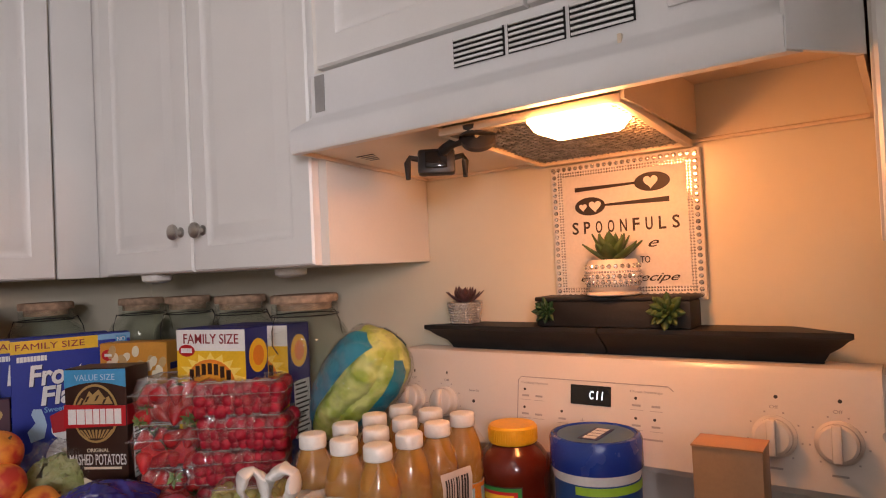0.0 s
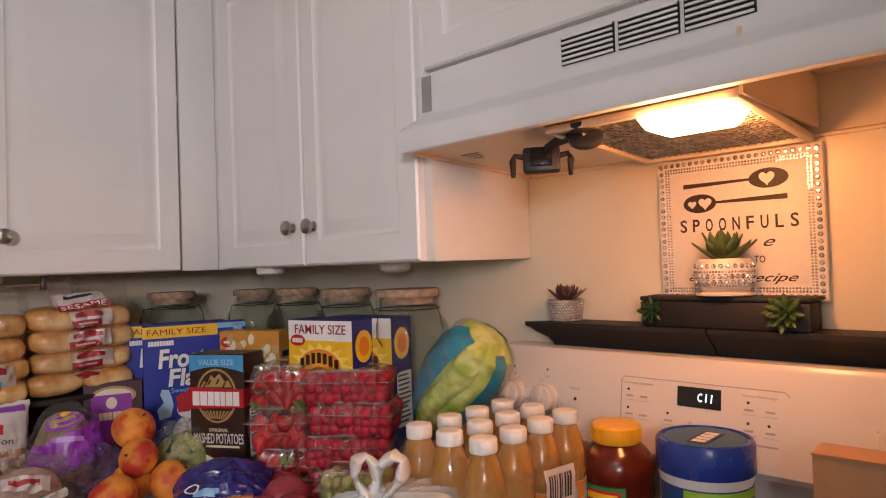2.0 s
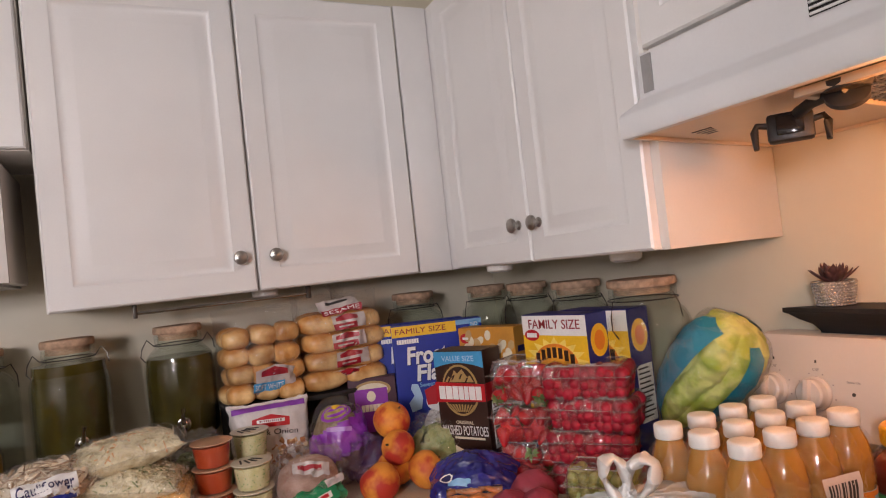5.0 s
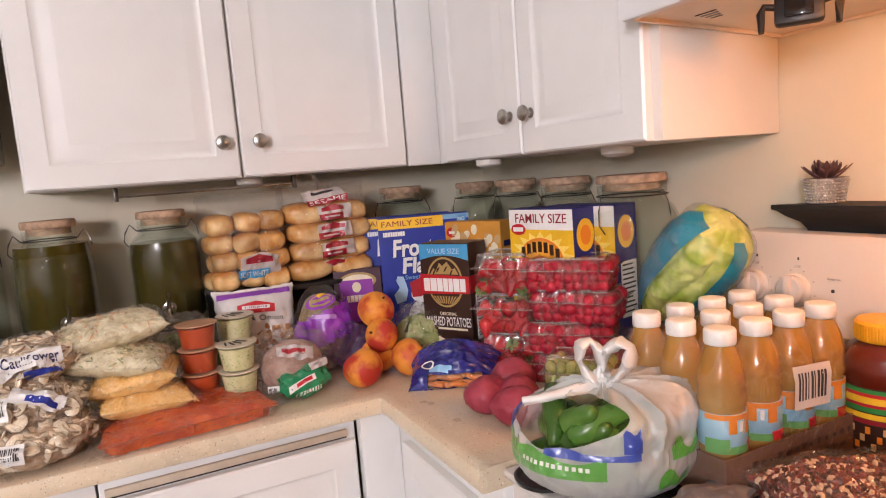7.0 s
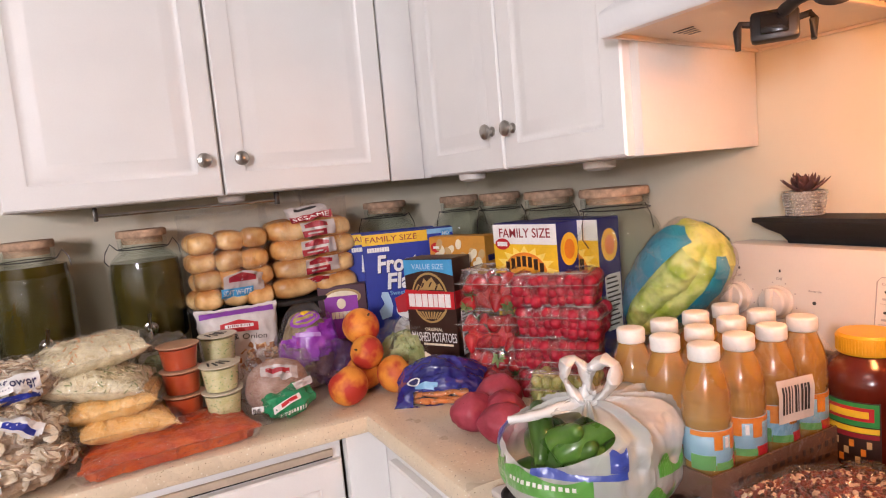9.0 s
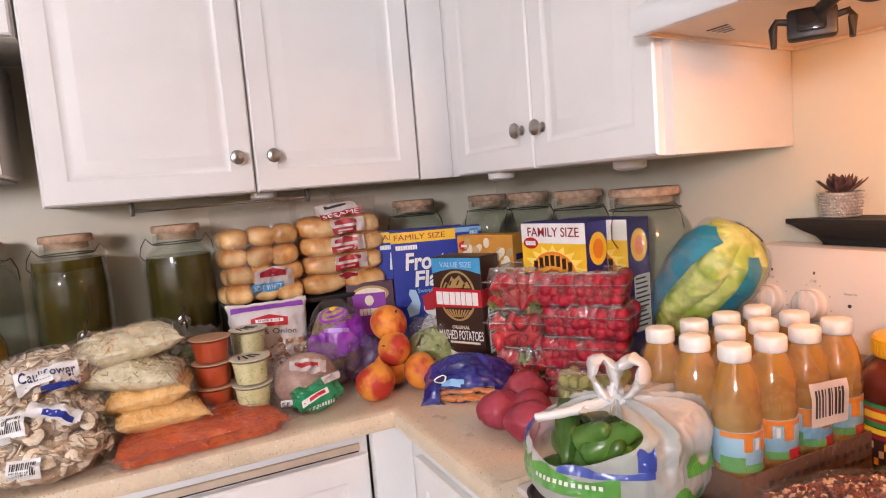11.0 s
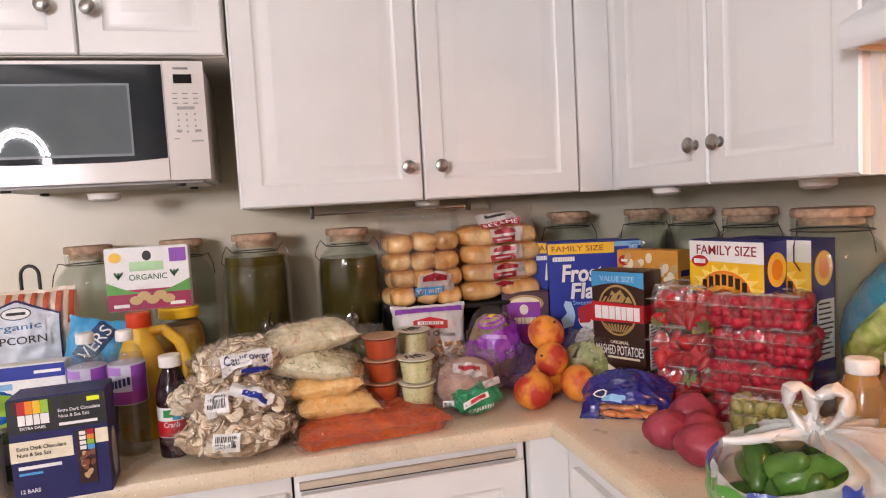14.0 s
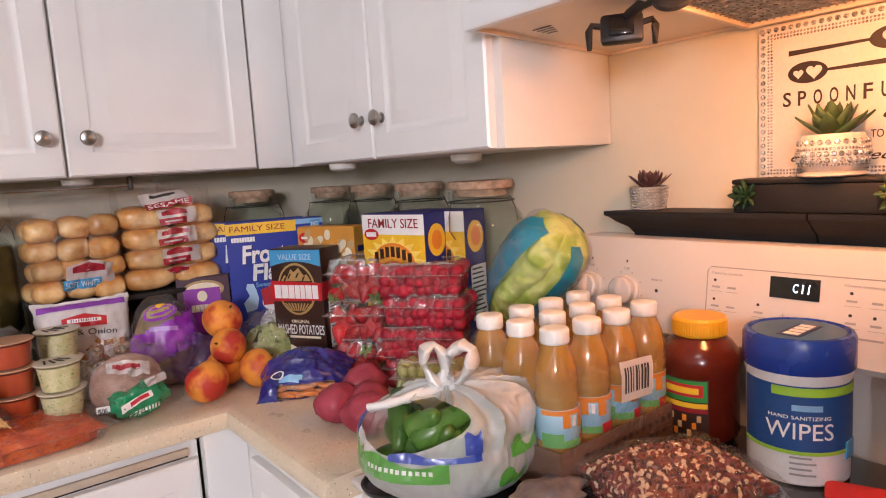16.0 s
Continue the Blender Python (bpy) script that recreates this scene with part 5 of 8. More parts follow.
def raspberry_mesh():
    """A blunt cone of drupelets, moulded as one form."""
    bm = bmesh.new()
    bmesh.ops.create_uvsphere(bm, u_segments=24, v_segments=14, radius=1)
    for v in bm.verts:
        a, e = math.atan2(v.co.y, v.co.x), math.asin(max(-1, min(1, v.co.z)))
        row = math.floor((e + 1.57) / 0.52)
        k = 1 + 0.16 * abs(math.sin(4.5 * a + 0.5 * math.pi * (row % 2))) * abs(math.sin((e + 1.57) / 0.52 * math.pi))
        v.co = Vector((v.co.x * 0.0098 * k, v.co.y * 0.0098 * k, 0.009 + v.co.z * 0.0095 * k))
    return mesh_of(bm, M["raspberry"], "raspberry")


STRAW, CALYX, RASP = strawberry_mesh(), calyx_mesh(), raspberry_mesh()
bmg = bmesh.new()
bmesh.ops.create_uvsphere(bmg, u_segments=14, v_segments=9, radius=0.0125, matrix=Matrix.Diagonal((1, 1, 1.2, 1)))
GRAPE = mesh_of(bmg, M["grape"], "grape")


def clamshell(name, label, at, z, rz, w, d, h, fruit, count, rows):
    ob = thing(name, label, "fruit", (at[0], at[1], z), rz, group="fruit clamshells")
    # base tub and lid: thin tapered shells with ribs and a flange
    for nm, z0, z1, grow0, grow1 in (("tub", 0.0, h * 0.66, 0.90, 1.0), ("lid", h * 0.67, h - 0.001, 1.0, 0.88)):
        bm = bmesh.new()
        n = 11
        loops = []
        for zz, g in ((z0, grow0), ((z0 + z1) / 2, (grow0 + grow1) / 2 + 0.008), (z1, grow1)):
            loop = []
            for sx, sy, ex, ey in ((-1, -1, 1, 0), (1, -1, 0, 1), (1, 1, -1, 0), (-1, 1, 0, -1)):
                for k in range(n):
                    s = 2 * k / n
                    rib = 0.0022 * (1 if k % 2 else -1)
                    x, y = (sx + ex * s) * w / 2 * g, (sy + ey * s) * d / 2 * g
                    if ey == 0:
                        y += rib * sy
                    else:
                        x += rib * sx
                    loop.append(bm.verts.new((x, y, zz)))
            loops.append(loop)
        for a, b in zip(loops, loops[1:]):
            for k in range(len(a)):
                bm.faces.new((a[k], a[(k + 1) % len(a)], b[(k + 1) % len(a)], b[k]))
        bm.faces.new(loops[0][::-1] if nm == "tub" else loops[-1])
        part(nm, bm, M["shell"], ob, "clear plastic " + nm, smooth=False)
    bm = bmesh.new()
    for q in ((-w / 2 - 0.006, w / 2 + 0.006, -d / 2 - 0.006, -d / 2 + 0.001), (-w / 2 - 0.006, w / 2 + 0.006, d / 2 - 0.001, d / 2 + 0.006), (-w / 2 - 0.006, -w / 2 + 0.001, -d / 2 + 0.001, d / 2 - 0.001), (w / 2 - 0.001, w / 2 + 0.006, -d / 2 + 0.001, d / 2 - 0.001)):
        box(bm, *q, h * 0.655, h * 0.675)
    part("flange", bm, M["shell_rim"], ob)
    # moulded ribs and rim of the lid
    for k in range(4):
        part("lid_rib", boxm(-w * 0.38 + k * w * 0.20, -w * 0.38 + k * w * 0.20 + w * 0.13, -d * 0.30, -d * 0.24, h - 0.0012, h + 0.0016, bevel=0.001), M["shell_rim"], ob)
    rim = [(-w * 0.43, -d * 0.43, h), (w * 0.43, -d * 0.43, h), (w * 0.43, d * 0.43, h), (-w * 0.43, d * 0.43, h)]
    part("lid_edge", tube(rim, 0.0016, 6, closed=True), M["shell_rim"], ob)
    part("foot_edge", tube([(-w * 0.45, -d * 0.45, 0.0016), (w * 0.45, -d * 0.45, 0.0016), (w * 0.45, d * 0.45, 0.0016), (-w * 0.45, d * 0.45, 0.0016)], 0.0014, 6, closed=True), M["shell_rim"], ob)
    # fruit pressed against the walls, with some air under the lid
    step, inset, air = {"straw": (0.031, 0.016, 0.020), "rasp": (0.0190, 0.011, 0.012), "grape": (0.0215, 0.012, 0.014)}[fruit]
    sx, sy, top = w * 0.475 - inset, d * 0.475 - inset, h - air
    spots = []
    nz, nx, ny = max(2, round(top / step)), max(2, round(2 * sx / step)), max(2, round(2 * sy / step))
    for r in range(nz):
        zz = inset + (top - 2 * inset + 0.004) * r / (nz - 1)
        shrink = 0.93 + 0.07 * min(1, zz / (h * 0.66))
        for k in range(nx + 1):
            spots.append(((-sx + 2 * sx * k / nx) * shrink, -sy * shrink, zz))
        for k in range(1, ny + 1):
            for q in (-1, 1):
                spots.append((q * sx * shrink, (-sy + 2 * sy * k / ny) * shrink, zz))
    for i in range(1, nx):
        for j in range(1, ny):
            spots.append((-sx + 2 * sx * i / nx, -sy + 2 * sy * j / ny, top - inset + 0.002))
    for k, (x, y, zz) in enumerate(spots):
        j = step * 0.16
        x, y, zz = x + random.uniform(-j, j), y + random.uniform(-j, j), zz + random.uniform(-j, j)
        turn = pose(0, 0, 0, random.uniform(0, 180), random.uniform(-60, 60), random.uniform(0, 360))
        if fruit == "straw":
            m = Matrix.Translation((x, y, zz)) @ turn @ Matrix.Scale(random.uniform(1.12, 1.45), 4) @ Matrix.Translation((0, 0, -0.016))
            o = shared("strawberry", STRAW, ob, m)
            if k % 4 != 1:
                shared("calyx", CALYX, o, Matrix.Identity(4))
        elif fruit == "rasp":
            shared("raspberry", RASP, ob, Matrix.Translation((x, y, zz)) @ turn @ Matrix.Scale(random.uniform(1.3, 1.65), 4) @ Matrix.Translation((0, 0, -0.009)))
        else:
            shared("grape", GRAPE, ob, Matrix.Translation((x, y, zz)) @ turn @ Matrix.Scale(random.uniform(0.95, 1.15), 4))
    core = {"straw": M["strawberry"], "rasp": M["raspberry"], "grape": M["grape"]}[fruit]
    part("fruit_heap", boxm(-sx - inset * 0.3, sx + inset * 0.3, -sy - inset * 0.3, sy + inset * 0.3, 0.004, top - inset * 0.7, bevel=0.006), core, ob)
    return ob


z = TOP + 0.0005
for k in range(3):
    clamshell("strawberry_box", "clear clamshell of ripe strawberries in a stack", (0.257 + (0.0, -0.007, 0.002)[k], 1.612 + (0.0, 0.006, 0.002)[k]), z + 0.0915 * k, -56 + (0, 5, -3)[k], 0.138, 0.115, 0.090, "straw", 46, 3)
for k in range(4):
    clamshell("raspberry_box", "clear clamshell of red raspberries in a stack", (0.318 + (0.0, -0.006, 0.004, -0.003)[k], 1.455 + (0.0, 0.006, -0.005, 0.004)[k]), z + 0.0675 * k, -55 + (0, 5, -3, 3)[k], 0.184, 0.115, 0.066, "rasp", 90, 3)
clamshell("grape_box", "clear clamshell of green grapes", (0.240, 1.352), z, -52, 0.135, 0.085, 0.092, "grape", 60, 3)

# -- peaches, potatoes, lettuce --
M["peach"] = mat("peach_skin", (0.80, 0.30, 0.035), 0.58, c2=(0.50, 0.035, 0.016), scale=17, bump=0.2, bscale=600, lo=0.38, hi=0.54, vary=0.15)
M["potato"] = mat("red_potato_skin", (0.25, 0.020, 0.040), 0.48, c2=(0.38, 0.055, 0.085), scale=26, bump=0.25, bscale=150, vary=0.12)
M["potato_eye"] = mat("potato_eye", (0.20, 0.03, 0.04), 0.6)
M["stem"] = mat("stem", (0.10, 0.06, 0.03), 0.8)


def peach(x, y, zc, r, turn, tilt):
    bm = bmesh.new()
    bmesh.ops.create_uvsphere(bm, u_segments=36, v_segments=20, radius=1)
    for v in bm.verts:
        a = math.atan2(v.co.y, v.co.x)
        groove = 0.06 * math.exp(-(a / 0.16) ** 2) * (1 - abs(v.co.z)) ** 0.4
        dip = 0.16 * math.exp(-((1 - v.co.z) / 0.06))
        k = 1 - groove + 0.02 * noise.noise(v.co * 1.7 + Vector((x * 30, y * 30, 0)))
        v.co = Vector((v.co.x * k * r, v.co.y * k * r, (v.co.z * 0.95 - dip) * r))
    ob = thing("peach", "ripe orange-red peach in a small pile on the counter", "fruit", (x, y, zc - r), turn, group="peaches")
    body = part("flesh", flatten(bm, Matrix.Translation((0, 0, r)) @ pose(0, 0, 0, tilt, 20, 0)), M["peach"], ob)
    st = flatten(lathe([(0.003, 0), (0.002, 0.006)], 8), Matrix.Translation((0, 0, r)) @ pose(0, 0, 0, tilt, 20, 0) @ Matrix.Translation((0, 0, r * 0.80)))
    part("stem", st, M["stem"], ob)
    return ob


peach(-0.090, 1.712, TOP + 0.0455, 0.0455, 200, 30)
peach(0.030, 1.722, TOP + 0.0445, 0.0445, 60, 50)
peach(-0.018, 1.794, TOP + 0.0455, 0.0455, 130, 20)
peach(-0.022, 1.757, TOP + 0.100, 0.0400, 280, 65)
peach(-0.012, 1.807, TOP + 0.1520, 0.0450, 10, 35)
for (x, y, sx, sy, sz, rz) in ((0.052, 1.402, 0.046, 0.040, 0.036, 20), (0.062, 1.312, 0.042, 0.048, 0.036, 50), (0.135, 1.438, 0.048, 0.038, 0.040, -30), (0.100, 1.368, 0.040, 0.040, 0.036, 80)):
    ob = thing("red_potato", "red-skinned potato lying on the counter", "potato", (x, y, TOP + 0.0005), rz, group="red potatoes")
    part("tuber", lump(sx, sy, sz, int(x * 900), 0.12, 1.8, 28, 18), M["potato"], ob)
    for k in range(4):
        a, e = random.uniform(0, 6.28), random.uniform(0.2, 0.9)
        part("eye", lump(0.003, 0.0018, 0.0012, k, 0.2, 2, 8, 6, at=(sx * 0.95 * math.cos(a) * math.cos(e), sy * 0.95 * math.sin(a) * math.cos(e), sz * (1 + 0.93 * math.sin(e)))), M["potato_eye"], ob)

M["lettuce"] = mat("lettuce_leaf", (0.22, 0.30, 0.08), 0.5, c2=(0.50, 0.52, 0.26), scale=22, bump=0.8, bscale=70)
M["cabbage"] = mat("romaine_leaf", (0.36, 0.48, 0.05), 0.45, c2=(0.64, 0.70, 0.22), scale=26, bump=0.9, bscale=70, lo=0.40, hi=0.60)


def leafy(parent, rx, ry, rz, material, seed, count=18, at=(0, 0, 0)):
    """Crumpled overlapping leaves on a core."""
    for k in range(count):
        g = random.Random(seed * 100 + k)
        tmp = bmesh.new()
        bmesh.ops.create_grid(tmp, x_segments=9, y_segments=9, size=1)
        a, e = g.uniform(0, 6.28), g.uniform(-0.5, 1.4)
        off = Vector((seed + k, k * 2.1, 0))
        for v in tmp.verts:
            u, w = v.co.x * 0.75, v.co.y * 0.75
            p = Vector((math.cos(a + u) * math.cos(e + w), math.sin(a + u) * math.cos(e + w), math.sin(e + w)))
            q = 1 + 0.14 * noise.noise(p * 5 + off) + 0.07 * noise.noise(p * 13 + off)
            v.co = Vector((p.x * rx * q + at[0], p.y * ry * q + at[1], max(0.002, (p.z * 0.98 + 1) * rz * q) + at[2]))
        part("leaf", tmp, material, parent)


ob = thing("lettuce_bag", "small pale green lettuce in a clear plastic bag", "vegetable", (0.098, 1.812, TOP + 0.0005), -20)
leafy(ob, 0.062, 0.042, 0.058, M["lettuce"], 4, 16)
part("bag", crinkle(lump(0.078, 0.054, 0.070, 5, 0.22, 3.0, 50, 34), 0.009, 36, 1), M["film"], ob, "clear film bag")


# -- film bags --
LIFT = collections.Counter()
COVER = ("bag", "loaf", "printed_end", "shrink_wrap")


def stuck_label(parent, at, normal, w, h, material, turn=0.0, bars=0, ink_m=None, curve=0.0, text=None, round_=False, peak=0.0):
    """Print or paper that follows the bag under it, with plain bars or words on it."""
    n = Vector(normal).normalized()
    up = Vector((0, 0, 1)) if abs(n.z) < 0.95 else Vector((0, 1, 0))
    xa = up.cross(n).normalized()
    ya = n.cross(xa)
    m = Matrix(((xa.x, -n.x, ya.x, at[0]), (xa.y, -n.y, ya.y, at[1]), (xa.z, -n.z, ya.z, at[2]), (0, 0, 0, 1))) @ pose(0, 0, 0, 0, turn, 0)
    vs, fs = [], []
    for o in bpy.data.objects:
        if o.parent == parent and o.type == "MESH" and o.name.split(".")[0] in COVER:
            k0 = len(vs)
            vs += [v.co.copy() for v in o.data.vertices]
            fs += [[k0 + q for q in p.vertices] for p in o.data.polygons]
    bvh = BVHTree.FromPolygons(vs, fs) if fs else None
    LIFT[parent.name] += 1
    base = 0.0006 + 0.0006 * LIFT[parent.name]

    def drop(u, v, lift=0.0):
        p = m @ Vector((u, 0, v))
        q = bvh.ray_cast(p + n * 0.10, -n, 0.16)[0] if bvh else None
        if bvh and q is None:
            return None
        return (q if q else p) + n * (base + lift)

    bm = bmesh.new()
    if round_:
        rings = [[bm.verts.new(drop(w / 2 * r * math.cos(2 * math.pi * k / 24), h / 2 * r * math.sin(2 * math.pi * k / 24)) or Vector(at)) for k in range(24)] for r in (0.15, 0.4, 0.7, 1.0)]
        bm.faces.new(rings[0])
        for a, b in zip(rings, rings[1:]):
            for k in range(24):
                bm.faces.new((a[k], b[k], b[(k + 1) % 24], a[(k + 1) % 24]))
    else:
        nx, nz = max(4, int(w / 0.0035)), max(3, int(h / 0.0035))
        at_ = [[drop(-w / 2 + w * i / nx, -h / 2 + h * j / nz + peak * (1 - abs(2 * i / nx - 1)) * j / nz) for j in range(nz + 1)] for i in range(nx + 1)]
        g = [[bm.verts.new(q) if q else None for q in row] for row in at_]
        for i in range(nx):
            for j in range(nz):
                quad = (g[i][j], g[i + 1][j], g[i + 1][j + 1], g[i][j + 1])
                if None not in quad:
                    bm.faces.new(quad)
    lab = part("label", bm, material, parent, "printed label")
    for k in range(bars):
        x0 = -w * 0.40 + w * 0.8 * k / bars
        x1 = x0 + w * 0.8 / bars * random.uniform(0.3, 0.75)
        bm = bmesh.new()
        q = [[bm.verts.new(drop(x, -h * 0.30 + h * 0.64 * j / 4, 0.0004) or Vector(at)) for j in range(5)] for x in (x0, x1)]
        for j in range(4):
            bm.faces.new((q[0][j], q[1][j], q[1][j + 1], q[0][j + 1]))
        part("barcode_bar", bm, ink_m or M["dark_print"], lab)
    if text:
        me = text_mesh(text, -w * 0.44, w * 0.44, -h * 0.30, h * 0.30, 0, 0.0008)
        for v in me.vertices:
            v.co = drop(v.co.x, v.co.z, 0.0006 - v.co.y) or Vector(at)
        me.materials.append(ink_m or M["dark_print"])
        o = new("lettering", me)
        o.parent = lab
    return lab


def bag_tail(parent, at, to, r, material, n=14):
    """A gathered neck of film, flaring to a frilled end."""
    at, to = Vector(at), Vector(to)
    d = (to - at)
    ln = d.length
    q = d.to_track_quat("Z", "Y").to_matrix().to_4x4()
    bm = bmesh.new()
    rings = []
    for i in range(6):
        s = i / 5
        rad = r * (0.30 + 0.9 * s * s)
        rings.append([bm.verts.new((rad * (1 + 0.35 * (-1) ** k * s) * math.cos(2 * math.pi * k / n), rad * (1 + 0.35 * (-1) ** k * s) * math.sin(2 * math.pi * k / n), ln * s)) for k in range(n)])
    for a, b in zip(rings, rings[1:]):
        for k in range(n):
            bm.faces.new((a[k], a[(k + 1) % n], b[(k + 1) % n], b[k]))
    flatten(bm, Matrix.Translation(at) @ q)
    return part("gathered_end", bm, material, parent)


def lying(w, l, t, seed, **k):
    """A pillow bag laid flat: w along x, l along y, t high, on z 0."""
    bm = pillow(w, l, t, seed, **k)
    flatten(bm, Matrix.Translation((0, -l / 2, 0)) @ Matrix(((1, 0, 0, 0), (0, 0, 1, 0), (0, -1, 0, 0), (0, 0, 0, 1))))
    low = min(v.co.z for v in bm.verts)
    flatten(bm, Matrix.Translation((0, 0, -low)))
    return bm


def sag(bm, t):
    """Press the underside flat, as a bag that rests."""
    for v in bm.verts:
        if v.co.z < t * 0.42:
            v.co.z = max(0.0, t * 0.06 + (v.co.z - t * 0.42) * 0.14) if v.co.z > 0 else 0.0
    return bm


def strands(parent, spots, g, mats, size=0.016, thick=0.0026, name="shreds"):
    """Loose shreds pressed on a filling's surface."""
    for m_i, m in enumerate(mats):
        bm = bmesh.new()
        for p, n in spots[m_i::len(mats)]:
            mm = Matrix.Translation(p) @ n.to_track_quat("Z", "Y").to_matrix().to_4x4() @ Euler((g.uniform(-0.35, 0.35), g.uniform(-0.35, 0.35), g.uniform(0, 6.28))).to_matrix().to_4x4() @ Matrix.Diagonal((size * g.uniform(0.5, 1.2), thick, thick, 1))
            bmesh.ops.create_cube(bm, size=1, matrix=mm)
        tagged(part(name, bm, m, parent, smooth=False), kind="stuff")


M["slab_red"] = mat("red_filling", (0.46, 0.045, 0.003), 0.3, c2=(0.66, 0.115, 0.006), scale=30, bump=1.0, bscale=120)
slab_bag = thing("marinade_bag", "flat clear vacuum bag of orange-red shredded filling on the counter", "food bag", (-0.466, 1.735, TOP + 0.0005), 4)
bm = crinkle(sag(lying(0.325, 0.195, 0.046, 3, wrinkle=0.10, fringe=0.06, n=48), 0.046), 0.003, 60, 3)
spots, g = coat(bm, 900, 31)
part("filling", bm, M["slab_red"], slab_bag, "orange-red filling")
strands(slab_bag, spots, g, [M["slab_red"], ink("slab_light", (0.54, 0.085, 0.010)), ink("slab_dark", (0.34, 0.034, 0.005))], 0.010, 0.0016)
part("bag", crinkle(sag(lying(0.365, 0.228, 0.052, 3, wrinkle=0.14, fringe=0.06, n=48), 0.052), 0.004, 40, 4), M["film"], slab_bag, "clear film bag")

M["cheese"] = mat("shredded_cheese", (0.84, 0.48, 0.13), 0.5, c2=(0.92, 0.62, 0.25), scale=40, bump=0.8, bscale=240)
M["slaw"] = mat("pale_slaw", (0.66, 0.56, 0.33), 0.5, c2=(0.82, 0.75, 0.52), scale=60, bump=1.0, bscale=160)


ink("slaw_pale", (0.80, 0.73, 0.52))
orange_bits, green_bits = ink("carrot", (0.74, 0.34, 0.12)), ink("green_bits", (0.22, 0.28, 0.10))
stack = [("cheese_bag", "clear bag of orange shredded cheese in a stack", 0.178, 0.155, 0.060, M["cheese"], (-0.540, 1.768), 0.026, 6, [M["cheese"], ink("cheese_pale", (0.90, 0.60, 0.23)), ink("cheese_deep", (0.84, 0.48, 0.13))]),
         ("cheese_bag", "clear bag of orange shredded cheese in a stack", 0.172, 0.155, 0.056, M["cheese"], (-0.545, 1.774), 0.070, -10, [M["cheese"], ink("cheese_pale", (0.90, 0.60, 0.23)), ink("cheese_deep", (0.84, 0.48, 0.13))]),
         ("slaw_bag", "clear bag of white coleslaw mix with carrot", 0.200, 0.165, 0.056, M["slaw"], (-0.582, 1.785), 0.116, -14, [M["slaw"], M["slaw_pale"], M["slaw"], M["cream"], M["slaw_pale"], M["slaw"], green_bits]),
         ("slaw_bag", "clear bag of white coleslaw mix with carrot", 0.215, 0.165, 0.060, M["slaw"], (-0.582, 1.802), 0.165, 5, [M["slaw"], M["slaw_pale"], M["slaw"], M["cream"], M["slaw"], M["slaw_pale"], M["slaw"], M["cream"], orange_bits])]
for k, (nm, lab, w, l, t, m, at, zz, rz, bits) in enumerate(stack):
    ob = thing(nm, lab, "food bag", (at[0], at[1], TOP + zz), rz, group="stacked salad bags", ry=(4, -6, 8, -5)[k])
    bm = crinkle(lying(w * 0.96, l * 0.96, t + 0.006, 11 + k, wrinkle=0.10, fringe=0.03, power=2.4), 0.003, 50, k)
    spots, g = coat(bm, 620, 40 + k, -0.1)
    part("filling", bm, m, ob)
    strands(ob, spots, g, bits, 0.017, 0.0016)
    part("bag", crinkle(flatten(lying(w * 1.14, l * 1.10, t + 0.014, 11 + k, wrinkle=0.13, fringe=0.06, n=44, power=2.2), Matrix.Translation((0, 0, -0.004))), 0.005, 36, k), M["film"], ob, "clear film bag")
    # the crumpled sealed end that sticks out
    side = (1, 1, -1, 1)[k]
    part("sealed_end", flatten(crinkle(pillow(l * 0.5, 0.05, 0.010, 90 + k, wrinkle=0.3, n=22), 0.004, 60, k), Matrix.Translation((side * w * 0.50, -0.02, t * 0.35)) @ pose(0, 0, 0, 0, 0, 90) @ pose(0, 0, 0, -70 * side, 0, 0)), M["film"], ob, "crumpled film end")

# pieces of chopped mushroom in bags
M["chop"] = mat("mushroom_piece", (0.76, 0.61, 0.42), 0.6, c2=(0.92, 0.83, 0.66), scale=40, bump=0.5, vary=0.28)
M["chop_dark"] = mat("mushroom_edge", (0.40, 0.27, 0.16), 0.65, c2=(0.50, 0.36, 0.24), scale=60, vary=0.25)
CHOPS = []
M["gill"] = mat("mushroom_gill", (0.34, 0.22, 0.13), 0.7, c2=(0.50, 0.36, 0.23), scale=90, vary=0.2)


def slice_mesh(k):
    """A mushroom slice: pale faces, brown skin round the cap, a stub of stem."""
    g = random.Random(k)
    s = g.uniform(0.8, 1.15)
    n, long = 9, g.uniform(0.45, 0.75)
    out = []
    for q in range(n):
        q2 = 2 * math.pi * q / n
        r = 0.0175 * s * g.uniform(0.72, 1.1)
        out.append((r * math.cos(q2), r * long * (math.sin(q2) + 0.35 * math.cos(q2) ** 2)))
    t = g.uniform(0.0014, 0.0022)
    bm = bmesh.new()
    lo = [bm.verts.new((x, y, -t + 0.10 * x)) for x, y in out]
    hi = [bm.verts.new((x * 0.94, y * 0.94, t + 0.10 * x)) for x, y in out]
    bm.faces.new(lo[::-1])
    bm.faces.new(hi)
    for q in range(len(out)):
        f = bm.faces.new((lo[q], lo[(q + 1) % len(out)], hi[(q + 1) % len(out)], hi[q]))
        f.material_index = 1
    me = mesh_of(bm, M["chop"], "mushroom_slice")
    me.materials.append(M["chop_dark"] if k % 2 else M["gill"])
    return me


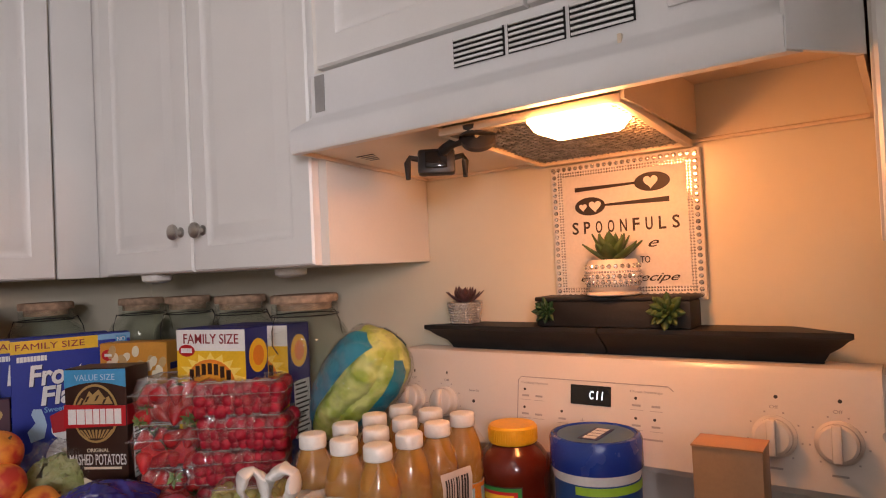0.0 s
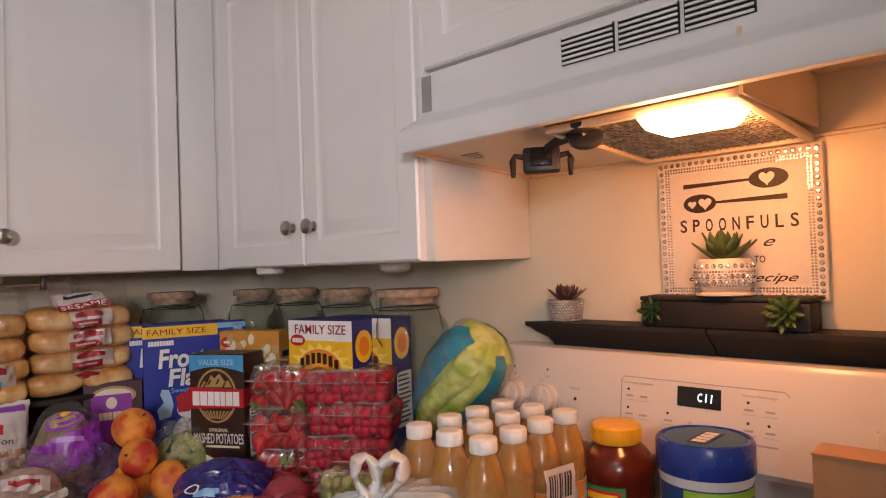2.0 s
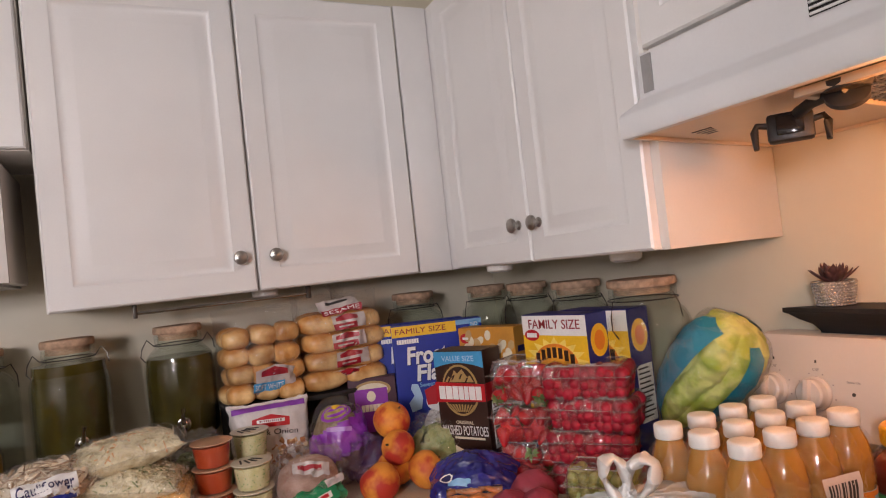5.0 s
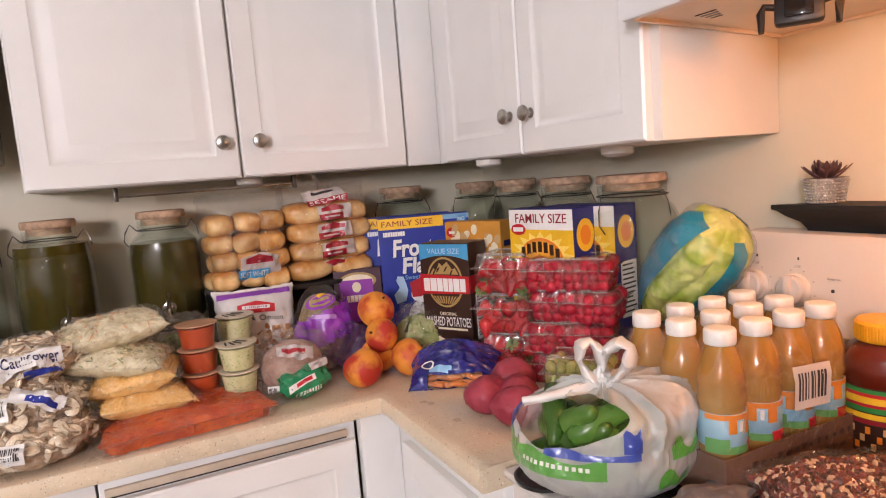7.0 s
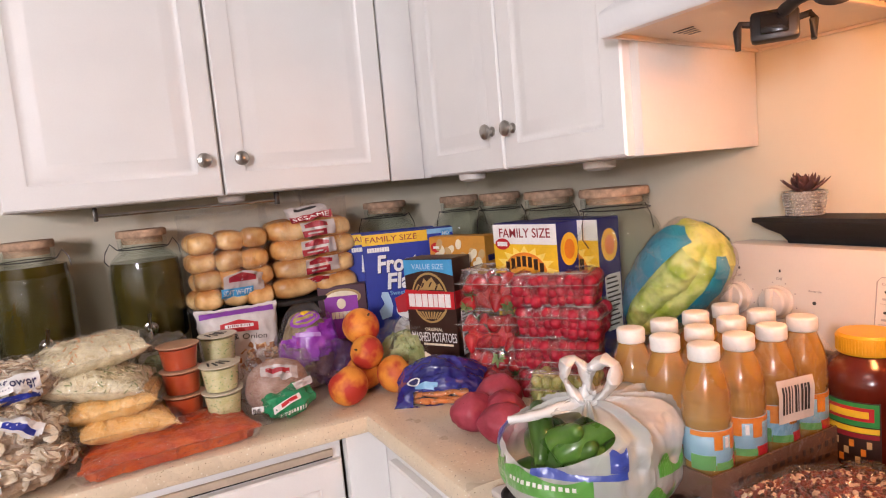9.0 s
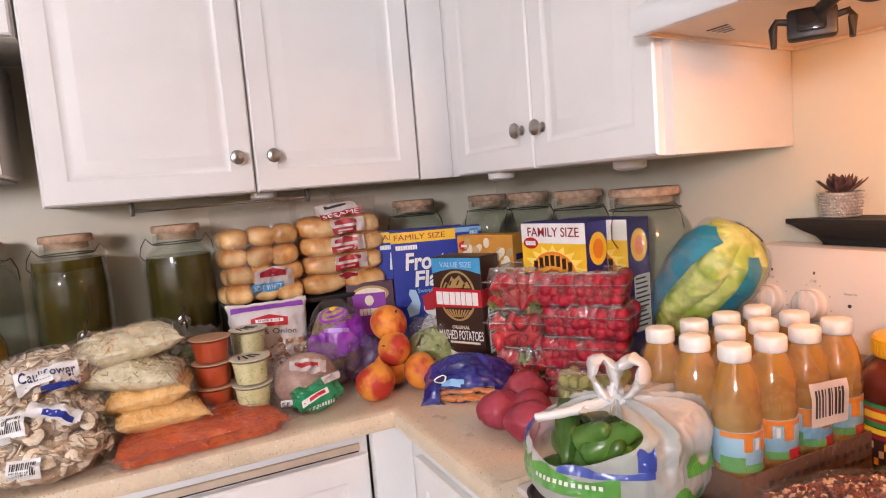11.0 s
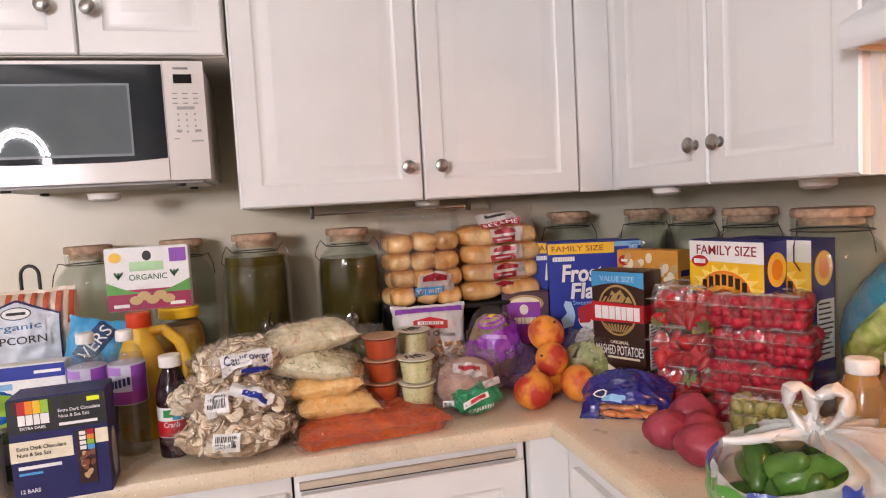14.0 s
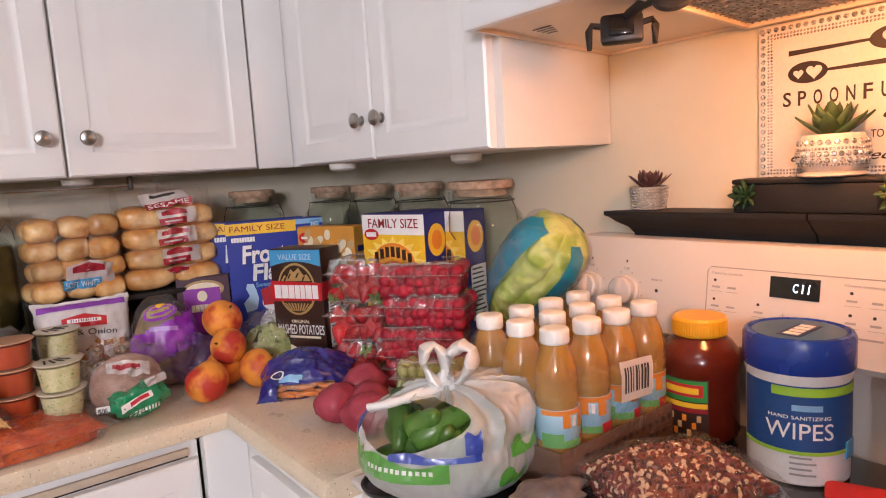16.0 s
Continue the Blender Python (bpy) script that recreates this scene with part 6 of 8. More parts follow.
for k in range(7):
    CHOPS.append(slice_mesh(k))
mush = [((-0.738, 1.702), 0.000, 0.236, 0.190, 0.092, 4), ((-0.752, 1.720), 0.066, 0.238, 0.185, 0.088, -8), ((-0.722, 1.750), 0.132, 0.195, 0.160, 0.085, 10)]
for k, (at, zz, w, l, t, rz) in enumerate(mush):
    ob = thing("mushroom_bag", ("clear bag of sliced pale mushrooms with a barcode label", "clear bag of sliced mushrooms with a blue and white label", "clear bag of cauliflower pieces with a white label")[k], "food bag", (at[0], at[1], TOP + 0.0005 + zz), rz, group="mushroom bags", ry=(0, 4, -4)[k])
    bm = crinkle(lump(w * 0.46, l * 0.46, t * 0.47, 60 + k, 0.14, 3, 40, 26), 0.004, 40, k)
    spots, g = coat(bm, 290, 5 + k, -0.25)
    part("filling", bm, M["gill"] if k < 2 else M["chop_dark"], ob)
    for p, n in spots:
        m = Matrix.Translation(p) @ n.to_track_quat("Z", "Y").to_matrix().to_4x4() @ pose(0, 0, g.uniform(-0.002, 0.003), g.gauss(0, 24), g.gauss(0, 24), g.uniform(0, 360))
        shared("piece", g.choice(CHOPS), ob, m)
    part("bag", crinkle(lump(w * 0.54, l * 0.54, t * 0.55, 60 + k, 0.16, 3, 56, 36), 0.006, 34, k), M["film"], ob, "clear film bag")


mb = [o for o in bpy.data.objects if o.name.startswith("mushroom_bag")]
stuck_label(mb[0], (-0.02, -0.092, 0.055), (-0.1, -1, 0.45), 0.050, 0.034, M["white"], 4, 12, curve=0.004)
stuck_label(mb[1], (-0.005, -0.086, 0.058), (0, -1, 0.75), 0.044, 0.040, M["white"], -6, 12, curve=0.004)
stuck_label(mb[1], (0.055, -0.070, 0.070), (0.3, -0.8, 0.9), 0.085, 0.034, M["white"], 24, 0, curve=0.006)
stuck_label(mb[1], (0.062, -0.076, 0.068), (0.3, -0.8, 0.9), 0.050, 0.012, M["blue"], 24, 0, curve=0.004)
stuck_label(mb[2], (0.005, -0.070, 0.058), (0, -1, 0.9), 0.100, 0.032, M["white"], 0, 0, M["navy"], 0.008, "Cauliflower")
stuck_label(mb[2], (0.020, -0.079, 0.040), (0, -1, 0.4), 0.060, 0.010, M["blue"], 0, 0, curve=0.005)
sb = [o for o in bpy.data.objects if o.name.startswith("cheese_bag")]


# -- tubs of salsa and dip --
M["salsa"] = mat("red_salsa", (0.42, 0.042, 0.004), 0.4, c2=(0.52, 0.07, 0.008), scale=40, bump=0.3)
M["dip"] = mat("pale_green_dip", (0.60, 0.58, 0.27), 0.45, c2=(0.72, 0.68, 0.40), scale=60, bump=0.3)
M["lid"] = mat("cup_lid", (0.66, 0.60, 0.46), 0.3, var=0.08)
M["lid_red"] = mat("cup_lid_over_salsa", (0.60, 0.34, 0.20), 0.3, var=0.10)
M["cup"] = film("cup_plastic", (0.99, 0.985, 0.98), (0.9, 0.88, 0.84), 0.010, 0.10, 0.2, 30, 0.06)


def cup(x, y, z, h, r, filling, label, group, lid):
    ob = thing("dip_cup", label, "food tub", (x, y, z), random.uniform(0, 40), group)
    part("filling", lathe([(r * 0.80, 0.002), (r * 0.94, h - 0.008), (0.002, h - 0.007)], 30), filling, ob)
    part("cup", lathe([(r * 0.82, 0), (r * 0.97, h - 0.006), (r * 1.03, h - 0.005), (r * 1.03, h - 0.003)], 34), M["cup"], ob, "clear plastic cup")
    part("lid", lathe([(r * 1.05, h - 0.0035), (r * 1.08, h - 0.002), (r * 1.07, h - 0.0010), (r * 0.98, h - 0.0005), (0.002, h - 0.0012)], 34), lid, ob, "pale flat lid with a wide rim")
    if filling is M["dip"]:
        for k in range(22):
            a = random.uniform(3.4, 6.0)
            zz = random.uniform(0.008, h - 0.014)
            rr = r * (0.82 + 0.14 * zz / h) + 0.0006
            part("herb_fleck", lump(0.0012, 0.0012, 0.0010, k, 0.3, 3, 6, 5, at=(rr * math.cos(a), rr * math.sin(a), zz)), M["green"], ob)
        for k in range(4):
            part("pen_mark", flatten(boxm(-0.024 + 0.012 * k, -0.020 + 0.012 * k, -0.016, 0.014, h - 0.0012, h + 0.0002), pose(0, 0, 0, 0, 0, -12 + 14 * k)), M["dark_print"], ob, smooth=False)
    return ob


sz = TOP + 0.036
for k in range(3):
    cup(-0.422, 1.800, sz + 0.0525 * k, 0.052, 0.0405, M["salsa"], "clear tub of red salsa in a stack", "salsa tubs", M["lid_red"])
for k in range(2):
    cup(-0.350, 1.758, sz - 0.004 + 0.0565 * k, 0.056, 0.0395, M["dip"], "clear tub of pale green herb dip", "dip tubs", M["lid"])
for k in range(3):
    cup(-0.332, 1.870, TOP + 0.001 + 0.0615 * k, 0.061, 0.040, M["dip"], "clear tub of pale green herb dip", "dip tubs", M["lid"])
ob = thing("salad_bag", "crumpled clear bag of pale salad behind the salsa tubs", "food bag", (-0.445, 1.905, TOP + 0.0005), 12)
leafy(ob, 0.075, 0.045, 0.075, M["lettuce"], 9, 14)
part("bag", crinkle(lump(0.088, 0.058, 0.090, 9, 0.2, 3.0, 50, 34), 0.009, 36, 2), M["haze_film"], ob, "clear film bag")

# -- buns on a black riser --
ob = thing("riser", "black slatted riser shelf holding bun packs", "rack", (-0.145, 2.11, TOP + 0.0005), 0)
part("top", boxm(-0.215, 0.215, -0.10, 0.10, 0.195, 0.207, bevel=0.002), M["black_wood"], ob)
for x in (-0.20, 0.20):
    part("side", boxm(x - 0.008, x + 0.008, -0.10, 0.10, 0, 0.1948, bevel=0.002), M["black_wood"], ob)
part("back", boxm(-0.19, 0.19, 0.088, 0.098, 0.002, 0.194), M["black_wood"], ob)
def bun_mat():
    """Golden crust, browner on top, with a paler waist where the halves were sliced."""
    m = mat("bun_crust", (0.50, 0.22, 0.05), 0.34, c2=(0.86, 0.60, 0.28), scale=16, bump=0.25, bscale=120, vary=0.16)
    nt, p = m.node_tree, m.node_tree.nodes["Principled BSDF"]
    last = p.inputs["Base Color"].links[0].from_socket
    z = nt.nodes.new("ShaderNodeSeparateXYZ")
    nt.links.new(nt.nodes.new("ShaderNodeTexCoord").outputs["Generated"], z.inputs[0])
    r = ramp(nt, z.outputs[2], [(0.05, (0.86, 0.74, 0.58)), (0.30, (1, 1, 1)), (0.60, (1, 1, 1)), (0.80, (0.94, 0.82, 0.64)), (0.97, (0.74, 0.54, 0.34))])
    mx = nt.nodes.new("ShaderNodeMix")
    mx.data_type, mx.blend_type = "RGBA", "MULTIPLY"
    mx.inputs[0].default_value = 1.0
    nt.links.new(last, mx.inputs[6])
    nt.links.new(r.outputs[0], mx.inputs[7])
    nt.links.new(mx.outputs[2], p.inputs["Base Color"])
    return m


M["bun"] = bun_mat()
M["pale_print"] = film("pale_print", (0.9, 0.9, 0.9), (0.66, 0.60, 0.58), 0.80, 0.12, 0.5, 24, 0.09, 0.08)
M["red_print"] = film("red_print", (0.8, 0.3, 0.3), (0.42, 0.012, 0.03), 0.86, 0.10, 0.5, 24, 0.10, 0.1)
def bread_mesh(rx, ry, rz, seed, name, u=24, v=16):
    """A soft roll with squarish flanks, as baked against its neighbours."""
    bm = bmesh.new()
    bmesh.ops.create_uvsphere(bm, u_segments=u, v_segments=v, radius=1)
    off = Vector((seed * 3.1, seed, 0))
    for w in bm.verts:
        p = Vector([math.copysign(abs(q) ** 0.74, q) for q in w.co])
        k = 1 + 0.07 * noise.noise(w.co * 1.6 + off) + 0.02 * noise.noise(w.co * 5 + off)
        w.co = Vector((p.x * rx * k, p.y * ry * k, (p.z * k + 1) * rz))
    return mesh_of(bm, M["bun"], name)


BUN = [bread_mesh(0.0350, 0.0350, 0.0262, k, "bun") for k in range(4)]
ROLL = [bread_mesh(0.0620, 0.0400, 0.0290, 7 + k, "roll", 30, 16) for k in range(3)]
pk = thing("bun_pack", "clear bag of round slider buns with a blue label", "bread", (-0.258, 2.075, TOP + 0.208), 0)
for r in range(4):
    for c in range(3):
        for dpt in range(2):
            shared("bun", BUN[(r + 2 * c + dpt) % 4], pk, Matrix.Translation((-0.067 + 0.066 * c + 0.006 * (r % 2) + random.uniform(-0.008, 0.008), -0.036 + 0.064 * dpt + random.uniform(-0.006, 0.006), 0.003 + 0.0475 * r + random.uniform(-0.003, 0.003))) @ pose(0, 0, 0, random.uniform(-10, 10), random.uniform(-9, 9), random.choice((0, 90, 180, 270)) + random.uniform(-12, 12)))
part("bag", crinkle(flatten(pillow(0.226, 0.252, 0.172, 21, wrinkle=0.07, power=2.9, fringe=0.06, n=56), Matrix.Translation((0, -0.002, -0.001))), 0.006, 34, 2), M["film"], pk, "clear printed bag")
stuck_label(pk, (0.022, -0.0785, 0.058), (0, -1, 0.15), 0.100, 0.056, M["pale_print"], 0, peak=0.012)
stuck_label(pk, (0.004, -0.081, 0.046), (0, -1, 0.15), 0.078, 0.022, M["sky"], 0, curve=0.003, text="SOFT WHITE", ink_m=M["white"])
stuck_label(pk, (0.018, -0.081, 0.078), (0, -1, 0.15), 0.066, 0.012, M["red_print"], 0, peak=0.010)
pk2 = thing("bun_pack", "clear bag of sesame rolls with red labels", "bread", (-0.044, 2.085, TOP + 0.208), 0)
for r in range(4):
    for col in (-1, 1):
        for dpt in range(2):
            shared("roll", ROLL[(r + col + dpt) % 3], pk2, Matrix.Translation((0.052 * col + random.uniform(-0.006, 0.006), -0.042 + 0.068 * dpt, 0.003 + 0.0495 * r)) @ pose(0, 0, 0, random.uniform(-8, 8), random.uniform(-7, 7), random.uniform(-10, 10)))
part("bag", crinkle(flatten(pillow(0.244, 0.262, 0.186, 25, wrinkle=0.07, power=2.9, fringe=0.06, n=56), Matrix.Translation((0, -0.002, -0.001))), 0.006, 34, 3), M["film"], pk2, "clear printed bag")
for r in range(4):
    x = 0.004 + 0.006 * (r % 2)
    stuck_label(pk2, (x, -0.083, 0.036 + 0.048 * r), (0, -1, 0.1), 0.092, 0.038, M["pale_print"], -3)
    stuck_label(pk2, (x - 0.006, -0.083, 0.044 + 0.048 * r), (0, -1, 0.1), 0.062, 0.009, M["red_print"], -3, peak=0.008)
    stuck_label(pk2, (x - 0.012, -0.083, 0.024 + 0.048 * r), (0, -1, 0.1), 0.066, 0.016, M["red_print"], -3)
    stuck_label(pk2, (x - 0.012, -0.083, 0.024 + 0.048 * r), (0, -1, 0.1), 0.042, 0.004, M["pale_print"], -3)
stuck_label(pk2, (-0.012, -0.060, 0.220), (0, -1, 0.6), 0.110, 0.036, M["pale_print"], -4)
stuck_label(pk2, (-0.014, -0.060, 0.228), (0, -1, 0.6), 0.060, 0.008, M["dark_print"], -4)
stuck_label(pk2, (-0.004, -0.066, 0.200), (0, -1, 0.6), 0.110, 0.018, M["red_print"], -4, text="SESAME", ink_m=M["white"])
bag_tail(pk2, (0, 0, 0.225), (0.02, -0.02, 0.262), 0.04, M["film"])

# stuffing bag
ob = thing("stuffing_bag", "white bag of seasoned bread cubes with a red emblem", "food bag", (-0.268, 1.962, TOP + 0.0005), -4, rx=-6)
part("bag", crinkle(pillow(0.196, 0.225, 0.075, 31, wrinkle=0.07, fringe=0.05, n=44), 0.004, 30, 5), ink("bag_white", (0.66, 0.62, 0.60), 0.3), ob, "white printed bag")
stuck_label(ob, (0.0, -0.034, 0.172), (0, -1, 0.2), 0.088, 0.020, M["red"], 4, peak=0.010)
stuck_label(ob, (0.0, -0.034, 0.176), (0, -1, 0.2), 0.066, 0.008, M["white"], 4, 11, M["dark_red"])
stuck_label(ob, (0.0, -0.014, 0.208), (0, -1, 0.3), 0.175, 0.014, M["violet"], 0, curve=0.002)
stuck_label(ob, (0.022, -0.0385, 0.148), (0, -1, 0.1), 0.090, 0.022, ink("bag_white", (0.66, 0.62, 0.60)), 6, 0, M["dark_print"], 0.003, "& Onion")
CUBE = mesh_of(boxm(-0.007, 0.007, -0.006, 0.006, -0.006, 0.006, bevel=0.0015), ink("crust", (0.34, 0.14, 0.05)), "bread_cube")
CUBE2 = mesh_of(boxm(-0.007, 0.007, -0.006, 0.006, -0.006, 0.006, bevel=0.0015), ink("crumb", (0.60, 0.40, 0.22)), "bread_cube")
for k in range(46):
    a, r = random.uniform(0, 6.28), math.sqrt(random.random())
    x, zz = 0.034 + 0.048 * r * math.cos(a), 0.092 + 0.040 * r * math.sin(a)
    shared("bread_cube", CUBE if k % 3 else CUBE2, ob, Matrix.Translation((x, -0.037 + 0.010 * r * r, zz)) @ pose(0, 0, 0, random.uniform(0, 90), random.uniform(0, 90), random.uniform(0, 90)))

# purple bread bag
ob = thing("bread_bag", "purple printed bag of brown bread slumped against the boxes", "bread", (-0.118, 1.892, TOP + 0.0005), -10, rx=-8)
part("loaf", lump(0.062, 0.046, 0.092, 41, 0.08, 2.0, 30, 22, at=(-0.004, 0, 0.004)), mat("seeded_loaf", (0.20, 0.13, 0.06), 0.6, c2=(0.34, 0.24, 0.13), scale=60, bump=0.5), ob, "brown seeded loaf")
ink("green_ink", (0.02, 0.24, 0.09))
M["purple_print"] = film("purple_print", (0.55, 0.30, 0.70), (0.32, 0.03, 0.52), 0.86, 0.10, 0.7, 26, 0.10, 0.06)
M["purple_clear"] = film("purple_clear", (0.84, 0.76, 0.90), (0.36, 0.12, 0.56), 0.07, 0.09, 0.9, 30, 0.12, 0.08)
skin = crinkle(lump(0.072, 0.054, 0.102, 41, 0.10, 2.2, 64, 44), 0.007, 34, 6)
mid = skin.copy()
bmesh.ops.delete(mid, geom=[f for f in mid.faces if not 0.072 < f.calc_center_median().z - 0.35 * f.calc_center_median().x < 0.152], context="FACES")
for v in mid.verts:
    v.co += Vector((v.co.x, v.co.y, 0)) * 0.02
part("printed_band", mid, M["purple_print"], ob, "purple printed band")
part("bag", skin, M["film"], ob, "clear film")
gold_ring = ink("olive_gold", (0.34, 0.27, 0.07))
stuck_label(ob, (-0.006, -0.04, 0.176), (0, -1, 0.5), 0.074, 0.040, M["purple_print"], -8, round_=True)
stuck_label(ob, (-0.006, -0.04, 0.178), (0, -1, 0.5), 0.062, 0.030, gold_ring, -8, round_=True)
stuck_label(ob, (-0.006, -0.04, 0.179), (0, -1, 0.5), 0.052, 0.022, M["purple_print"], -8, round_=True)
stuck_label(ob, (-0.006, -0.04, 0.180), (0, -1, 0.5), 0.040, 0.008, gold_ring, -8)
stuck_label(ob, (-0.004, -0.04, 0.196), (0, -1, 0.8), 0.022, 0.012, M["yellow"], -8, round_=True)
stuck_label(ob, (-0.004, -0.05, 0.138), (0, -1, 0.1), 0.060, 0.010, ink("lilac", (0.42, 0.22, 0.60)), 6)
part("loose_film", crinkle(lump(0.050, 0.040, 0.052, 13, 0.30, 3.0, 56, 36, at=(0.045, -0.040, 0.0)), 0.012, 32, 7), M["purple_clear"], ob, "crumpled clear purple film")
bag_tail(ob, (0.055, -0.05, 0.06), (0.075, -0.085, 0.006), 0.030, M["film"])

# sliced bread bag with a green end
ob = thing("bread_bag", "clear bag of brown bread with a green printed end", "bread", (-0.234, 1.768, TOP + 0.0005), 6)
part("loaf", lump(0.070, 0.052, 0.062, 17, 0.06, 2, 24, 16, at=(0, 0, 0.002)), mat("loaf", (0.34, 0.19, 0.14), 0.6, c2=(0.50, 0.33, 0.26), scale=45, bump=0.5), ob, "brown loaf")
part("bag", crinkle(lump(0.088, 0.068, 0.072, 18, 0.22, 3.2, 56, 36), 0.011, 34, 8), M["film"], ob, "clear film bag")
part("printed_end", crinkle(lump(0.056, 0.030, 0.034, 19, 0.22, 2.0, 50, 34, at=(0.004, -0.048, 0.002)), 0.004, 26, 9), mat("green_end", (0.01, 0.20, 0.07), 0.2, c2=(0.03, 0.30, 0.13), scale=14, bump=0.2, bscale=50, coat=0.4), ob, "green printed film")
stuck_label(ob, (0.010, -0.083, 0.028), (0, -1, 0.4), 0.070, 0.013, M["green_ink"], -8, 9, M["white"])
stuck_label(ob, (-0.006, -0.08, 0.050), (0, -1, 0.7), 0.060, 0.012, M["white"], -14)
stuck_label(ob, (-0.002, -0.079, 0.051), (0, -1, 0.8), 0.036, 0.007, M["red"], -14)
stuck_label(ob, (-0.066, -0.056, 0.034), (-0.4, -1, 0.3), 0.026, 0.026, M["white"], 0, 8, curve=0.002)
stuck_label(ob, (-0.010, -0.05, 0.104), (-0.1, -1, 0.8), 0.078, 0.026, M["pale_print"], 10)
stuck_label(ob, (-0.014, -0.05, 0.106), (-0.1, -1, 0.8), 0.050, 0.010, M["red_print"], 10)
stuck_label(ob, (0.034, -0.06, 0.075), (0.2, -1, 0.4), 0.044, 0.016, M["pale_print"], -6)

# dark blue bag of snacks
M["blue_film"] = mat("blue_bag", (0.012, 0.014, 0.14), 0.16, c2=(0.03, 0.035, 0.28), scale=18, bump=0.2, bscale=70, coat=0.4)
ob = thing("carrot_bag", "shiny dark blue bag of baby carrots with a clear window", "food bag", (0.066, 1.566, TOP + 0.0005), -30)
CARROT = mesh_of(lathe([(0.002, 0), (0.0055, 0.004), (0.0065, 0.020), (0.006, 0.038), (0.002, 0.043)], 10), mat("baby_carrot", (0.62, 0.17, 0.03), 0.4, c2=(0.72, 0.26, 0.06), scale=30, vary=0.2), "carrot")
sheet = flatten(pillow(0.205, 0.135, 0.088, 51, wrinkle=0.10, fringe=0.05, power=1.7, n=50), pose(0, 0, 0.006, -46, 0, 0))
low = min(v.co.z for v in sheet.verts)
for v in sheet.verts:
    v.co.z = max(0.0, v.co.z - low - 0.012) * (1 - 0.40 * min(1.0, abs(v.co.x) / 0.10) ** 2)
crinkle(sheet, 0.005, 34, 3)
clear = sheet.copy()
window = lambda f: f.calc_center_median().z < 0.034 and abs(f.calc_center_median().x) < 0.060 and f.normal.y < 0
clear.normal_update()
sheet.normal_update()
bmesh.ops.delete(clear, geom=[f for f in clear.faces if not window(f)], context="FACES")
bmesh.ops.delete(sheet, geom=[f for f in sheet.faces if window(f)], context="FACES")
for k in range(18):
    x, y, zz = -0.046 + 0.019 * (k % 6) + random.uniform(-0.005, 0.005), 0.006 + 0.014 * (k // 6) + random.uniform(-0.004, 0.004), 0.010 + 0.010 * (k // 6)
    shared("carrot", CARROT, ob, Matrix.Translation((x, y, zz)) @ pose(0, 0, 0, random.uniform(-20, 20), 90 + random.uniform(-16, 16), random.uniform(-18, 18)) @ Matrix.Translation((0, 0, -0.02)))
part("bag", sheet, M["blue_film"], ob, "shiny blue film")
part("window", clear, M["film"], ob, "clear film window")
stuck_label(ob, (0.020, -0.05, 0.030), (0, -1, 0.4), 0.090, 0.014, M["navy"], -7, 13, M["white"])
stuck_label(ob, (-0.030, -0.02, 0.074), (0, -0.8, 1), 0.050, 0.012, M["light_blue"], 8, 0)
stuck_label(ob, (-0.058, 0.0, 0.080), (0, -0.6, 1), 0.030, 0.020, M["white"], 8, round_=True)
stuck_label(ob, (-0.058, 0.0, 0.080), (0, -0.6, 1), 0.022, 0.013, M["navy"], 8, round_=True)

# -- left end of the counter --
WB, HB = 0.153, 0.186
ob = carton("bar_box", "dark navy box of nut bars with a cream label", (-0.951, 1.603), 4, WB, 0.085, HB, M["navy"])
plate("black_top", rect(-WB / 2, WB / 2, HB - 0.060, HB - 0.001), 0, M["black"], ob)
for k, c in enumerate(("red", "orange", "yellow", "lime")):
    plate("brand_stripe", rect(-0.060 + 0.0120 * k, -0.0485 + 0.0120 * k, HB - 0.027, HB - 0.004), -0.0008, M[c], ob)
word(ob, -0.060, -0.0125, HB - 0.046, HB - 0.028, -0.0008, M["white"], 4, 9)
letters("EXTRA DARK", -0.058, -0.018, HB - 0.054, HB - 0.049, -0.0009, M["white"], ob)
letters("Extra Dark Chocolate", 0.002, 0.068, HB - 0.030, HB - 0.024, -0.0009, M["white"], ob)
letters("Nuts & Sea Salt", 0.002, 0.050, HB - 0.040, HB - 0.034, -0.0009, M["white"], ob)
plate("print_bar", rect(0.002, 0.062, HB - 0.054, HB - 0.049), -0.0008, M["white"], ob)
plate("cream_label", rect(-WB / 2, 0.020, HB - 0.110, HB - 0.074), 0, M["cream"], ob, label="cream name panel")
letters("Extra Dark Chocolate", -0.066, 0.010, HB - 0.090, HB - 0.083, -0.0009, M["dark_print"], ob)
letters("Nuts & Sea Salt", -0.066, -0.014, HB - 0.101, HB - 0.094, -0.0009, M["dark_print"], ob)
plate("print_bar", rect(-0.066, 0.0, HB - 0.124, HB - 0.118), 0, M["white"], ob)
plate("print_bar", rect(-0.066, -0.03, HB - 0.134, HB - 0.130), 0, M["sky"], ob)
letters("12 BARS", -0.066, -0.036, 0.020, 0.027, -0.0002, M["white"], ob)
plate("bar_picture", rect(0.026, 0.055, 0.022, 0.120), -0.0008, M["brown"], ob, label="printed nut bar")
for k in range(14):
    plate("nut", oval(random.uniform(0.031, 0.050), random.uniform(0.028, 0.080), 0.006, 0.004, 9, random.uniform(0, 3)), -0.0016 - 0.00002 * k, M["tan"] if k % 3 == 0 else ink("nut", (0.20, 0.07, 0.03)), ob)
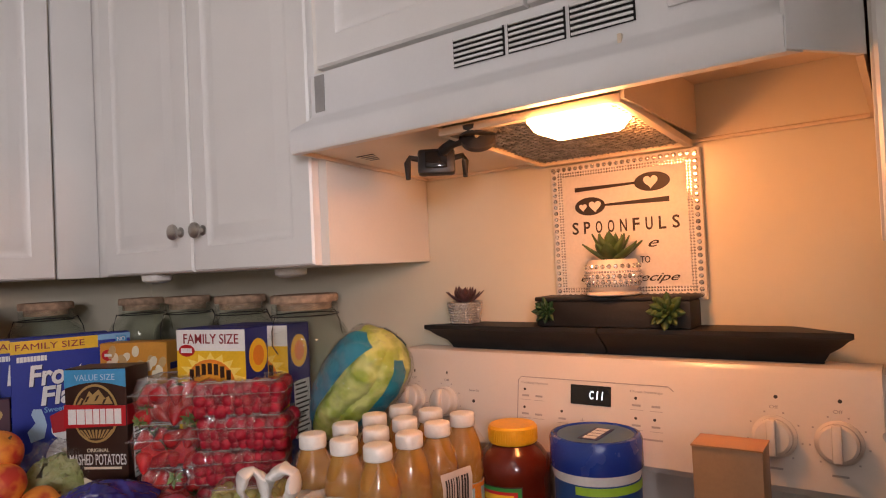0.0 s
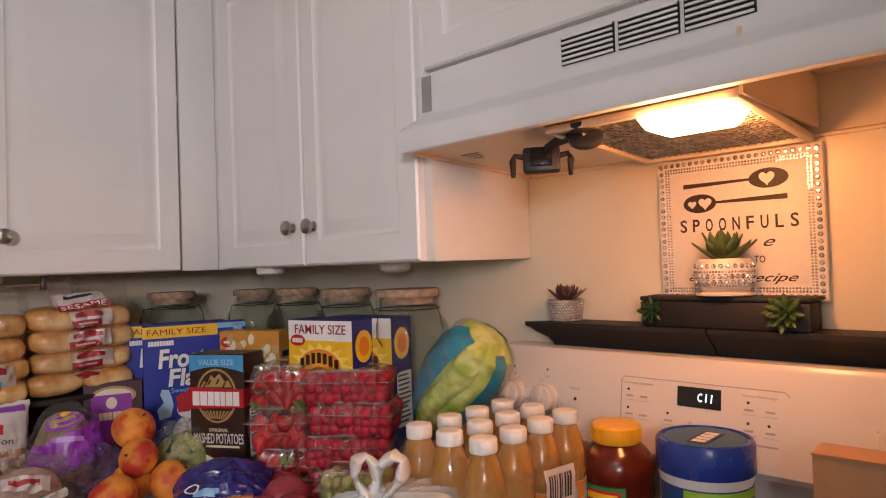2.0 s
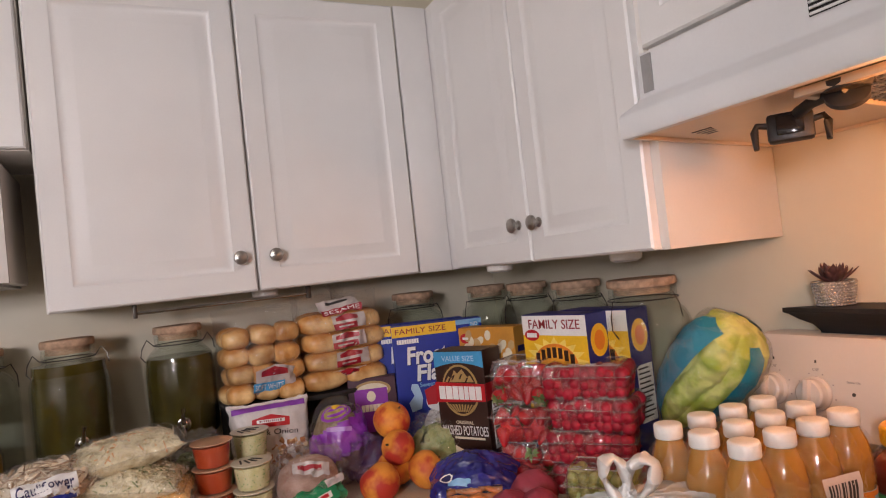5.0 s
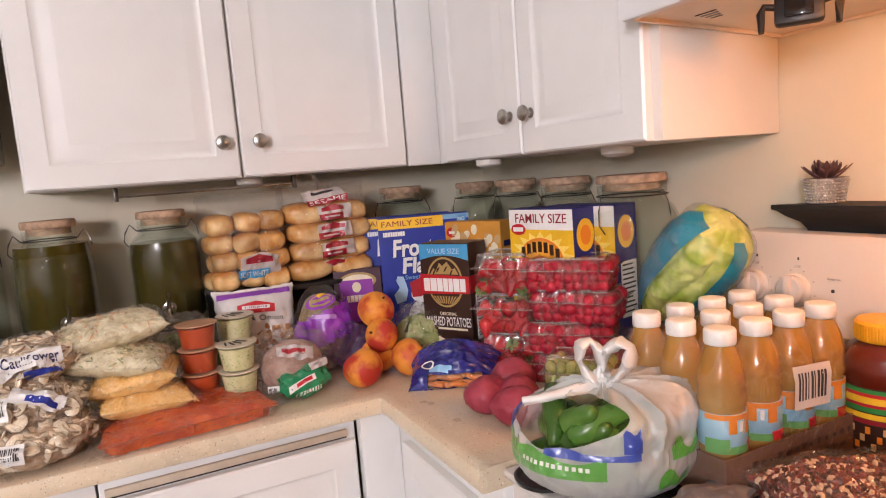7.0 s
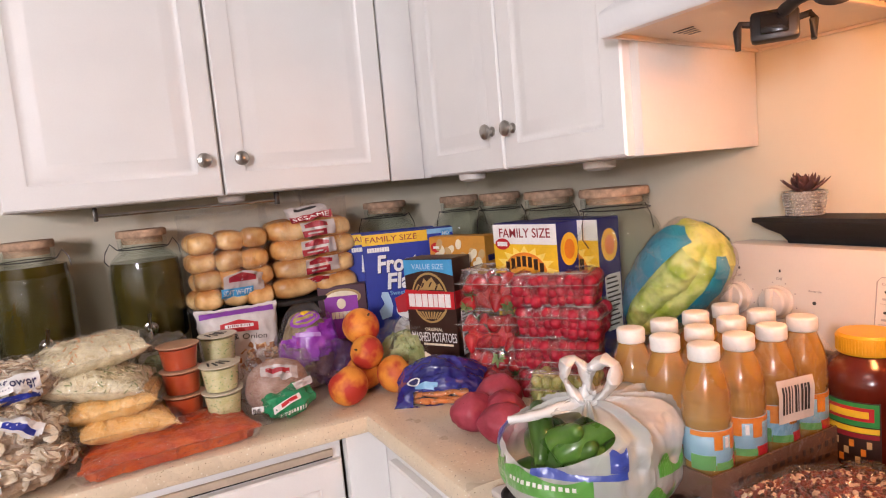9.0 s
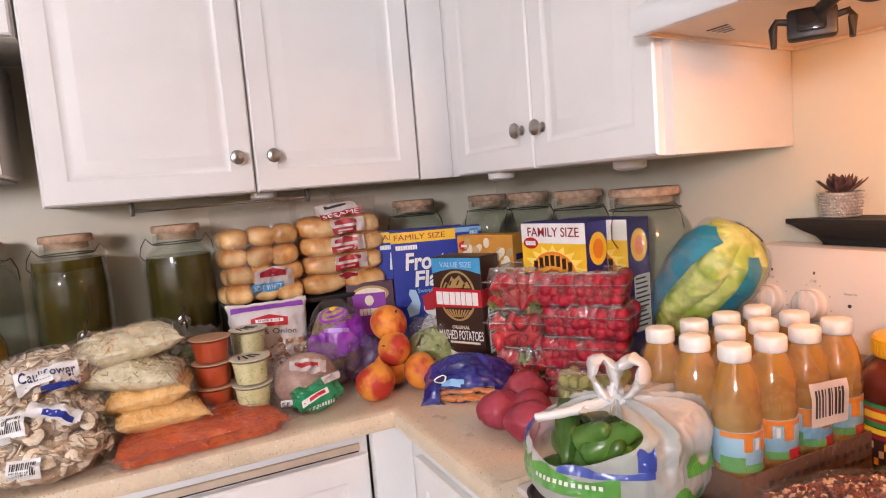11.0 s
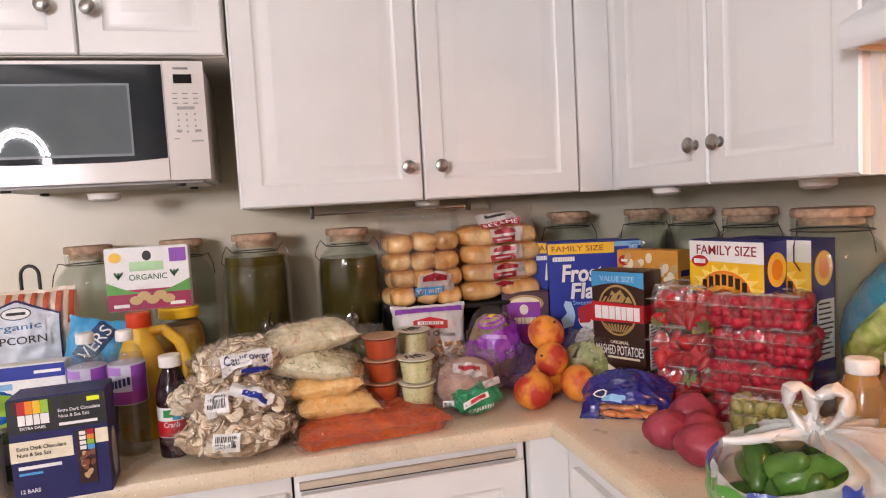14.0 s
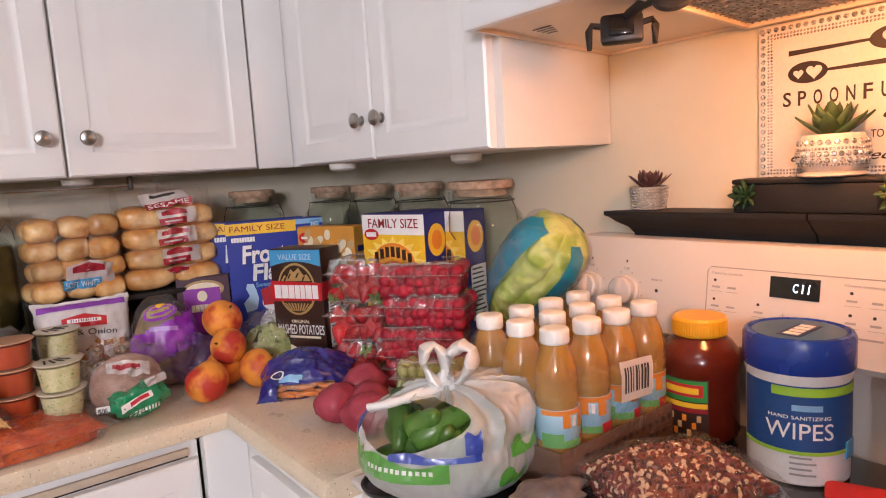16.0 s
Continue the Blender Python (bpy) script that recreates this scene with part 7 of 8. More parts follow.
for k in range(4):
    plate("brand_bar", rect(0.031, 0.041, 0.084 + 0.0088 * k, 0.0905 + 0.0088 * k), -0.0018, M["white"], ob)
    plate("brand_stripe", rect(0.043, 0.054, 0.083 + 0.0092 * k, 0.0915 + 0.0092 * k), -0.0018, M[("sky", "lime", "orange", "red")[k]], ob)
plate("cream_label", rect(0.056, WB / 2, 0.092, 0.118), 0, M["cream"], ob)
part("side_badge", flatten(prism(oval(0.045, 0.06, 0.022, 0.045), -0.0008, 0), Matrix.Translation((WB / 2, 0, 0)) @ pose(0, 0, 0, 0, 0, 90)), M["grey"], ob)
plate("new_sticker", rect(0.048, 0.068, HB - 0.016, HB - 0.008), -0.0008, ink("neon", (0.75, 0.85, 0.02)), ob)


def can(x, y, r, h, label, wrap, deco):
    ob = thing("food_can", label, "can", (x, y, TOP + 0.0005), 0)
    part("can", lathe([(r * 0.93, 0), (r * 0.98, 0.001), (r, 0.004), (r * 0.97, 0.007), (r * 0.97, h - 0.008), (r, h - 0.005), (r, h - 0.001), (r * 0.96, h), (r * 0.93, h - 0.003), (0.002, h - 0.0035)], 44), M["chrome"], ob, "shiny tin")
    part("wrapper", lathe([(r * 0.972, 0.008), (r * 0.984, 0.0082), (r * 0.984, h - 0.010), (r * 0.972, h - 0.0098)], 44), wrap, ob, "printed paper wrapper")
    for nm, a0, a1, z0, z1, m in deco:
        curved(nm, r * 0.984, a0, a1, z0, z1, m, ob)
    return ob


def curved(name, r, a0, a1, z0, z1, material, parent, lift=0.0006, label=""):
    """A printed patch wrapped on a round body, between two angles in degrees (270 faces -y)."""
    bm = bmesh.new()
    n = max(2, int(abs(a1 - a0) / 7))
    rows = []
    for i in range(n + 1):
        a = radians(a0 + (a1 - a0) * i / n)
        c, s = math.cos(a), math.sin(a)
        rows.append([bm.verts.new((q * c, q * s, zz)) for q, zz in ((r + lift, z0), (r + lift, z1), (r - 0.0005, z1), (r - 0.0005, z0))])
    for a, b in zip(rows, rows[1:]):
        for k in range(4):
            bm.faces.new((a[k], b[k], b[(k + 1) % 4], a[(k + 1) % 4]))
    bm.faces.new(rows[0])
    bm.faces.new(rows[-1][::-1])
    bmesh.ops.recalc_face_normals(bm, faces=bm.faces)
    return part(name, bm, material, parent, label)


def curved_text(s, r, a_mid, width, z0, z1, material, parent, lift=0.0012):
    me = text_mesh(s, -width / 2, width / 2, z0, z1, 0, 0.0006)
    co = np.empty(len(me.vertices) * 3)
    me.vertices.foreach_get("co", co)
    co = co.reshape(-1, 3)
    a = np.radians(a_mid) + co[:, 0] / r
    q = r + lift - co[:, 1] - 0.0006
    me.vertices.foreach_set("co", np.stack([q * np.cos(a), q * np.sin(a), co[:, 2]], 1).ravel())
    me.update()
    me.materials.append(material)
    o = new("lettering", me)
    o.parent = parent
    return o


can(-1.172, 1.622, 0.0455, 0.122, "white milk can with a red oval emblem", M["cream"], [("emblem", 232, 318, 0.062, 0.102, M["red"]), ("blue_band", 236, 314, 0.053, 0.0615, ink("band_blue", (0.03, 0.05, 0.26))), ("milk_splash", 225, 280, 0.012, 0.048, M["white"]), ("print_bar", 300, 322, 0.016, 0.022, M["grey"]), ("print_bar", 240, 256, 0.030, 0.036, M["grey"])])
milk = [o for o in bpy.data.objects if o.name == "food_can"][0]
curved("brand_bar", 0.0455 * 0.984 + 0.0006, 241, 309, 0.074, 0.0775, M["white"], milk)
for k in range(8):
    curved("brand_bar", 0.0455 * 0.984 + 0.0006, 241 + 8.6 * k, 246 + 8.6 * k, 0.0775, 0.090, M["white"], milk)
can(-1.150, 1.738, 0.040, 0.112, "silver food can with a green wrapper", ink("can_green", (0.10, 0.14, 0.05)), [("brand_bar", 240, 300, 0.04, 0.08, M["grey"])])

# cranberry bottle
M["juice_dark"] = mat("dark_juice", (0.018, 0.004, 0.008), 0.10, var=0.2, bump=0)
ob = thing("juice_bottle", "bottle of dark cranberry juice with a white cap and red label", "bottle", (-0.862, 1.748, TOP + 0.0005), 0)
part("bottle", lathe([(0.026, 0), (0.031, 0.003), (0.032, 0.010), (0.032, 0.040), (0.0305, 0.045), (0.0305, 0.105), (0.032, 0.110), (0.033, 0.120), (0.030, 0.142), (0.021, 0.168), (0.0165, 0.178), (0.0165, 0.186)], 36), M["juice_dark"], ob, "dark juice seen through the plastic")
part("cap", lathe([(0.021, 0.184), (0.022, 0.186), (0.022, 0.205), (0.020, 0.207)], 36), M["white_cap"], ob, "white ribbed cap")
part("label", lathe([(0.0310, 0.044), (0.0316, 0.0442), (0.0316, 0.1048), (0.0310, 0.105)], 40), M["white"], ob, "white label")
curved("label_red", 0.0316, 200, 340, 0.046, 0.078, M["red"], ob)
curved("leaf_print", 0.0316, 240, 285, 0.086, 0.101, M["green"], ob)
curved("leaf_print", 0.0316, 272, 300, 0.080, 0.094, M["sky"], ob)
curved_text("Cranb", 0.0322, 268, 0.030, 0.066, 0.077, M["white"], ob)


# flavoured water bottles
def water_bottle(x, y):
    ob = thing("water_bottle", "clear water bottle with a purple label and white cap", "bottle", (x, y, TOP + 0.0005), 0, group="purple water bottles")
    part("bottle", lathe([(0.026, 0), (0.033, 0.004), (0.035, 0.012), (0.034, 0.05), (0.0355, 0.055), (0.034, 0.060), (0.0355, 0.066), (0.034, 0.10), (0.0345, 0.170), (0.035, 0.190), (0.030, 0.212), (0.018, 0.232), (0.014, 0.237), (0.014, 0.246)], 36), M["glass"], ob, "clear plastic bottle")
    part("water", lathe([(0.025, 0.002), (0.032, 0.006), (0.033, 0.012), (0.0325, 0.05), (0.0335, 0.19), (0.029, 0.208), (0.002, 0.209)], 30), film("water_tint", (0.95, 0.93, 0.94), (0.8, 0.7, 0.75), 0.04, 0.05, 0.1, 10), ob)
    part("label", lathe([(0.0356, 0.110), (0.0362, 0.1103), (0.0362, 0.192), (0.0356, 0.1923)], 36), ink("label_lilac", (0.52, 0.50, 0.62)), ob, "pale lilac label")
    curved("label_band", 0.0362, 190, 350, 0.112, 0.138, ink("magenta", (0.30, 0.05, 0.30)), ob)
    curved("label_band", 0.0362, 292, 350, 0.138, 0.190, M["violet"], ob)
    # sheen on the label, painted as a lilac patch
    curved("label_shine", 0.0362, 200, 262, 0.172, 0.188, ink("lilac", (0.42, 0.22, 0.60)), ob)
    for k in range(6):
        curved("brand_bar", 0.0362, 214 + 13 * k, 222 + 13 * k, 0.142 + 0.002 * k, 0.158 + 0.002 * k, M["navy"], ob, 0.0012)
    part("cap", lathe([(0.0165, 0.238), (0.0172, 0.240), (0.0172, 0.256), (0.0155, 0.259)], 30), M["white_cap"], ob, "white cap")
    return ob


water_bottle(-1.028, 1.800)
water_bottle(-0.952, 1.792)

# cookie box, popcorn bag, blue snack bag
ob = carton("cookie_box", "blue and white box of wafer cookies", (-1.068, 1.795), 3, 0.150, 0.05, 0.206, M["white"])
plate("blue_top", rect(-0.075, 0.075, 0.178, 0.205), 0, M["blue"], ob)
plate("print_bar", rect(-0.065, -0.02, 0.160, 0.172), 0, M["light_blue"], ob)
plate("print_bar", rect(0.02, 0.068, 0.188, 0.194), -0.0008, M["white"], ob)
for r in range(5):
    for c in range(7):
        plate("wafer", rect(-0.070 + 0.021 * c + 0.003 * r, -0.052 + 0.021 * c + 0.003 * r, 0.008 + 0.029 * r, 0.033 + 0.029 * r), -0.0002 * r, M["tan"] if (r + c) % 2 else ink("wafer", (0.46, 0.26, 0.09)), ob)
ob = thing("popcorn_bag", "pale popcorn bag with red stripes leaning on the wall side", "food bag", (-1.195, 1.985, TOP + 0.0005), 4)
part("bag", crinkle(pillow(0.222, 0.345, 0.095, 61, wrinkle=0.06, fringe=0.06, n=44), 0.004, 26, 6), ink("bag_cream", (0.66, 0.55, 0.42), 0.35), ob, "cream printed film")
for k in range(9):
    stuck_label(ob, (-0.098 + 0.0245 * k, -0.03, 0.298), (0, -1, 0.15), 0.011, 0.074, ink("stripe_red", (0.50, 0.08, 0.03)), -3 + k * 0.8)
panel_blue = ink("pale_blue", (0.60, 0.64, 0.70))
stuck_label(ob, (-0.008, -0.05, 0.222), (0, -1, 0.0), 0.172, 0.130, M["navy"], 0, peak=0.034)
stuck_label(ob, (-0.008, -0.05, 0.221), (0, -1, 0.0), 0.166, 0.126, panel_blue, 0, peak=0.032)
stuck_label(ob, (-0.006, -0.05, 0.292), (0, -1, 0.0), 0.060, 0.027, M["dark_print"], 0, round_=True)
stuck_label(ob, (-0.006, -0.05, 0.292), (0, -1, 0.0), 0.055, 0.023, M["white"], 0, round_=True)
stuck_label(ob, (-0.006, -0.05, 0.292), (0, -1, 0.0), 0.038, 0.006, M["dark_print"], 0)
stuck_label(ob, (-0.014, -0.05, 0.262), (0, -1, 0.0), 0.128, 0.030, panel_blue, -2, ink_m=ink("organic_blue", (0.02, 0.12, 0.30)), text="Organic")
stuck_label(ob, (-0.010, -0.05, 0.235), (0, -1, 0.0), 0.140, 0.028, panel_blue, -1, ink_m=M["dark_print"], text="POPCORN")
ob = thing("snack_bag", "light blue snack bag lying tilted in front of the popcorn", "food bag", (-1.072, 1.886, TOP + 0.0005), 6)
part("bag", crinkle(flatten(pillow(0.130, 0.275, 0.055, 63, wrinkle=0.07, n=40), Matrix.Translation((0.0, 0, 0.004)) @ pose(0, 0, 0, -4, 12, 0)), 0.004, 34, 4), M["sky"], ob, "light blue film")
stuck_label(ob, (0.040, -0.03, 0.225), (0, -1, 0.1), 0.090, 0.044, ink("dark_blue_band", (0.012, 0.05, 0.14)), -48, 0, M["white"], 0.0, "VERS")

# candy bag and foil packs
ob = thing("candy_bag", "candy bag in blue, white, red and green", "food bag", (-1.232, 1.770, TOP + 0.0005), 10)
part("bag", crinkle(flatten(pillow(0.130, 0.175, 0.075, 65, wrinkle=0.06, n=40), pose(0, 0, 0, -8, 14, 0)), 0.004, 34, 2), ink("candy_blue", (0.01, 0.11, 0.42), 0.25), ob, "blue film")
stuck_label(ob, (0.030, -0.03, 0.148), (0, -1, 0.3), 0.110, 0.040, M["lime"], 14, curve=0.004)
stuck_label(ob, (0.000, -0.03, 0.095), (0, -1, 0.1), 0.075, 0.048, M["white"], -22, round_=True)
stuck_label(ob, (-0.006, -0.03, 0.096), (0, -1, 0.1), 0.056, 0.032, M["red"], -22, round_=True)
stuck_label(ob, (-0.006, -0.03, 0.096), (0, -1, 0.1), 0.036, 0.008, M["white"], -22)
stuck_label(ob, (0.040, -0.03, 0.060), (0, -1, 0.1), 0.044, 0.020, M["white"], 20, round_=True)
ob = thing("foil_pack", "turquoise foil snack packs in a loose pile", "food bag", (-1.262, 1.645, TOP + 0.0005), 0)
for k in range(3):
    part("pack", flatten(lying(0.105, 0.07, 0.026, 70 + k, wrinkle=0.12), Matrix.Translation((0.01 * k, 0.01 * k, 0.022 * k)) @ pose(0, 0, 0, 0, 0, -20 + 25 * k)), mat("turquoise_foil", (0.02, 0.22, 0.36), 0.2, metal=0.4, c2=(0.04, 0.34, 0.50), scale=30, bump=0.6, bscale=60) if k < 2 else ink("dark_foil", (0.10, 0.02, 0.03), 0.25), ob)

# juice jug with a handle, pickle jar, organic bar box
M["jug"] = mat("yellow_jug", (0.72, 0.42, 0.03), 0.35, var=0.08, bump=0.05)
ob = thing("juice_jug", "yellow plastic jug with a handle and red-orange cap", "jug", (-0.945, 1.900, TOP + 0.0005), 0)
part("body", lathe([(0.050, 0), (0.055, 0.004), (0.056, 0.14), (0.052, 0.17), (0.036, 0.215), (0.024, 0.238), (0.020, 0.246)], 36, squash=0.9), M["jug"], ob)
part("handle", tube([(0.020, 0, 0.232), (0.050, 0, 0.236), (0.082, 0, 0.205), (0.095, 0, 0.160), (0.090, 0, 0.110), (0.060, 0, 0.085), (0.045, 0, 0.085)], [0.012, 0.012, 0.013, 0.013, 0.013, 0.012, 0.010], 14), M["jug"], ob)
part("cap", lathe([(0.025, 0.246), (0.026, 0.248), (0.026, 0.276), (0.023, 0.279)], 36), ink("cap_red", (0.62, 0.05, 0.01)), ob, "red-orange cap")
ob = thing("pickle_jar", "glass jar of yellow-brown peppers with a yellow lid", "jar", (-0.880, 2.040, TOP + 0.0005), 0)
part("glass", lathe([(0.050, 0), (0.056, 0.004), (0.058, 0.02), (0.058, 0.20), (0.050, 0.225), (0.042, 0.235), (0.042, 0.242)], 36), M["glass"], ob)
part("contents", lathe([(0.048, 0.004), (0.0545, 0.01), (0.0545, 0.195), (0.046, 0.222), (0.002, 0.222)], 30), mat("peppers", (0.30, 0.15, 0.02), 0.3, c2=(0.50, 0.32, 0.06), scale=40, bump=0.8, bscale=80), ob)
part("lid", lathe([(0.046, 0.240), (0.047, 0.242), (0.047, 0.262), (0.044, 0.2655)], 36), M["yellow"], ob, "yellow metal lid")
WO, HO = 0.186, 0.150
ob = carton("bar_box", "white and red box of organic fruit bars on a jar", (-0.846, 2.022), 0, WO, 0.040, HO, M["white"], z=TOP + 0.2665)
plate("red_field", rect(-WO / 2, WO / 2, 0.001, 0.050), 0, ink("crimson", (0.34, 0.012, 0.07)), ob)
arc = [(-WO / 2, 0.040)] + [(-WO / 2 + WO * k / 12, 0.070 - 0.030 * math.sin(math.pi * k / 12)) for k in range(13)] + [(WO / 2, 0.040)]
plate("green_field", arc, -0.0008, ink("leaf_green", (0.10, 0.34, 0.05)), ob)
letters("ORGANIC", -0.042, 0.042, 0.072, 0.086, -0.0002, ink("deep_green", (0.02, 0.12, 0.03)), ob)
plate("emblem", oval(0, 0.130, 0.010, 0.012), 0, M["dark_print"], ob)
plate("lime_label", rect(-0.040, 0.036, 0.094, 0.116), 0, ink("pale_lime", (0.42, 0.66, 0.36)), ob)
for x in (-0.066, 0.058):
    for a in (-0.5, 0.1, 0.7):
        plate("leaf_print", oval(x + 0.008 * a, 0.084 + 0.004 * abs(a), 0.003, 0.009, 12, -a), 0, ink("deep_green", (0.02, 0.12, 0.03)), ob)
for k in range(5):
    plate("biscuit", oval(-0.030 + 0.018 * k, 0.024 + 0.010 * (k % 2), 0.015, 0.011, 14), -0.0018 - 0.0001 * k, M["tan"], ob)
plate("corner_sun", oval(-0.070, 0.128, 0.014, 0.012), 0, M["yellow"], ob)
plate("print_bar", rect(0.05, 0.088, 0.112, 0.145), 0, M["violet"], ob)
for x in (-0.08, 0.045):
    plate("print_bar", rect(x, x + 0.034, 0.008, 0.016), -0.0016, M["white"], ob)
# black wire loop behind the popcorn
ob = thing("towel_stand", "black wire loop of a countertop paper towel stand", "stand", (-1.226, 2.13, TOP + 0.0005), 0)
part("base", lathe([(0.07, 0), (0.07, 0.006), (0.065, 0.008)], 36), M["wire"], ob)
part("loop", tube([(-0.020, 0, 0.004), *[(-0.020 * math.cos(math.pi * k / 12), 0, 0.360 + 0.024 * math.sin(math.pi * k / 12)) for k in range(13)], (0.020, 0, 0.004)], 0.0042, 10), M["black"], ob)

# -- on the range --
ST = 0.929
M["apple"] = mat("apple_juice", (0.76, 0.38, 0.075), 0.10, c2=(0.84, 0.50, 0.13), scale=8, bump=0.03, vary=0.05, coat=0.5, trans=0.55)
pack = thing("juice_pack", "shrink-wrapped pack of twelve bottles of apple juice on a cardboard tray", "juice pack", (0.270, 1.018, ST), 0)
prof_b = [(r * 0.985, z * 1.09) for r, z in [(0.026, 0), (0.031, 0.003), (0.0325, 0.012), (0.0325, 0.060), (0.0315, 0.066), (0.0315, 0.108), (0.0330, 0.114), (0.0335, 0.120), (0.0312, 0.125), (0.0333, 0.130), (0.0314, 0.135), (0.0328, 0.140), (0.0322, 0.146), (0.0275, 0.166), (0.0195, 0.184), (0.0175, 0.190)]]
BOTTLE = mesh_of(lathe(prof_b, 28), M["apple"], "bottle")
CAP = mesh_of(lathe([(0.0200, 0.2035), (0.0210, 0.2055), (0.0210, 0.2220), (0.0195, 0.2245), (0.0150, 0.2252)], 28), M["white_cap"], "cap")
LABEL = mesh_of(lathe([(0.0312, 0.058), (0.0318, 0.0583), (0.0318, 0.1137), (0.0312, 0.114)], 28), ink("label_sky", (0.30, 0.52, 0.66)), "label")
for i in range(4):
    for j in range(3):
        m = Matrix.Translation((-0.1065 + 0.071 * i, -0.0675 + 0.0675 * j, 0.004)) @ pose(0, 0, 0, 0, 0, random.uniform(-30, 30))
        bt = shared("bottle", BOTTLE, pack, m)
        shared("cap", CAP, bt, Matrix.Identity(4))
        lb = shared("label", LABEL, bt, Matrix.Identity(4))
        if j == 0 or i == 0:
            curved("label_orange", 0.0318, 150, 330, 0.1065, 0.1135, M["orange"], lb)
            for a0, a1, z0, z1, nm in ((206, 226, 0.088, 0.1065, "orange"), (252, 276, 0.086, 0.1065, "orange"), (234, 243, 0.090, 0.104, "white"), (150, 208, 0.060, 0.080, "grass"), (210, 262, 0.060, 0.070, "grass"), (262, 300, 0.060, 0.073, "red")):
                curved("label_fruit", 0.0318, a0, a1, z0, z1, ink("grass", (0.12, 0.36, 0.10)) if nm == "grass" else M[nm], lb, 0.0009)
M["tray_card"] = mat("tray_card", (0.15, 0.075, 0.045), 0.75, var=0.12, scale=14, bump=0.2)
bm = bmesh.new()
box(bm, -0.143, 0.143, -0.102, 0.102, 0.0, 0.003)
for q in ((-0.143, 0.143, -0.105, -0.102), (-0.143, 0.143, 0.102, 0.105), (-0.146, -0.143, -0.105, 0.105), (0.143, 0.146, -0.105, 0.105)):
    box(bm, *q, 0.0, 0.064)
part("tray", bm, M["tray_card"], pack, "brown cardboard tray", smooth=False)
ink("stamp", (0.05, 0.025, 0.018))
# stamped print on the tray's long side: unreadable bars
for r in range(2):
    for k in range(13):
        x = -0.095 + 0.0172 * k
        part("print_bar", boxm(x, x + random.uniform(0.005, 0.011), -0.1056, -0.1050, 0.040 - 0.017 * r, 0.040 + random.uniform(0.005, 0.009) - 0.017 * r), M["stamp"], pack, smooth=False)
bm = bmesh.new()
loops = []
for zz, gx, gy in ((0.004, 0.148, 0.107), (0.066, 0.148, 0.107), (0.14, 0.145, 0.105), (0.162, 0.141, 0.101), (0.190, 0.128, 0.088), (0.212, 0.118, 0.078)):
    loop = []
    n = 16
    for sx, sy, ex, ey in ((-1, -1, 1, 0), (1, -1, 0, 1), (1, 1, -1, 0), (-1, 1, 0, -1)):
        for k in range(n):
            s = 2 * k / n
            dent = 0.003 * noise.noise(Vector((sx + ex * s, sy + ey * s, zz * 20)) * 3)
            loop.append(bm.verts.new(((sx + ex * s) * (gx + dent), (sy + ey * s) * (gy + dent), zz)))
    loops.append(loop)
for a, b in zip(loops, loops[1:]):
    for k in range(len(a)):
        bm.faces.new((a[k], a[(k + 1) % len(a)], b[(k + 1) % len(a)], b[k]))
part("shrink_wrap", bm, M["shrink"], pack, "clear shrink film")
stuck_label(pack, (0.030, -0.1085, 0.128), (0, -1, 0.0), 0.078, 0.060, ink("label_paper", (0.66, 0.60, 0.55)), 4, 9)

# pasta sauce jar
M["sauce"] = mat("red_sauce", (0.085, 0.009, 0.004), 0.16, c2=(0.12, 0.015, 0.006), scale=12, bump=0.03)
ob = thing("sauce_jar", "large jar of red pasta sauce with a yellow lid", "jar", (0.454, 0.899, ST), 0)
part("jar", lathe([(0.050, 0), (0.057, 0.004), (0.060, 0.014), (0.060, 0.105), (0.0615, 0.115), (0.063, 0.128), (0.061, 0.142), (0.050, 0.158), (0.038, 0.168), (0.036, 0.171)], 44), M["sauce"], ob, "red sauce behind clear plastic")
part("lid", lathe([(0.0405, 0.169), (0.042, 0.171), (0.042, 0.195), (0.0385, 0.199), (0.030, 0.1985)], 44), ink("lid_yellow", (0.85, 0.42, 0.015)), ob, "yellow ribbed lid")
bm = bmesh.new()
for k in range(60):
    a = 2 * math.pi * k / 60
    bmesh.ops.create_cube(bm, size=1, matrix=pose(0, 0, 0.183, 0, 0, math.degrees(a)) @ Matrix.Translation((0.042, 0, 0)) @ Matrix.Diagonal((0.0016, 0.0018, 0.020, 1)))
part("lid_ribs", bm, M["lid_yellow"], ob, smooth=False)
curved("label", 0.0600, 75, 222, 0.010, 0.108, M["brown"], ob, 0.0008, "printed paper label")
curved("label_green", 0.0608, 80, 220, 0.072, 0.106, M["green"], ob)
curved("brand_bar", 0.0614, 150, 214, 0.080, 0.100, M["red"], ob)
curved("brand_bar", 0.0620, 156, 208, 0.085, 0.095, M["yellow"], ob)
curved("label_yellow", 0.0608, 120, 220, 0.062, 0.070, M["yellow"], ob)
curved("label_red", 0.0608, 130, 220, 0.054, 0.061, M["dark_red"], ob)
for k in range(12):
    curved("printed_pasta", 0.0614, 128 + 7 * k, 134 + 7 * k, 0.016 + 0.012 * (k % 3), 0.026 + 0.012 * (k % 3), M["tan"] if k % 2 else M["orange"], ob)

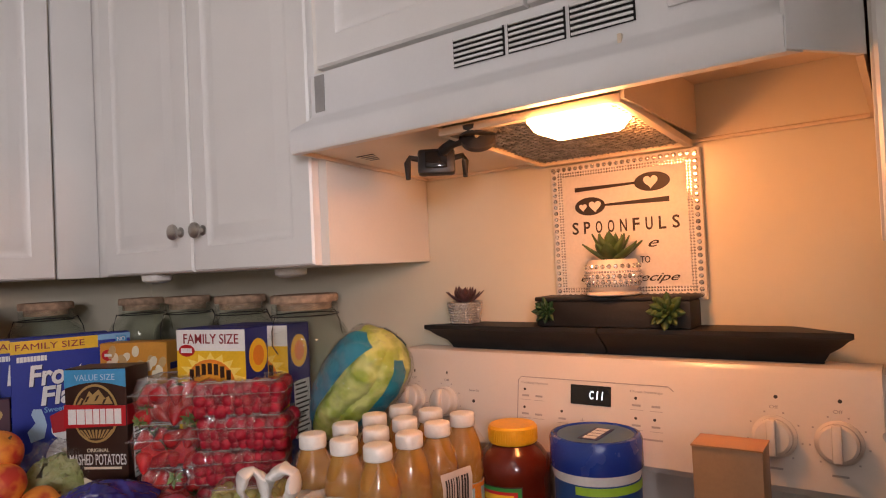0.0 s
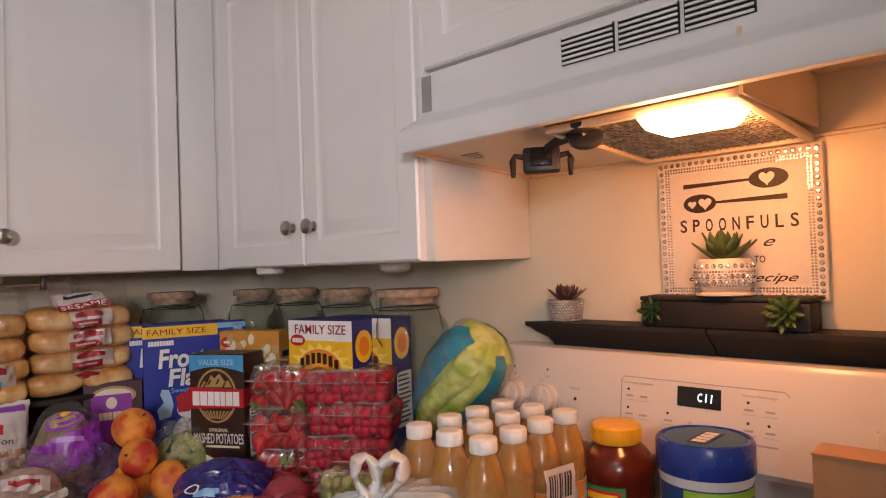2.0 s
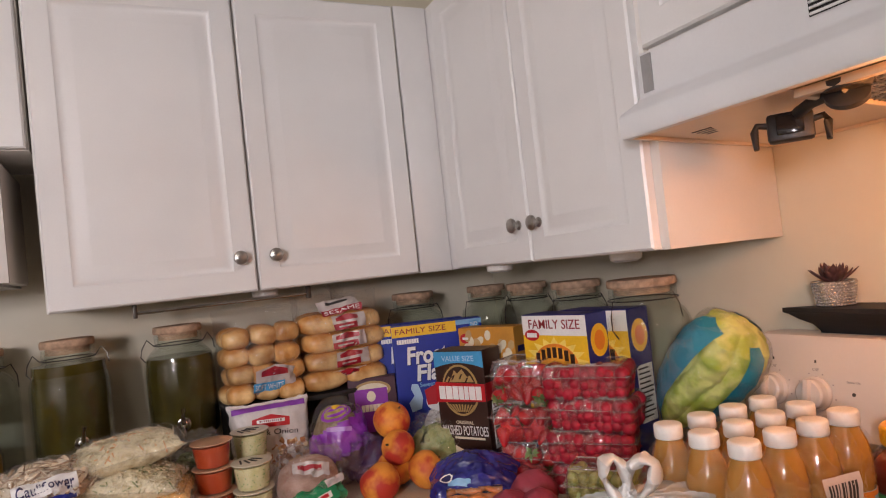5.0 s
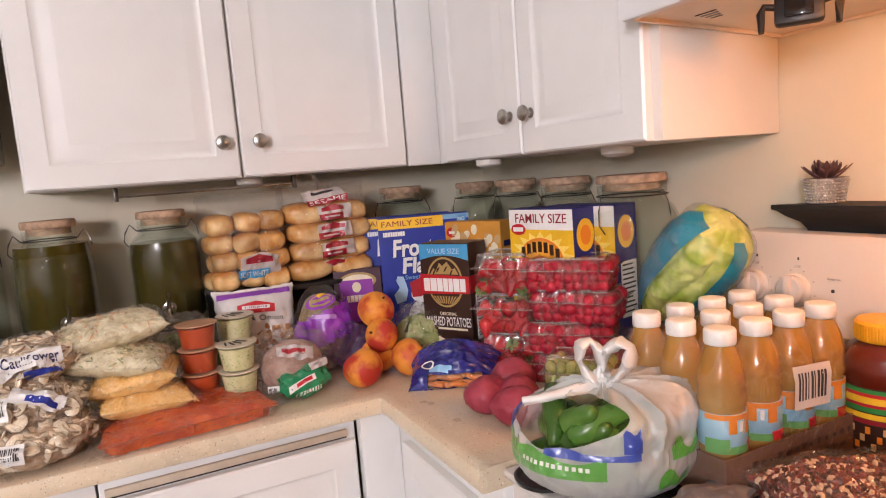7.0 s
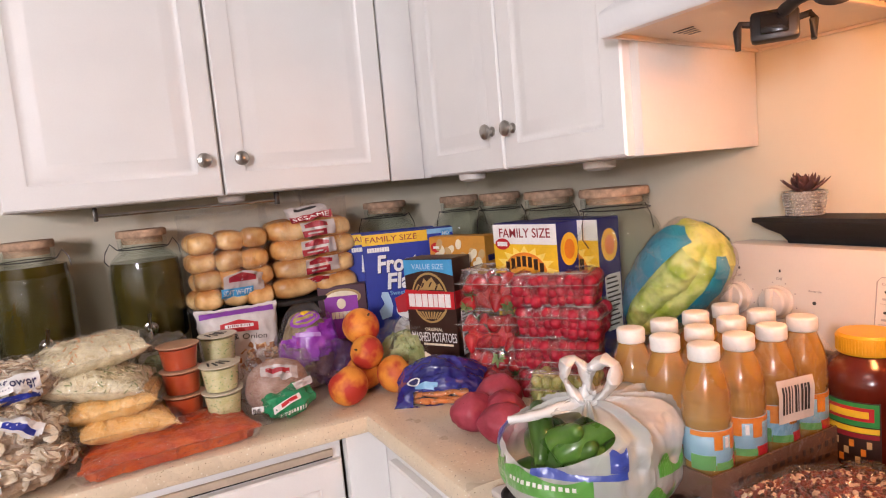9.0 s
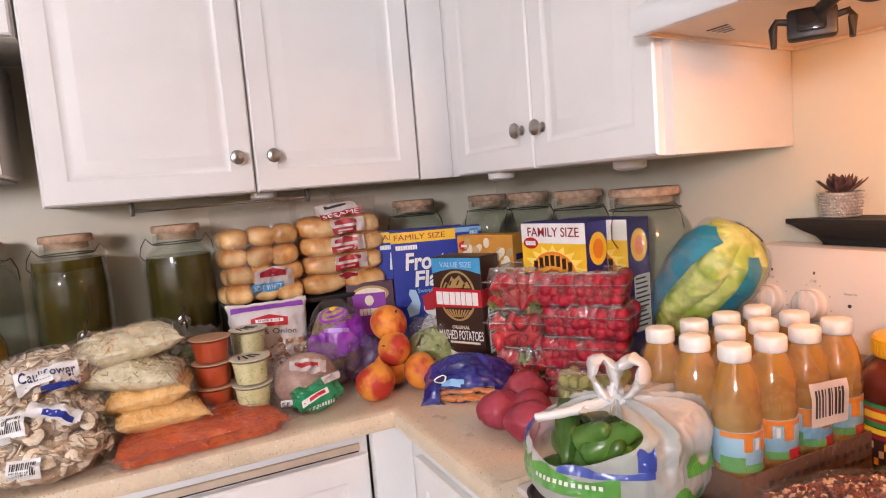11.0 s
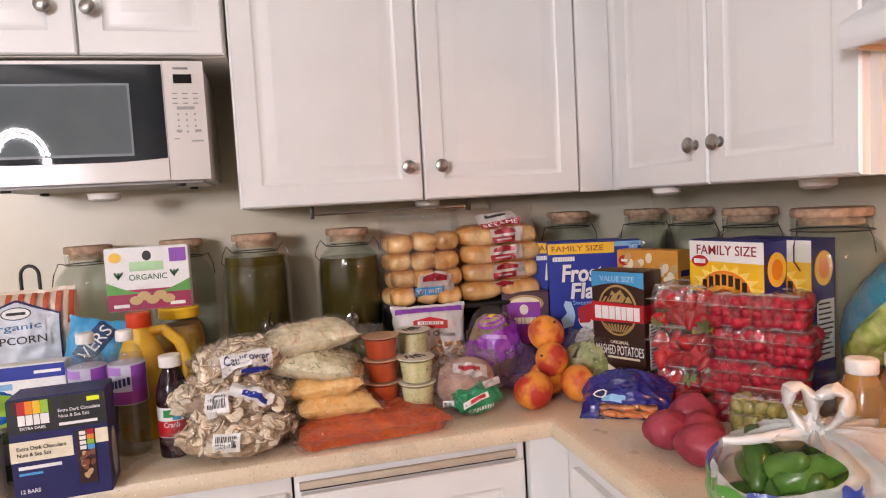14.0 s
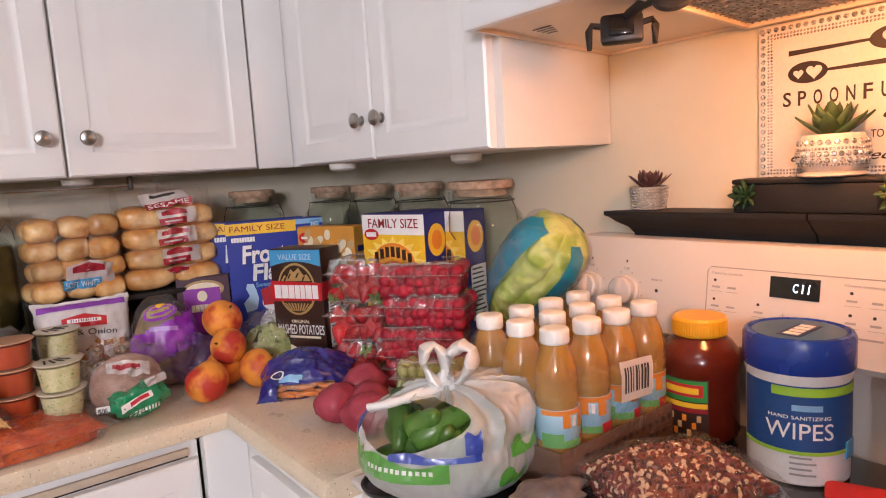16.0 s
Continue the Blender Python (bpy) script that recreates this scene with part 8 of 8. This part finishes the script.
# tub of wipes
ob = thing("wipes_tub", "white and blue round tub of sanitizing wipes with a blue lid", "tub", (0.437, 0.739, ST), 0)
R = 0.069
part("tub", lathe([(R * 0.90, 0), (R * 0.96, 0.003), (R * 0.965, 0.142), (R, 0.150), (R, 0.162)], 56), ink("tub_white", (0.74, 0.72, 0.70), 0.3), ob, "white plastic tub")
part("lid", lathe([(R * 1.02, 0.157), (R * 1.04, 0.159), (R * 1.04, 0.199), (R * 1.00, 0.205), (R * 0.94, 0.206), (R * 0.92, 0.203), (0.002, 0.203)], 56), ink("lid_blue", (0.012, 0.045, 0.30), 0.25), ob, "blue lid")
part("lid_label", lathe([(R * 0.86, 0.2032), (R * 0.85, 0.2042), (0.002, 0.2044)], 48), ink("lid_disc", (0.03, 0.10, 0.22)), ob, "printed disc")
part("print_bar", boxm(-0.04, 0.03, -0.02, 0.012, 0.2044, 0.2050), M["navy"], ob)
for k in range(4):
    part("print_bar", flatten(boxm(-0.034 + 0.016 * k, -0.022 + 0.016 * k, -0.014, 0.006, 0.2050, 0.2054), Matrix.Identity(4)), M["white"], ob, smooth=False)
RL = R * 0.966
curved("label", RL, 130, 330, 0.046, 0.142, ink("label_blue", (0.012, 0.07, 0.24)), ob, 0.0008, "blue label")
curved("label_green", RL, 175, 285, 0.128, 0.140, M["lime"], ob, 0.0016)
curved("label_green", RL, 130, 330, 0.046, 0.051, M["lime"], ob, 0.0016)
curved("brand_bar", RL, 197, 229, 0.108, 0.116, M["light_blue"], ob, 0.0016)
curved_text("HAND SANITIZING", RL + 0.0008, 205, 0.078, 0.096, 0.101, M["white"], ob)
curved_text("WIPES", RL + 0.0008, 205, 0.086, 0.068, 0.091, M["white"], ob)
for k in range(4):
    curved("print_bar", RL, 195, 218 + 5 * (k % 2), 0.040 - 0.008 * k, 0.0425 - 0.008 * k, M["grey"], ob)
curved("badge", RL, 262, 285, 0.036, 0.060, M["sky"], ob, 0.0022)

# bag of mixed grain or nuts
M["grain"] = mat("reddish_grain", (0.12, 0.025, 0.018), 0.5, c2=(0.20, 0.05, 0.03), scale=120, bump=0.6)
ob = thing("grain_bag", "clear bag of reddish-brown mixed nuts and grain lying on the range", "food bag", (0.222, 0.800, ST), -22)
bm = sag(lying(0.192, 0.150, 0.062, 77, wrinkle=0.08, n=40), 0.064)
spots, g = coat(bm, 1500, 300, -0.2)
part("filling", bm, M["grain"], ob)
for mi, m in enumerate((ink("nut_red", (0.20, 0.035, 0.022)), ink("nut_red", (0.20, 0.035, 0.022)), ink("nut_pale", (0.62, 0.42, 0.27)), ink("nut_dark", (0.07, 0.018, 0.014)))):
    bm = bmesh.new()
    for p, n in spots[mi::4]:
        mm = Matrix.Translation(p) @ Euler((g.uniform(0, 3), g.uniform(0, 3), g.uniform(0, 3))).to_matrix().to_4x4() @ Matrix.Diagonal((0.0068, 0.0044, 0.0032, 1))
        bmesh.ops.create_icosphere(bm, subdivisions=1, radius=1, matrix=mm)
    tagged(part("nuts", bm, m, ob), kind="stuff")
part("bag", crinkle(sag(lying(0.222, 0.174, 0.072, 77, wrinkle=0.10, fringe=0.06, n=44), 0.074), 0.005, 30, 4), M["film"], ob, "clear film bag")
part("sealed_end", flatten(pillow(0.15, 0.075, 0.008, 78, wrinkle=0.3, n=18), Matrix.Translation((0.135, -0.02, 0.018)) @ pose(0, 0, 0, -70, 0, 75)), M["haze_film"], ob, "folded film end")

# cloth, trivet, red mat
ob = thing("dish_cloth", "crumpled grey cloth on the range", "cloth", (0.085, 0.905, ST), 10)
part("cloth", lump(0.070, 0.040, 0.018, 91, 0.22, 2.6, 44, 28), mat("grey_cloth", (0.12, 0.11, 0.12), 0.9, c2=(0.20, 0.18, 0.18), scale=40, bump=0.5, bscale=500), ob)
ob = thing("spoon_rest", "black rubber rest under the grocery bag", "spoon rest", (-0.012, 1.125, 0.9225), 0)
part("dish", lathe([(0.040, 0), (0.046, 0.002), (0.048, 0.008), (0.044, 0.009), (0.038, 0.004), (0.002, 0.004)], 36), M["black"], ob)
ob = thing("pot_holder", "red fabric pot holder on the glass top", "pot holder", (0.365, 0.600, ST), 20)
part("pad", boxm(-0.07, 0.07, -0.07, 0.07, 0, 0.010, bevel=0.004), mat("red_fabric", (0.42, 0.02, 0.03), 0.9, bump=0.6, bscale=400), ob)

# brown carton on the range
ob = thing("small_carton", "small brown cardboard carton standing on the range", "carton", (0.372, 0.530, ST), -88)
part("carton", boxm(-0.043, 0.043, 0, 0.058, 0, 0.222, bevel=0.001), M["card"], ob)
# the flap is the same card with light on its top put into the colour
part("flap", boxm(-0.044, 0.044, -0.001, 0.059, 0.2222, 0.2245), ink("card_lit", (0.36, 0.17, 0.07)), ob)
part("label_band", boxm(-0.0432, 0.0432, -0.0008, 0.0, 0.118, 0.150), M["black"], ob)
for x, m in ((-0.010, M["white"]), (0.028, M["teal"])):
    part("print_bar", boxm(x - 0.008, x + 0.008, -0.0014, -0.0008, 0.124, 0.144), m, ob)

# -- grocery bag of peppers --
M["jalapeno"] = mat("green_pepper", (0.040, 0.115, 0.014), 0.28, c2=(0.10, 0.20, 0.030), scale=14, bump=0.05, vary=0.3, coat=0.15)
bag = thing("grocery_bag", "thin white plastic grocery bag of green peppers, tied at the top", "bag", (0.046, 1.058, ST), -38)
bag.matrix_world = bag.matrix_world @ Matrix.Diagonal((1.0, 1.02, 1.04, 1))


def pepper_mesh(seed):
    g = random.Random(seed)
    n = 9
    pts, rad = [], []
    for i in range(n):
        s = i / (n - 1)
        pts.append((0.102 * (s - 0.5), 0.010 * math.sin(s * 2.6) * g.uniform(0.5, 1), 0))
        rad.append(0.0225 * (math.sin(math.pi * (0.10 + 0.83 * s)) ** 0.55) * (1 - 0.25 * s))
    return mesh_of(tube(pts, rad, 16), M["jalapeno"], "pepper")


PEP = [pepper_mesh(k) for k in range(3)]
STEMM = mesh_of(tube([(-0.051, 0, 0), (-0.058, 0.002, 0.002), (-0.067, 0.004, 0.006)], [0.006, 0.003, 0.003], 8), M["lettuce"], "pepper_stem")
g = random.Random(8)
lay = [(a, 0.60, zz) for zz, ring in ((0.108, (205, 238, 268)), (0.084, (190, 222, 250, 280)), (0.056, (200, 235, 265, 300))) for a in ring]
lay += [(a, 0.30, zz) for zz in (0.045, 0.085) for a in (30, 120, 210, 300)] + [(a, 0.58, 0.05) for a in (330, 20, 70, 120, 160)] + [(a, 0.60, 0.088) for a in (298, 322, 350, 15)] + [(a, 0.66, 0.042) for a in (278, 308)]
for k, (a, r, zz) in enumerate(lay):
    p = shared("pepper", PEP[k % 3], bag, Matrix.Translation((0.130 * r * math.cos(radians(a)), 0.100 * r * math.sin(radians(a)), zz)) @ pose(0, 0, 0, g.uniform(-20, 20), g.uniform(-38, 38), a + 90 + g.uniform(-35, 35)) @ Matrix.Scale(0.92, 4))
    if k % 3 == 0:
        shared("pepper_stem", STEMM, p, Matrix.Identity(4))


def sack_fold(a, s, p):
    """Pleats that run to the knot, and crumples between them."""
    pleat = abs(math.sin(a * 7 + 3.0 * noise.noise(Vector((math.cos(a) * 2, math.sin(a) * 2, s * 2)))))
    return 0.024 * max(0.0, s - 0.45) * (1.4 - 2.4 * pleat) + 0.007 * noise.noise(p * 13) + 0.0035 * (0.3 - 1.2 * abs(noise.noise(p * 26))) + 0.0017 * (0.5 - 1.8 * abs(noise.noise(Vector((p.x * 90, p.y * 90, p.z * 38)))))


def sack_point(a, s, lift=0.0):
    """The sack: a slumped round foot up to s 0.55, then drawn in to the knot with full shoulders."""
    if s < 0.55:
        e = -1.35 + 1.75 * s / 0.55
        rr = math.cos(e) ** 0.5
        p = Vector((0.130 * rr * math.cos(a), 0.100 * rr * math.sin(a), 0.060 + 0.060 * math.sin(e)))
    else:
        k = (s - 0.55) / 0.45
        rr = math.cos(0.40) ** 0.5
        rim = Vector((0.130 * rr * math.cos(a), 0.100 * rr * math.sin(a), 0.060 + 0.060 * math.sin(0.40)))
        end = SACK_KNOT + Vector((0.010 * math.cos(a), 0.010 * math.sin(a), 0))
        p = rim.lerp(end, k ** 1.7)
        p.z = rim.z + (end.z - rim.z) * k ** 0.75
        p += Vector((math.cos(a), math.sin(a), 1.1)) * (0.003 + 0.014 * max(0.0, math.cos(a - 0.2))) * math.sin(math.pi * k) ** 0.8
    p += Vector((math.cos(a), math.sin(a), 0.2)) * (sack_fold(a, s, p) + lift)
    p.z = max(p.z, 0.0008 + lift)
    return p


# sack with an opening on one side, folds running to the knot
SACK_KNOT = Vector((0.002, -0.012, 0.152))
bm = bmesh.new()
U, V = 200, 96
rows = [[bm.verts.new(sack_point(2 * math.pi * i / U, j / V)) for i in range(U)] for j in range(V + 1)]
for j in range(V):
    for i in range(U):
        a = math.degrees(2 * math.pi * (i + 0.5) / U) % 360
        s = (j + 0.5) / V
        wide = 46 * math.sin(math.pi * (s - 0.53) / 0.38) ** 0.6 if 0.53 < s < 0.91 else 0
        if abs(a - 238 - 10 * math.sin(9 * s)) < wide:
            continue
        bm.faces.new((rows[j][i], rows[j][(i + 1) % U], rows[j + 1][(i + 1) % U], rows[j + 1][i]))
bm.faces.new(rows[0][::-1])
bmesh.ops.delete(bm, geom=[v for v in bm.verts if not v.link_faces], context="VERTS")
for _ in range(10):
    rim = {v: [e.other_vert(v) for e in v.link_edges if e.is_boundary] for v in bm.verts if v.is_boundary and v.co.z < 0.165}
    moved = {v: (v.co + sum((o.co for o in near), Vector())) / (1 + len(near)) for v, near in rim.items()}
    for v, q in moved.items():
        v.co = q
part("sack", bm, M["carrier"], bag, "thin white plastic sack")
# printed patches that follow the sack
def sack_patch(name, a0, a1, j0, j1, material, wave=0.0, lift=0.0018):
    bm = bmesh.new()
    n, m = max(4, int((a1 - a0) / 2)), max(4, int((j1 - j0) / 0.012))
    grid = [[bm.verts.new(sack_point(radians(a0 + (a1 - a0) * i / n), j0 + (j1 - j0 + wave * math.sin(7 * i / n)) * q / m, lift)) for i in range(n + 1)] for q in range(m + 1)]
    for q in range(m):
        for i in range(n):
            bm.faces.new((grid[q][i], grid[q][i + 1], grid[q + 1][i + 1], grid[q + 1][i]))
    return part(name, bm, material, bag)


M["carrier_white"] = film("carrier_white", (0.9, 0.9, 0.88), (0.80, 0.79, 0.76), 0.86, 0.38, 0.3, 18, 0.04, 0.02)
M["print_green"] = film("print_green", (0.6, 0.85, 0.5), (0.10, 0.42, 0.04), 0.66, 0.3, 0.6, 24)
M["print_blue"] = film("print_blue", (0.5, 0.55, 0.9), (0.03, 0.07, 0.42), 0.8, 0.3, 0.6, 24)
sack_patch("green_print", 206, 270, 0.36, 0.50, M["print_green"], 0.03)
sack_patch("green_print", 176, 205, 0.34, 0.54, M["print_green"], 0.03)
sack_patch("blue_print", 168, 192, 0.54, 0.66, M["print_blue"], 0.02)
sack_patch("blue_print", 232, 290, 0.500, 0.548, M["print_blue"], 0.01)
sack_patch("blue_print", 280, 291, 0.550, 0.660, M["print_blue"], 0.02)
sack_patch("green_print", 302, 330, 0.26, 0.36, M["print_green"], 0.05)
sack_patch("green_print", 312, 340, 0.46, 0.54, M["print_green"], 0.04)
for k in range(12):
    sack_patch("print_bar", 214 + 4 * k, 216.4 + 4 * k, 0.425, 0.455, M["carrier_white"], 0.0, 0.0030)
# the tied handles: two crumpled ears that stand up, and a strand along the opening
for k, (at, size, ty, tz) in enumerate((((-0.002, -0.012, 0.148), 1.0, -16, 12), ((0.006, -0.010, 0.146), 1.1, 30, -24))):
    loop = [(-0.002, 0, -0.004), (-0.013, 0, 0.018), (-0.017, 0, 0.042), (-0.008, 0, 0.058), (0.006, 0, 0.060), (0.014, 0, 0.044), (0.011, 0, 0.020), (0.003, 0, -0.002)]
    loop = [tuple(np.array(loop[i // 3]) * (1 - i % 3 / 3) + np.array(loop[min(7, i // 3 + 1)]) * (i % 3 / 3)) for i in range(22)]
    bm = tube(loop, [0.0062 + 0.0020 * math.sin(i * 0.9 + k) for i in range(22)], 16)
    for v in bm.verts:
        v.co.y *= 2.4 + 0.8 * noise.noise(v.co * 60)
    crinkle(bm, 0.0016, 70, k)
    part("handle", flatten(bm, Matrix.Translation(at) @ pose(0, 0, 0, 0, ty, tz) @ Matrix.Scale(size, 4)), M["carrier_white"], bag, "looped plastic handle")
bm = tube([(0.004 - 0.112 * q / 14, -0.012 - 0.036 * math.sin(1.9 * q / 14), 0.152 - 0.016 * q / 14) for q in range(15)], [0.009 - 0.0003 * q for q in range(15)], 18)
part("handle", crinkle(bm, 0.0022, 45, 4), M["carrier_white"], bag, "twisted plastic strand")
part("knot", lump(0.014, 0.013, 0.012, 96, 0.35, 3, 20, 14, at=(0.000, -0.014, 0.140)), M["carrier_white"], bag)

# -- bagged romaine over the bottles --
ob = thing("romaine_bag", "blue and clear printed bag of green romaine hearts", "vegetable", (0.412, 1.235, 1.118), 0)
axis = pose(0, 0, 0, 0, 0, -88) @ pose(0, 0, 0, 0, -46, 0)      # long axis along -y, rising
prof_r = [(0.012, -0.150), (0.022, -0.130), (0.044, -0.095), (0.064, -0.040), (0.070, 0.020), (0.070, 0.080), (0.058, 0.118), (0.026, 0.138)]
lie = Matrix.Translation((0, 0, 0.052)) @ axis @ pose(0, 0, 0, 0, 90, 0)
core = lathe([(float(np.interp(q, [p[1] for p in prof_r], [p[0] for p in prof_r])) * 0.97, q) for q in np.linspace(-0.150, 0.138, 70)], 110)
for v in core.verts:
    a = math.atan2(v.co.y, v.co.x)
    rib = abs(math.sin(a * 3.5 + 1.2 * noise.noise(v.co * 9)))
    v.co += Vector((v.co.x, v.co.y, 0)) * (0.08 - 0.14 * (1 - rib) ** 2 + 0.07 * (0.5 - 1.6 * abs(noise.noise(v.co * 34))) + 0.04 * noise.noise(v.co * 80))
part("romaine", flatten(core, lie), M["cabbage"], ob, "pale green romaine")
bm = lathe([(float(np.interp(q, [p[1] for p in prof_r], [p[0] for p in prof_r])) * 1.15, q) for q in np.linspace(-0.150, 0.138, 44)], 64)
crinkle(bm, 0.008, 30, 5)
flatten(bm, lie)
part("bag", bm, M["film"], ob, "clear film bag")
M["teal_film"] = film("teal_print", (0.3, 0.6, 0.7), (0.006, 0.24, 0.36), 0.90, 0.08, 0.6, 26, 0.10, 0.06)
toward = (lie.inverted().to_3x3() @ Vector((-0.94, -0.885, 0.20))).normalized()
mid_a = math.degrees(math.atan2(toward.y, toward.x))
for a0, a1, tw in ((mid_a - 88, mid_a - 34, 0.2), (mid_a + 28, mid_a + 56, 0.2), (mid_a + 140, mid_a + 190, 0.2)):
    bm = bmesh.new()
    n, mrow = 26, 8
    grid = []
    for i in range(n + 1):
        s = i / n
        zz = -0.140 + 0.270 * s
        rr = np.interp(zz, [q[1] for q in prof_r], [q[0] for q in prof_r])
        row = []
        for j in range(mrow + 1):
            a = radians(a0 + (a1 - a0) * j / mrow + 55 * s * tw)
            p = Vector((rr * math.cos(a), rr * math.sin(a), zz))
            p += Vector((p.x, p.y, 0)) * (0.150 + 0.06 * (0.4 - abs(noise.noise(p * 30))))
            row.append(bm.verts.new(p))
        grid.append(row)
    for i in range(n):
        for j in range(mrow):
            bm.faces.new((grid[i][j], grid[i][j + 1], grid[i + 1][j + 1], grid[i + 1][j]))
    part("printed_band", flatten(bm, lie), M["teal_film"], ob, "teal printed band")
tail = lie @ Vector((0, 0, -0.148))
bag_tail(ob, tail, tail + Vector((-0.015, 0.020, -0.045)), 0.028, M["film"])
stuck_label(ob, lie @ Vector((-0.052, 0.052, 0.020)), (-1.0, -0.45, 0.1), 0.055, 0.012, M["white"], -32, curve=0.002)
stuck_label(ob, lie @ Vector((-0.052, 0.050, -0.030)), (-1.0, -0.40, 0.1), 0.020, 0.024, M["white"], -32, curve=0.002)

# -- past the range --
tagged(part("countertop", boxm(-0.08, B - 0.001, -0.9, 0.352, 0.885, TOP, bevel=0.006), M["counter"]), "beige speckled laminate countertop past the range", "countertop", kind="structure")
base_unit("white base cabinet past the range", (EB + 0.035, 0.350, 0), -90, 1.2, [(0.01, 0.58, 0.13, 0.84), (0.60, 1.18, 0.13, 0.84)], None)
ob = thing("toaster_oven", "dark toaster oven on the counter past the range", "toaster oven", (0.40, 0.322, TOP + 0.0005), -90)
part("case", boxm(0, 0.42, 0, 0.185, 0.012, 0.272, bevel=0.008), mat("dark_steel", (0.035, 0.028, 0.024), 0.35, metal=0.6, var=0.2), ob)
part("door", boxm(0.02, 0.30, -0.006, -0.0005, 0.05, 0.24, bevel=0.002), M["black_glass"], ob, "dark glass door")
part("handle", tube([(0.04, -0.025, 0.225), (0.28, -0.025, 0.225)], 0.006, 10), M["steel"], ob)
for x in (0.03, 0.39):
    for y in (0.02, 0.165):
        part("foot", lathe([(0.010, 0), (0.010, 0.0118)], 14, at=(x, y, 0)), M["black"], ob)
ob = thing("potted_plant", "small green plant in a white rhinestone pot", "plant", (0.455, 0.262, TOP + 0.273), 0)
part("pot", lathe([(0.030, 0), (0.032, 0.003), (0.024, 0.008), (0.022, 0.014), (0.030, 0.026), (0.031, 0.058), (0.028, 0.066), (0.025, 0.066), (0.024, 0.060)], 32), M["ceramic"], ob, "white pot")
for zz in (0.030, 0.042, 0.054):
    for k in range(20):
        if 3 < k < 17:
            shared("rhinestone", gem, ob, pose(0, 0, zz, 0, 0, 18 * k) @ Matrix.Translation((0.0305, 0, 0)) @ pose(0, 0, 0, 0, 90, 0))
rosette(ob, (0, 0, 0.062), leaf_mesh(0.04, 0.014, 0.004, 0.4, M["leaf"]), [(9, 25, 1.0), (7, 50, 0.9), (4, 75, 0.7)])
ob = thing("drinking_glass", "clear glass beside the small plant", "glass", (0.500, 0.300, TOP + 0.273), 0)
part("glass", lathe([(0.022, 0), (0.024, 0.002), (0.034, 0.075), (0.0325, 0.075), (0.0225, 0.006), (0.002, 0.006)], 32), M["glass"], ob)
ob = thing("soap_bottle", "white plastic pump bottle with a blue mark", "bottle", (0.300, 0.312, TOP + 0.0005), 0)
part("bottle", lathe([(0.030, 0), (0.034, 0.004), (0.034, 0.20), (0.026, 0.235), (0.012, 0.25)], 32, squash=0.7), ink("spray_plastic", (0.46, 0.44, 0.42), 0.3), ob)
part("pump_head", tube([(0, 0, 0.245), (0, 0, 0.285), (-0.03, 0.02, 0.298), (-0.05, 0.035, 0.290)], [0.008, 0.009, 0.011, 0.008], 12), M["spray_plastic"], ob, "white pump head")
curved("mark", 0.034, 190, 230, 0.15, 0.17, M["light_blue"], ob)
ob = thing("knife_block", "black block on the counter beside the range", "block", (0.300, 0.338, TOP + 0.0005), 0)
part("block", boxm(-0.06, -0.035, -0.02, 0.006, 0, 0.285, bevel=0.004), M["black"], ob)
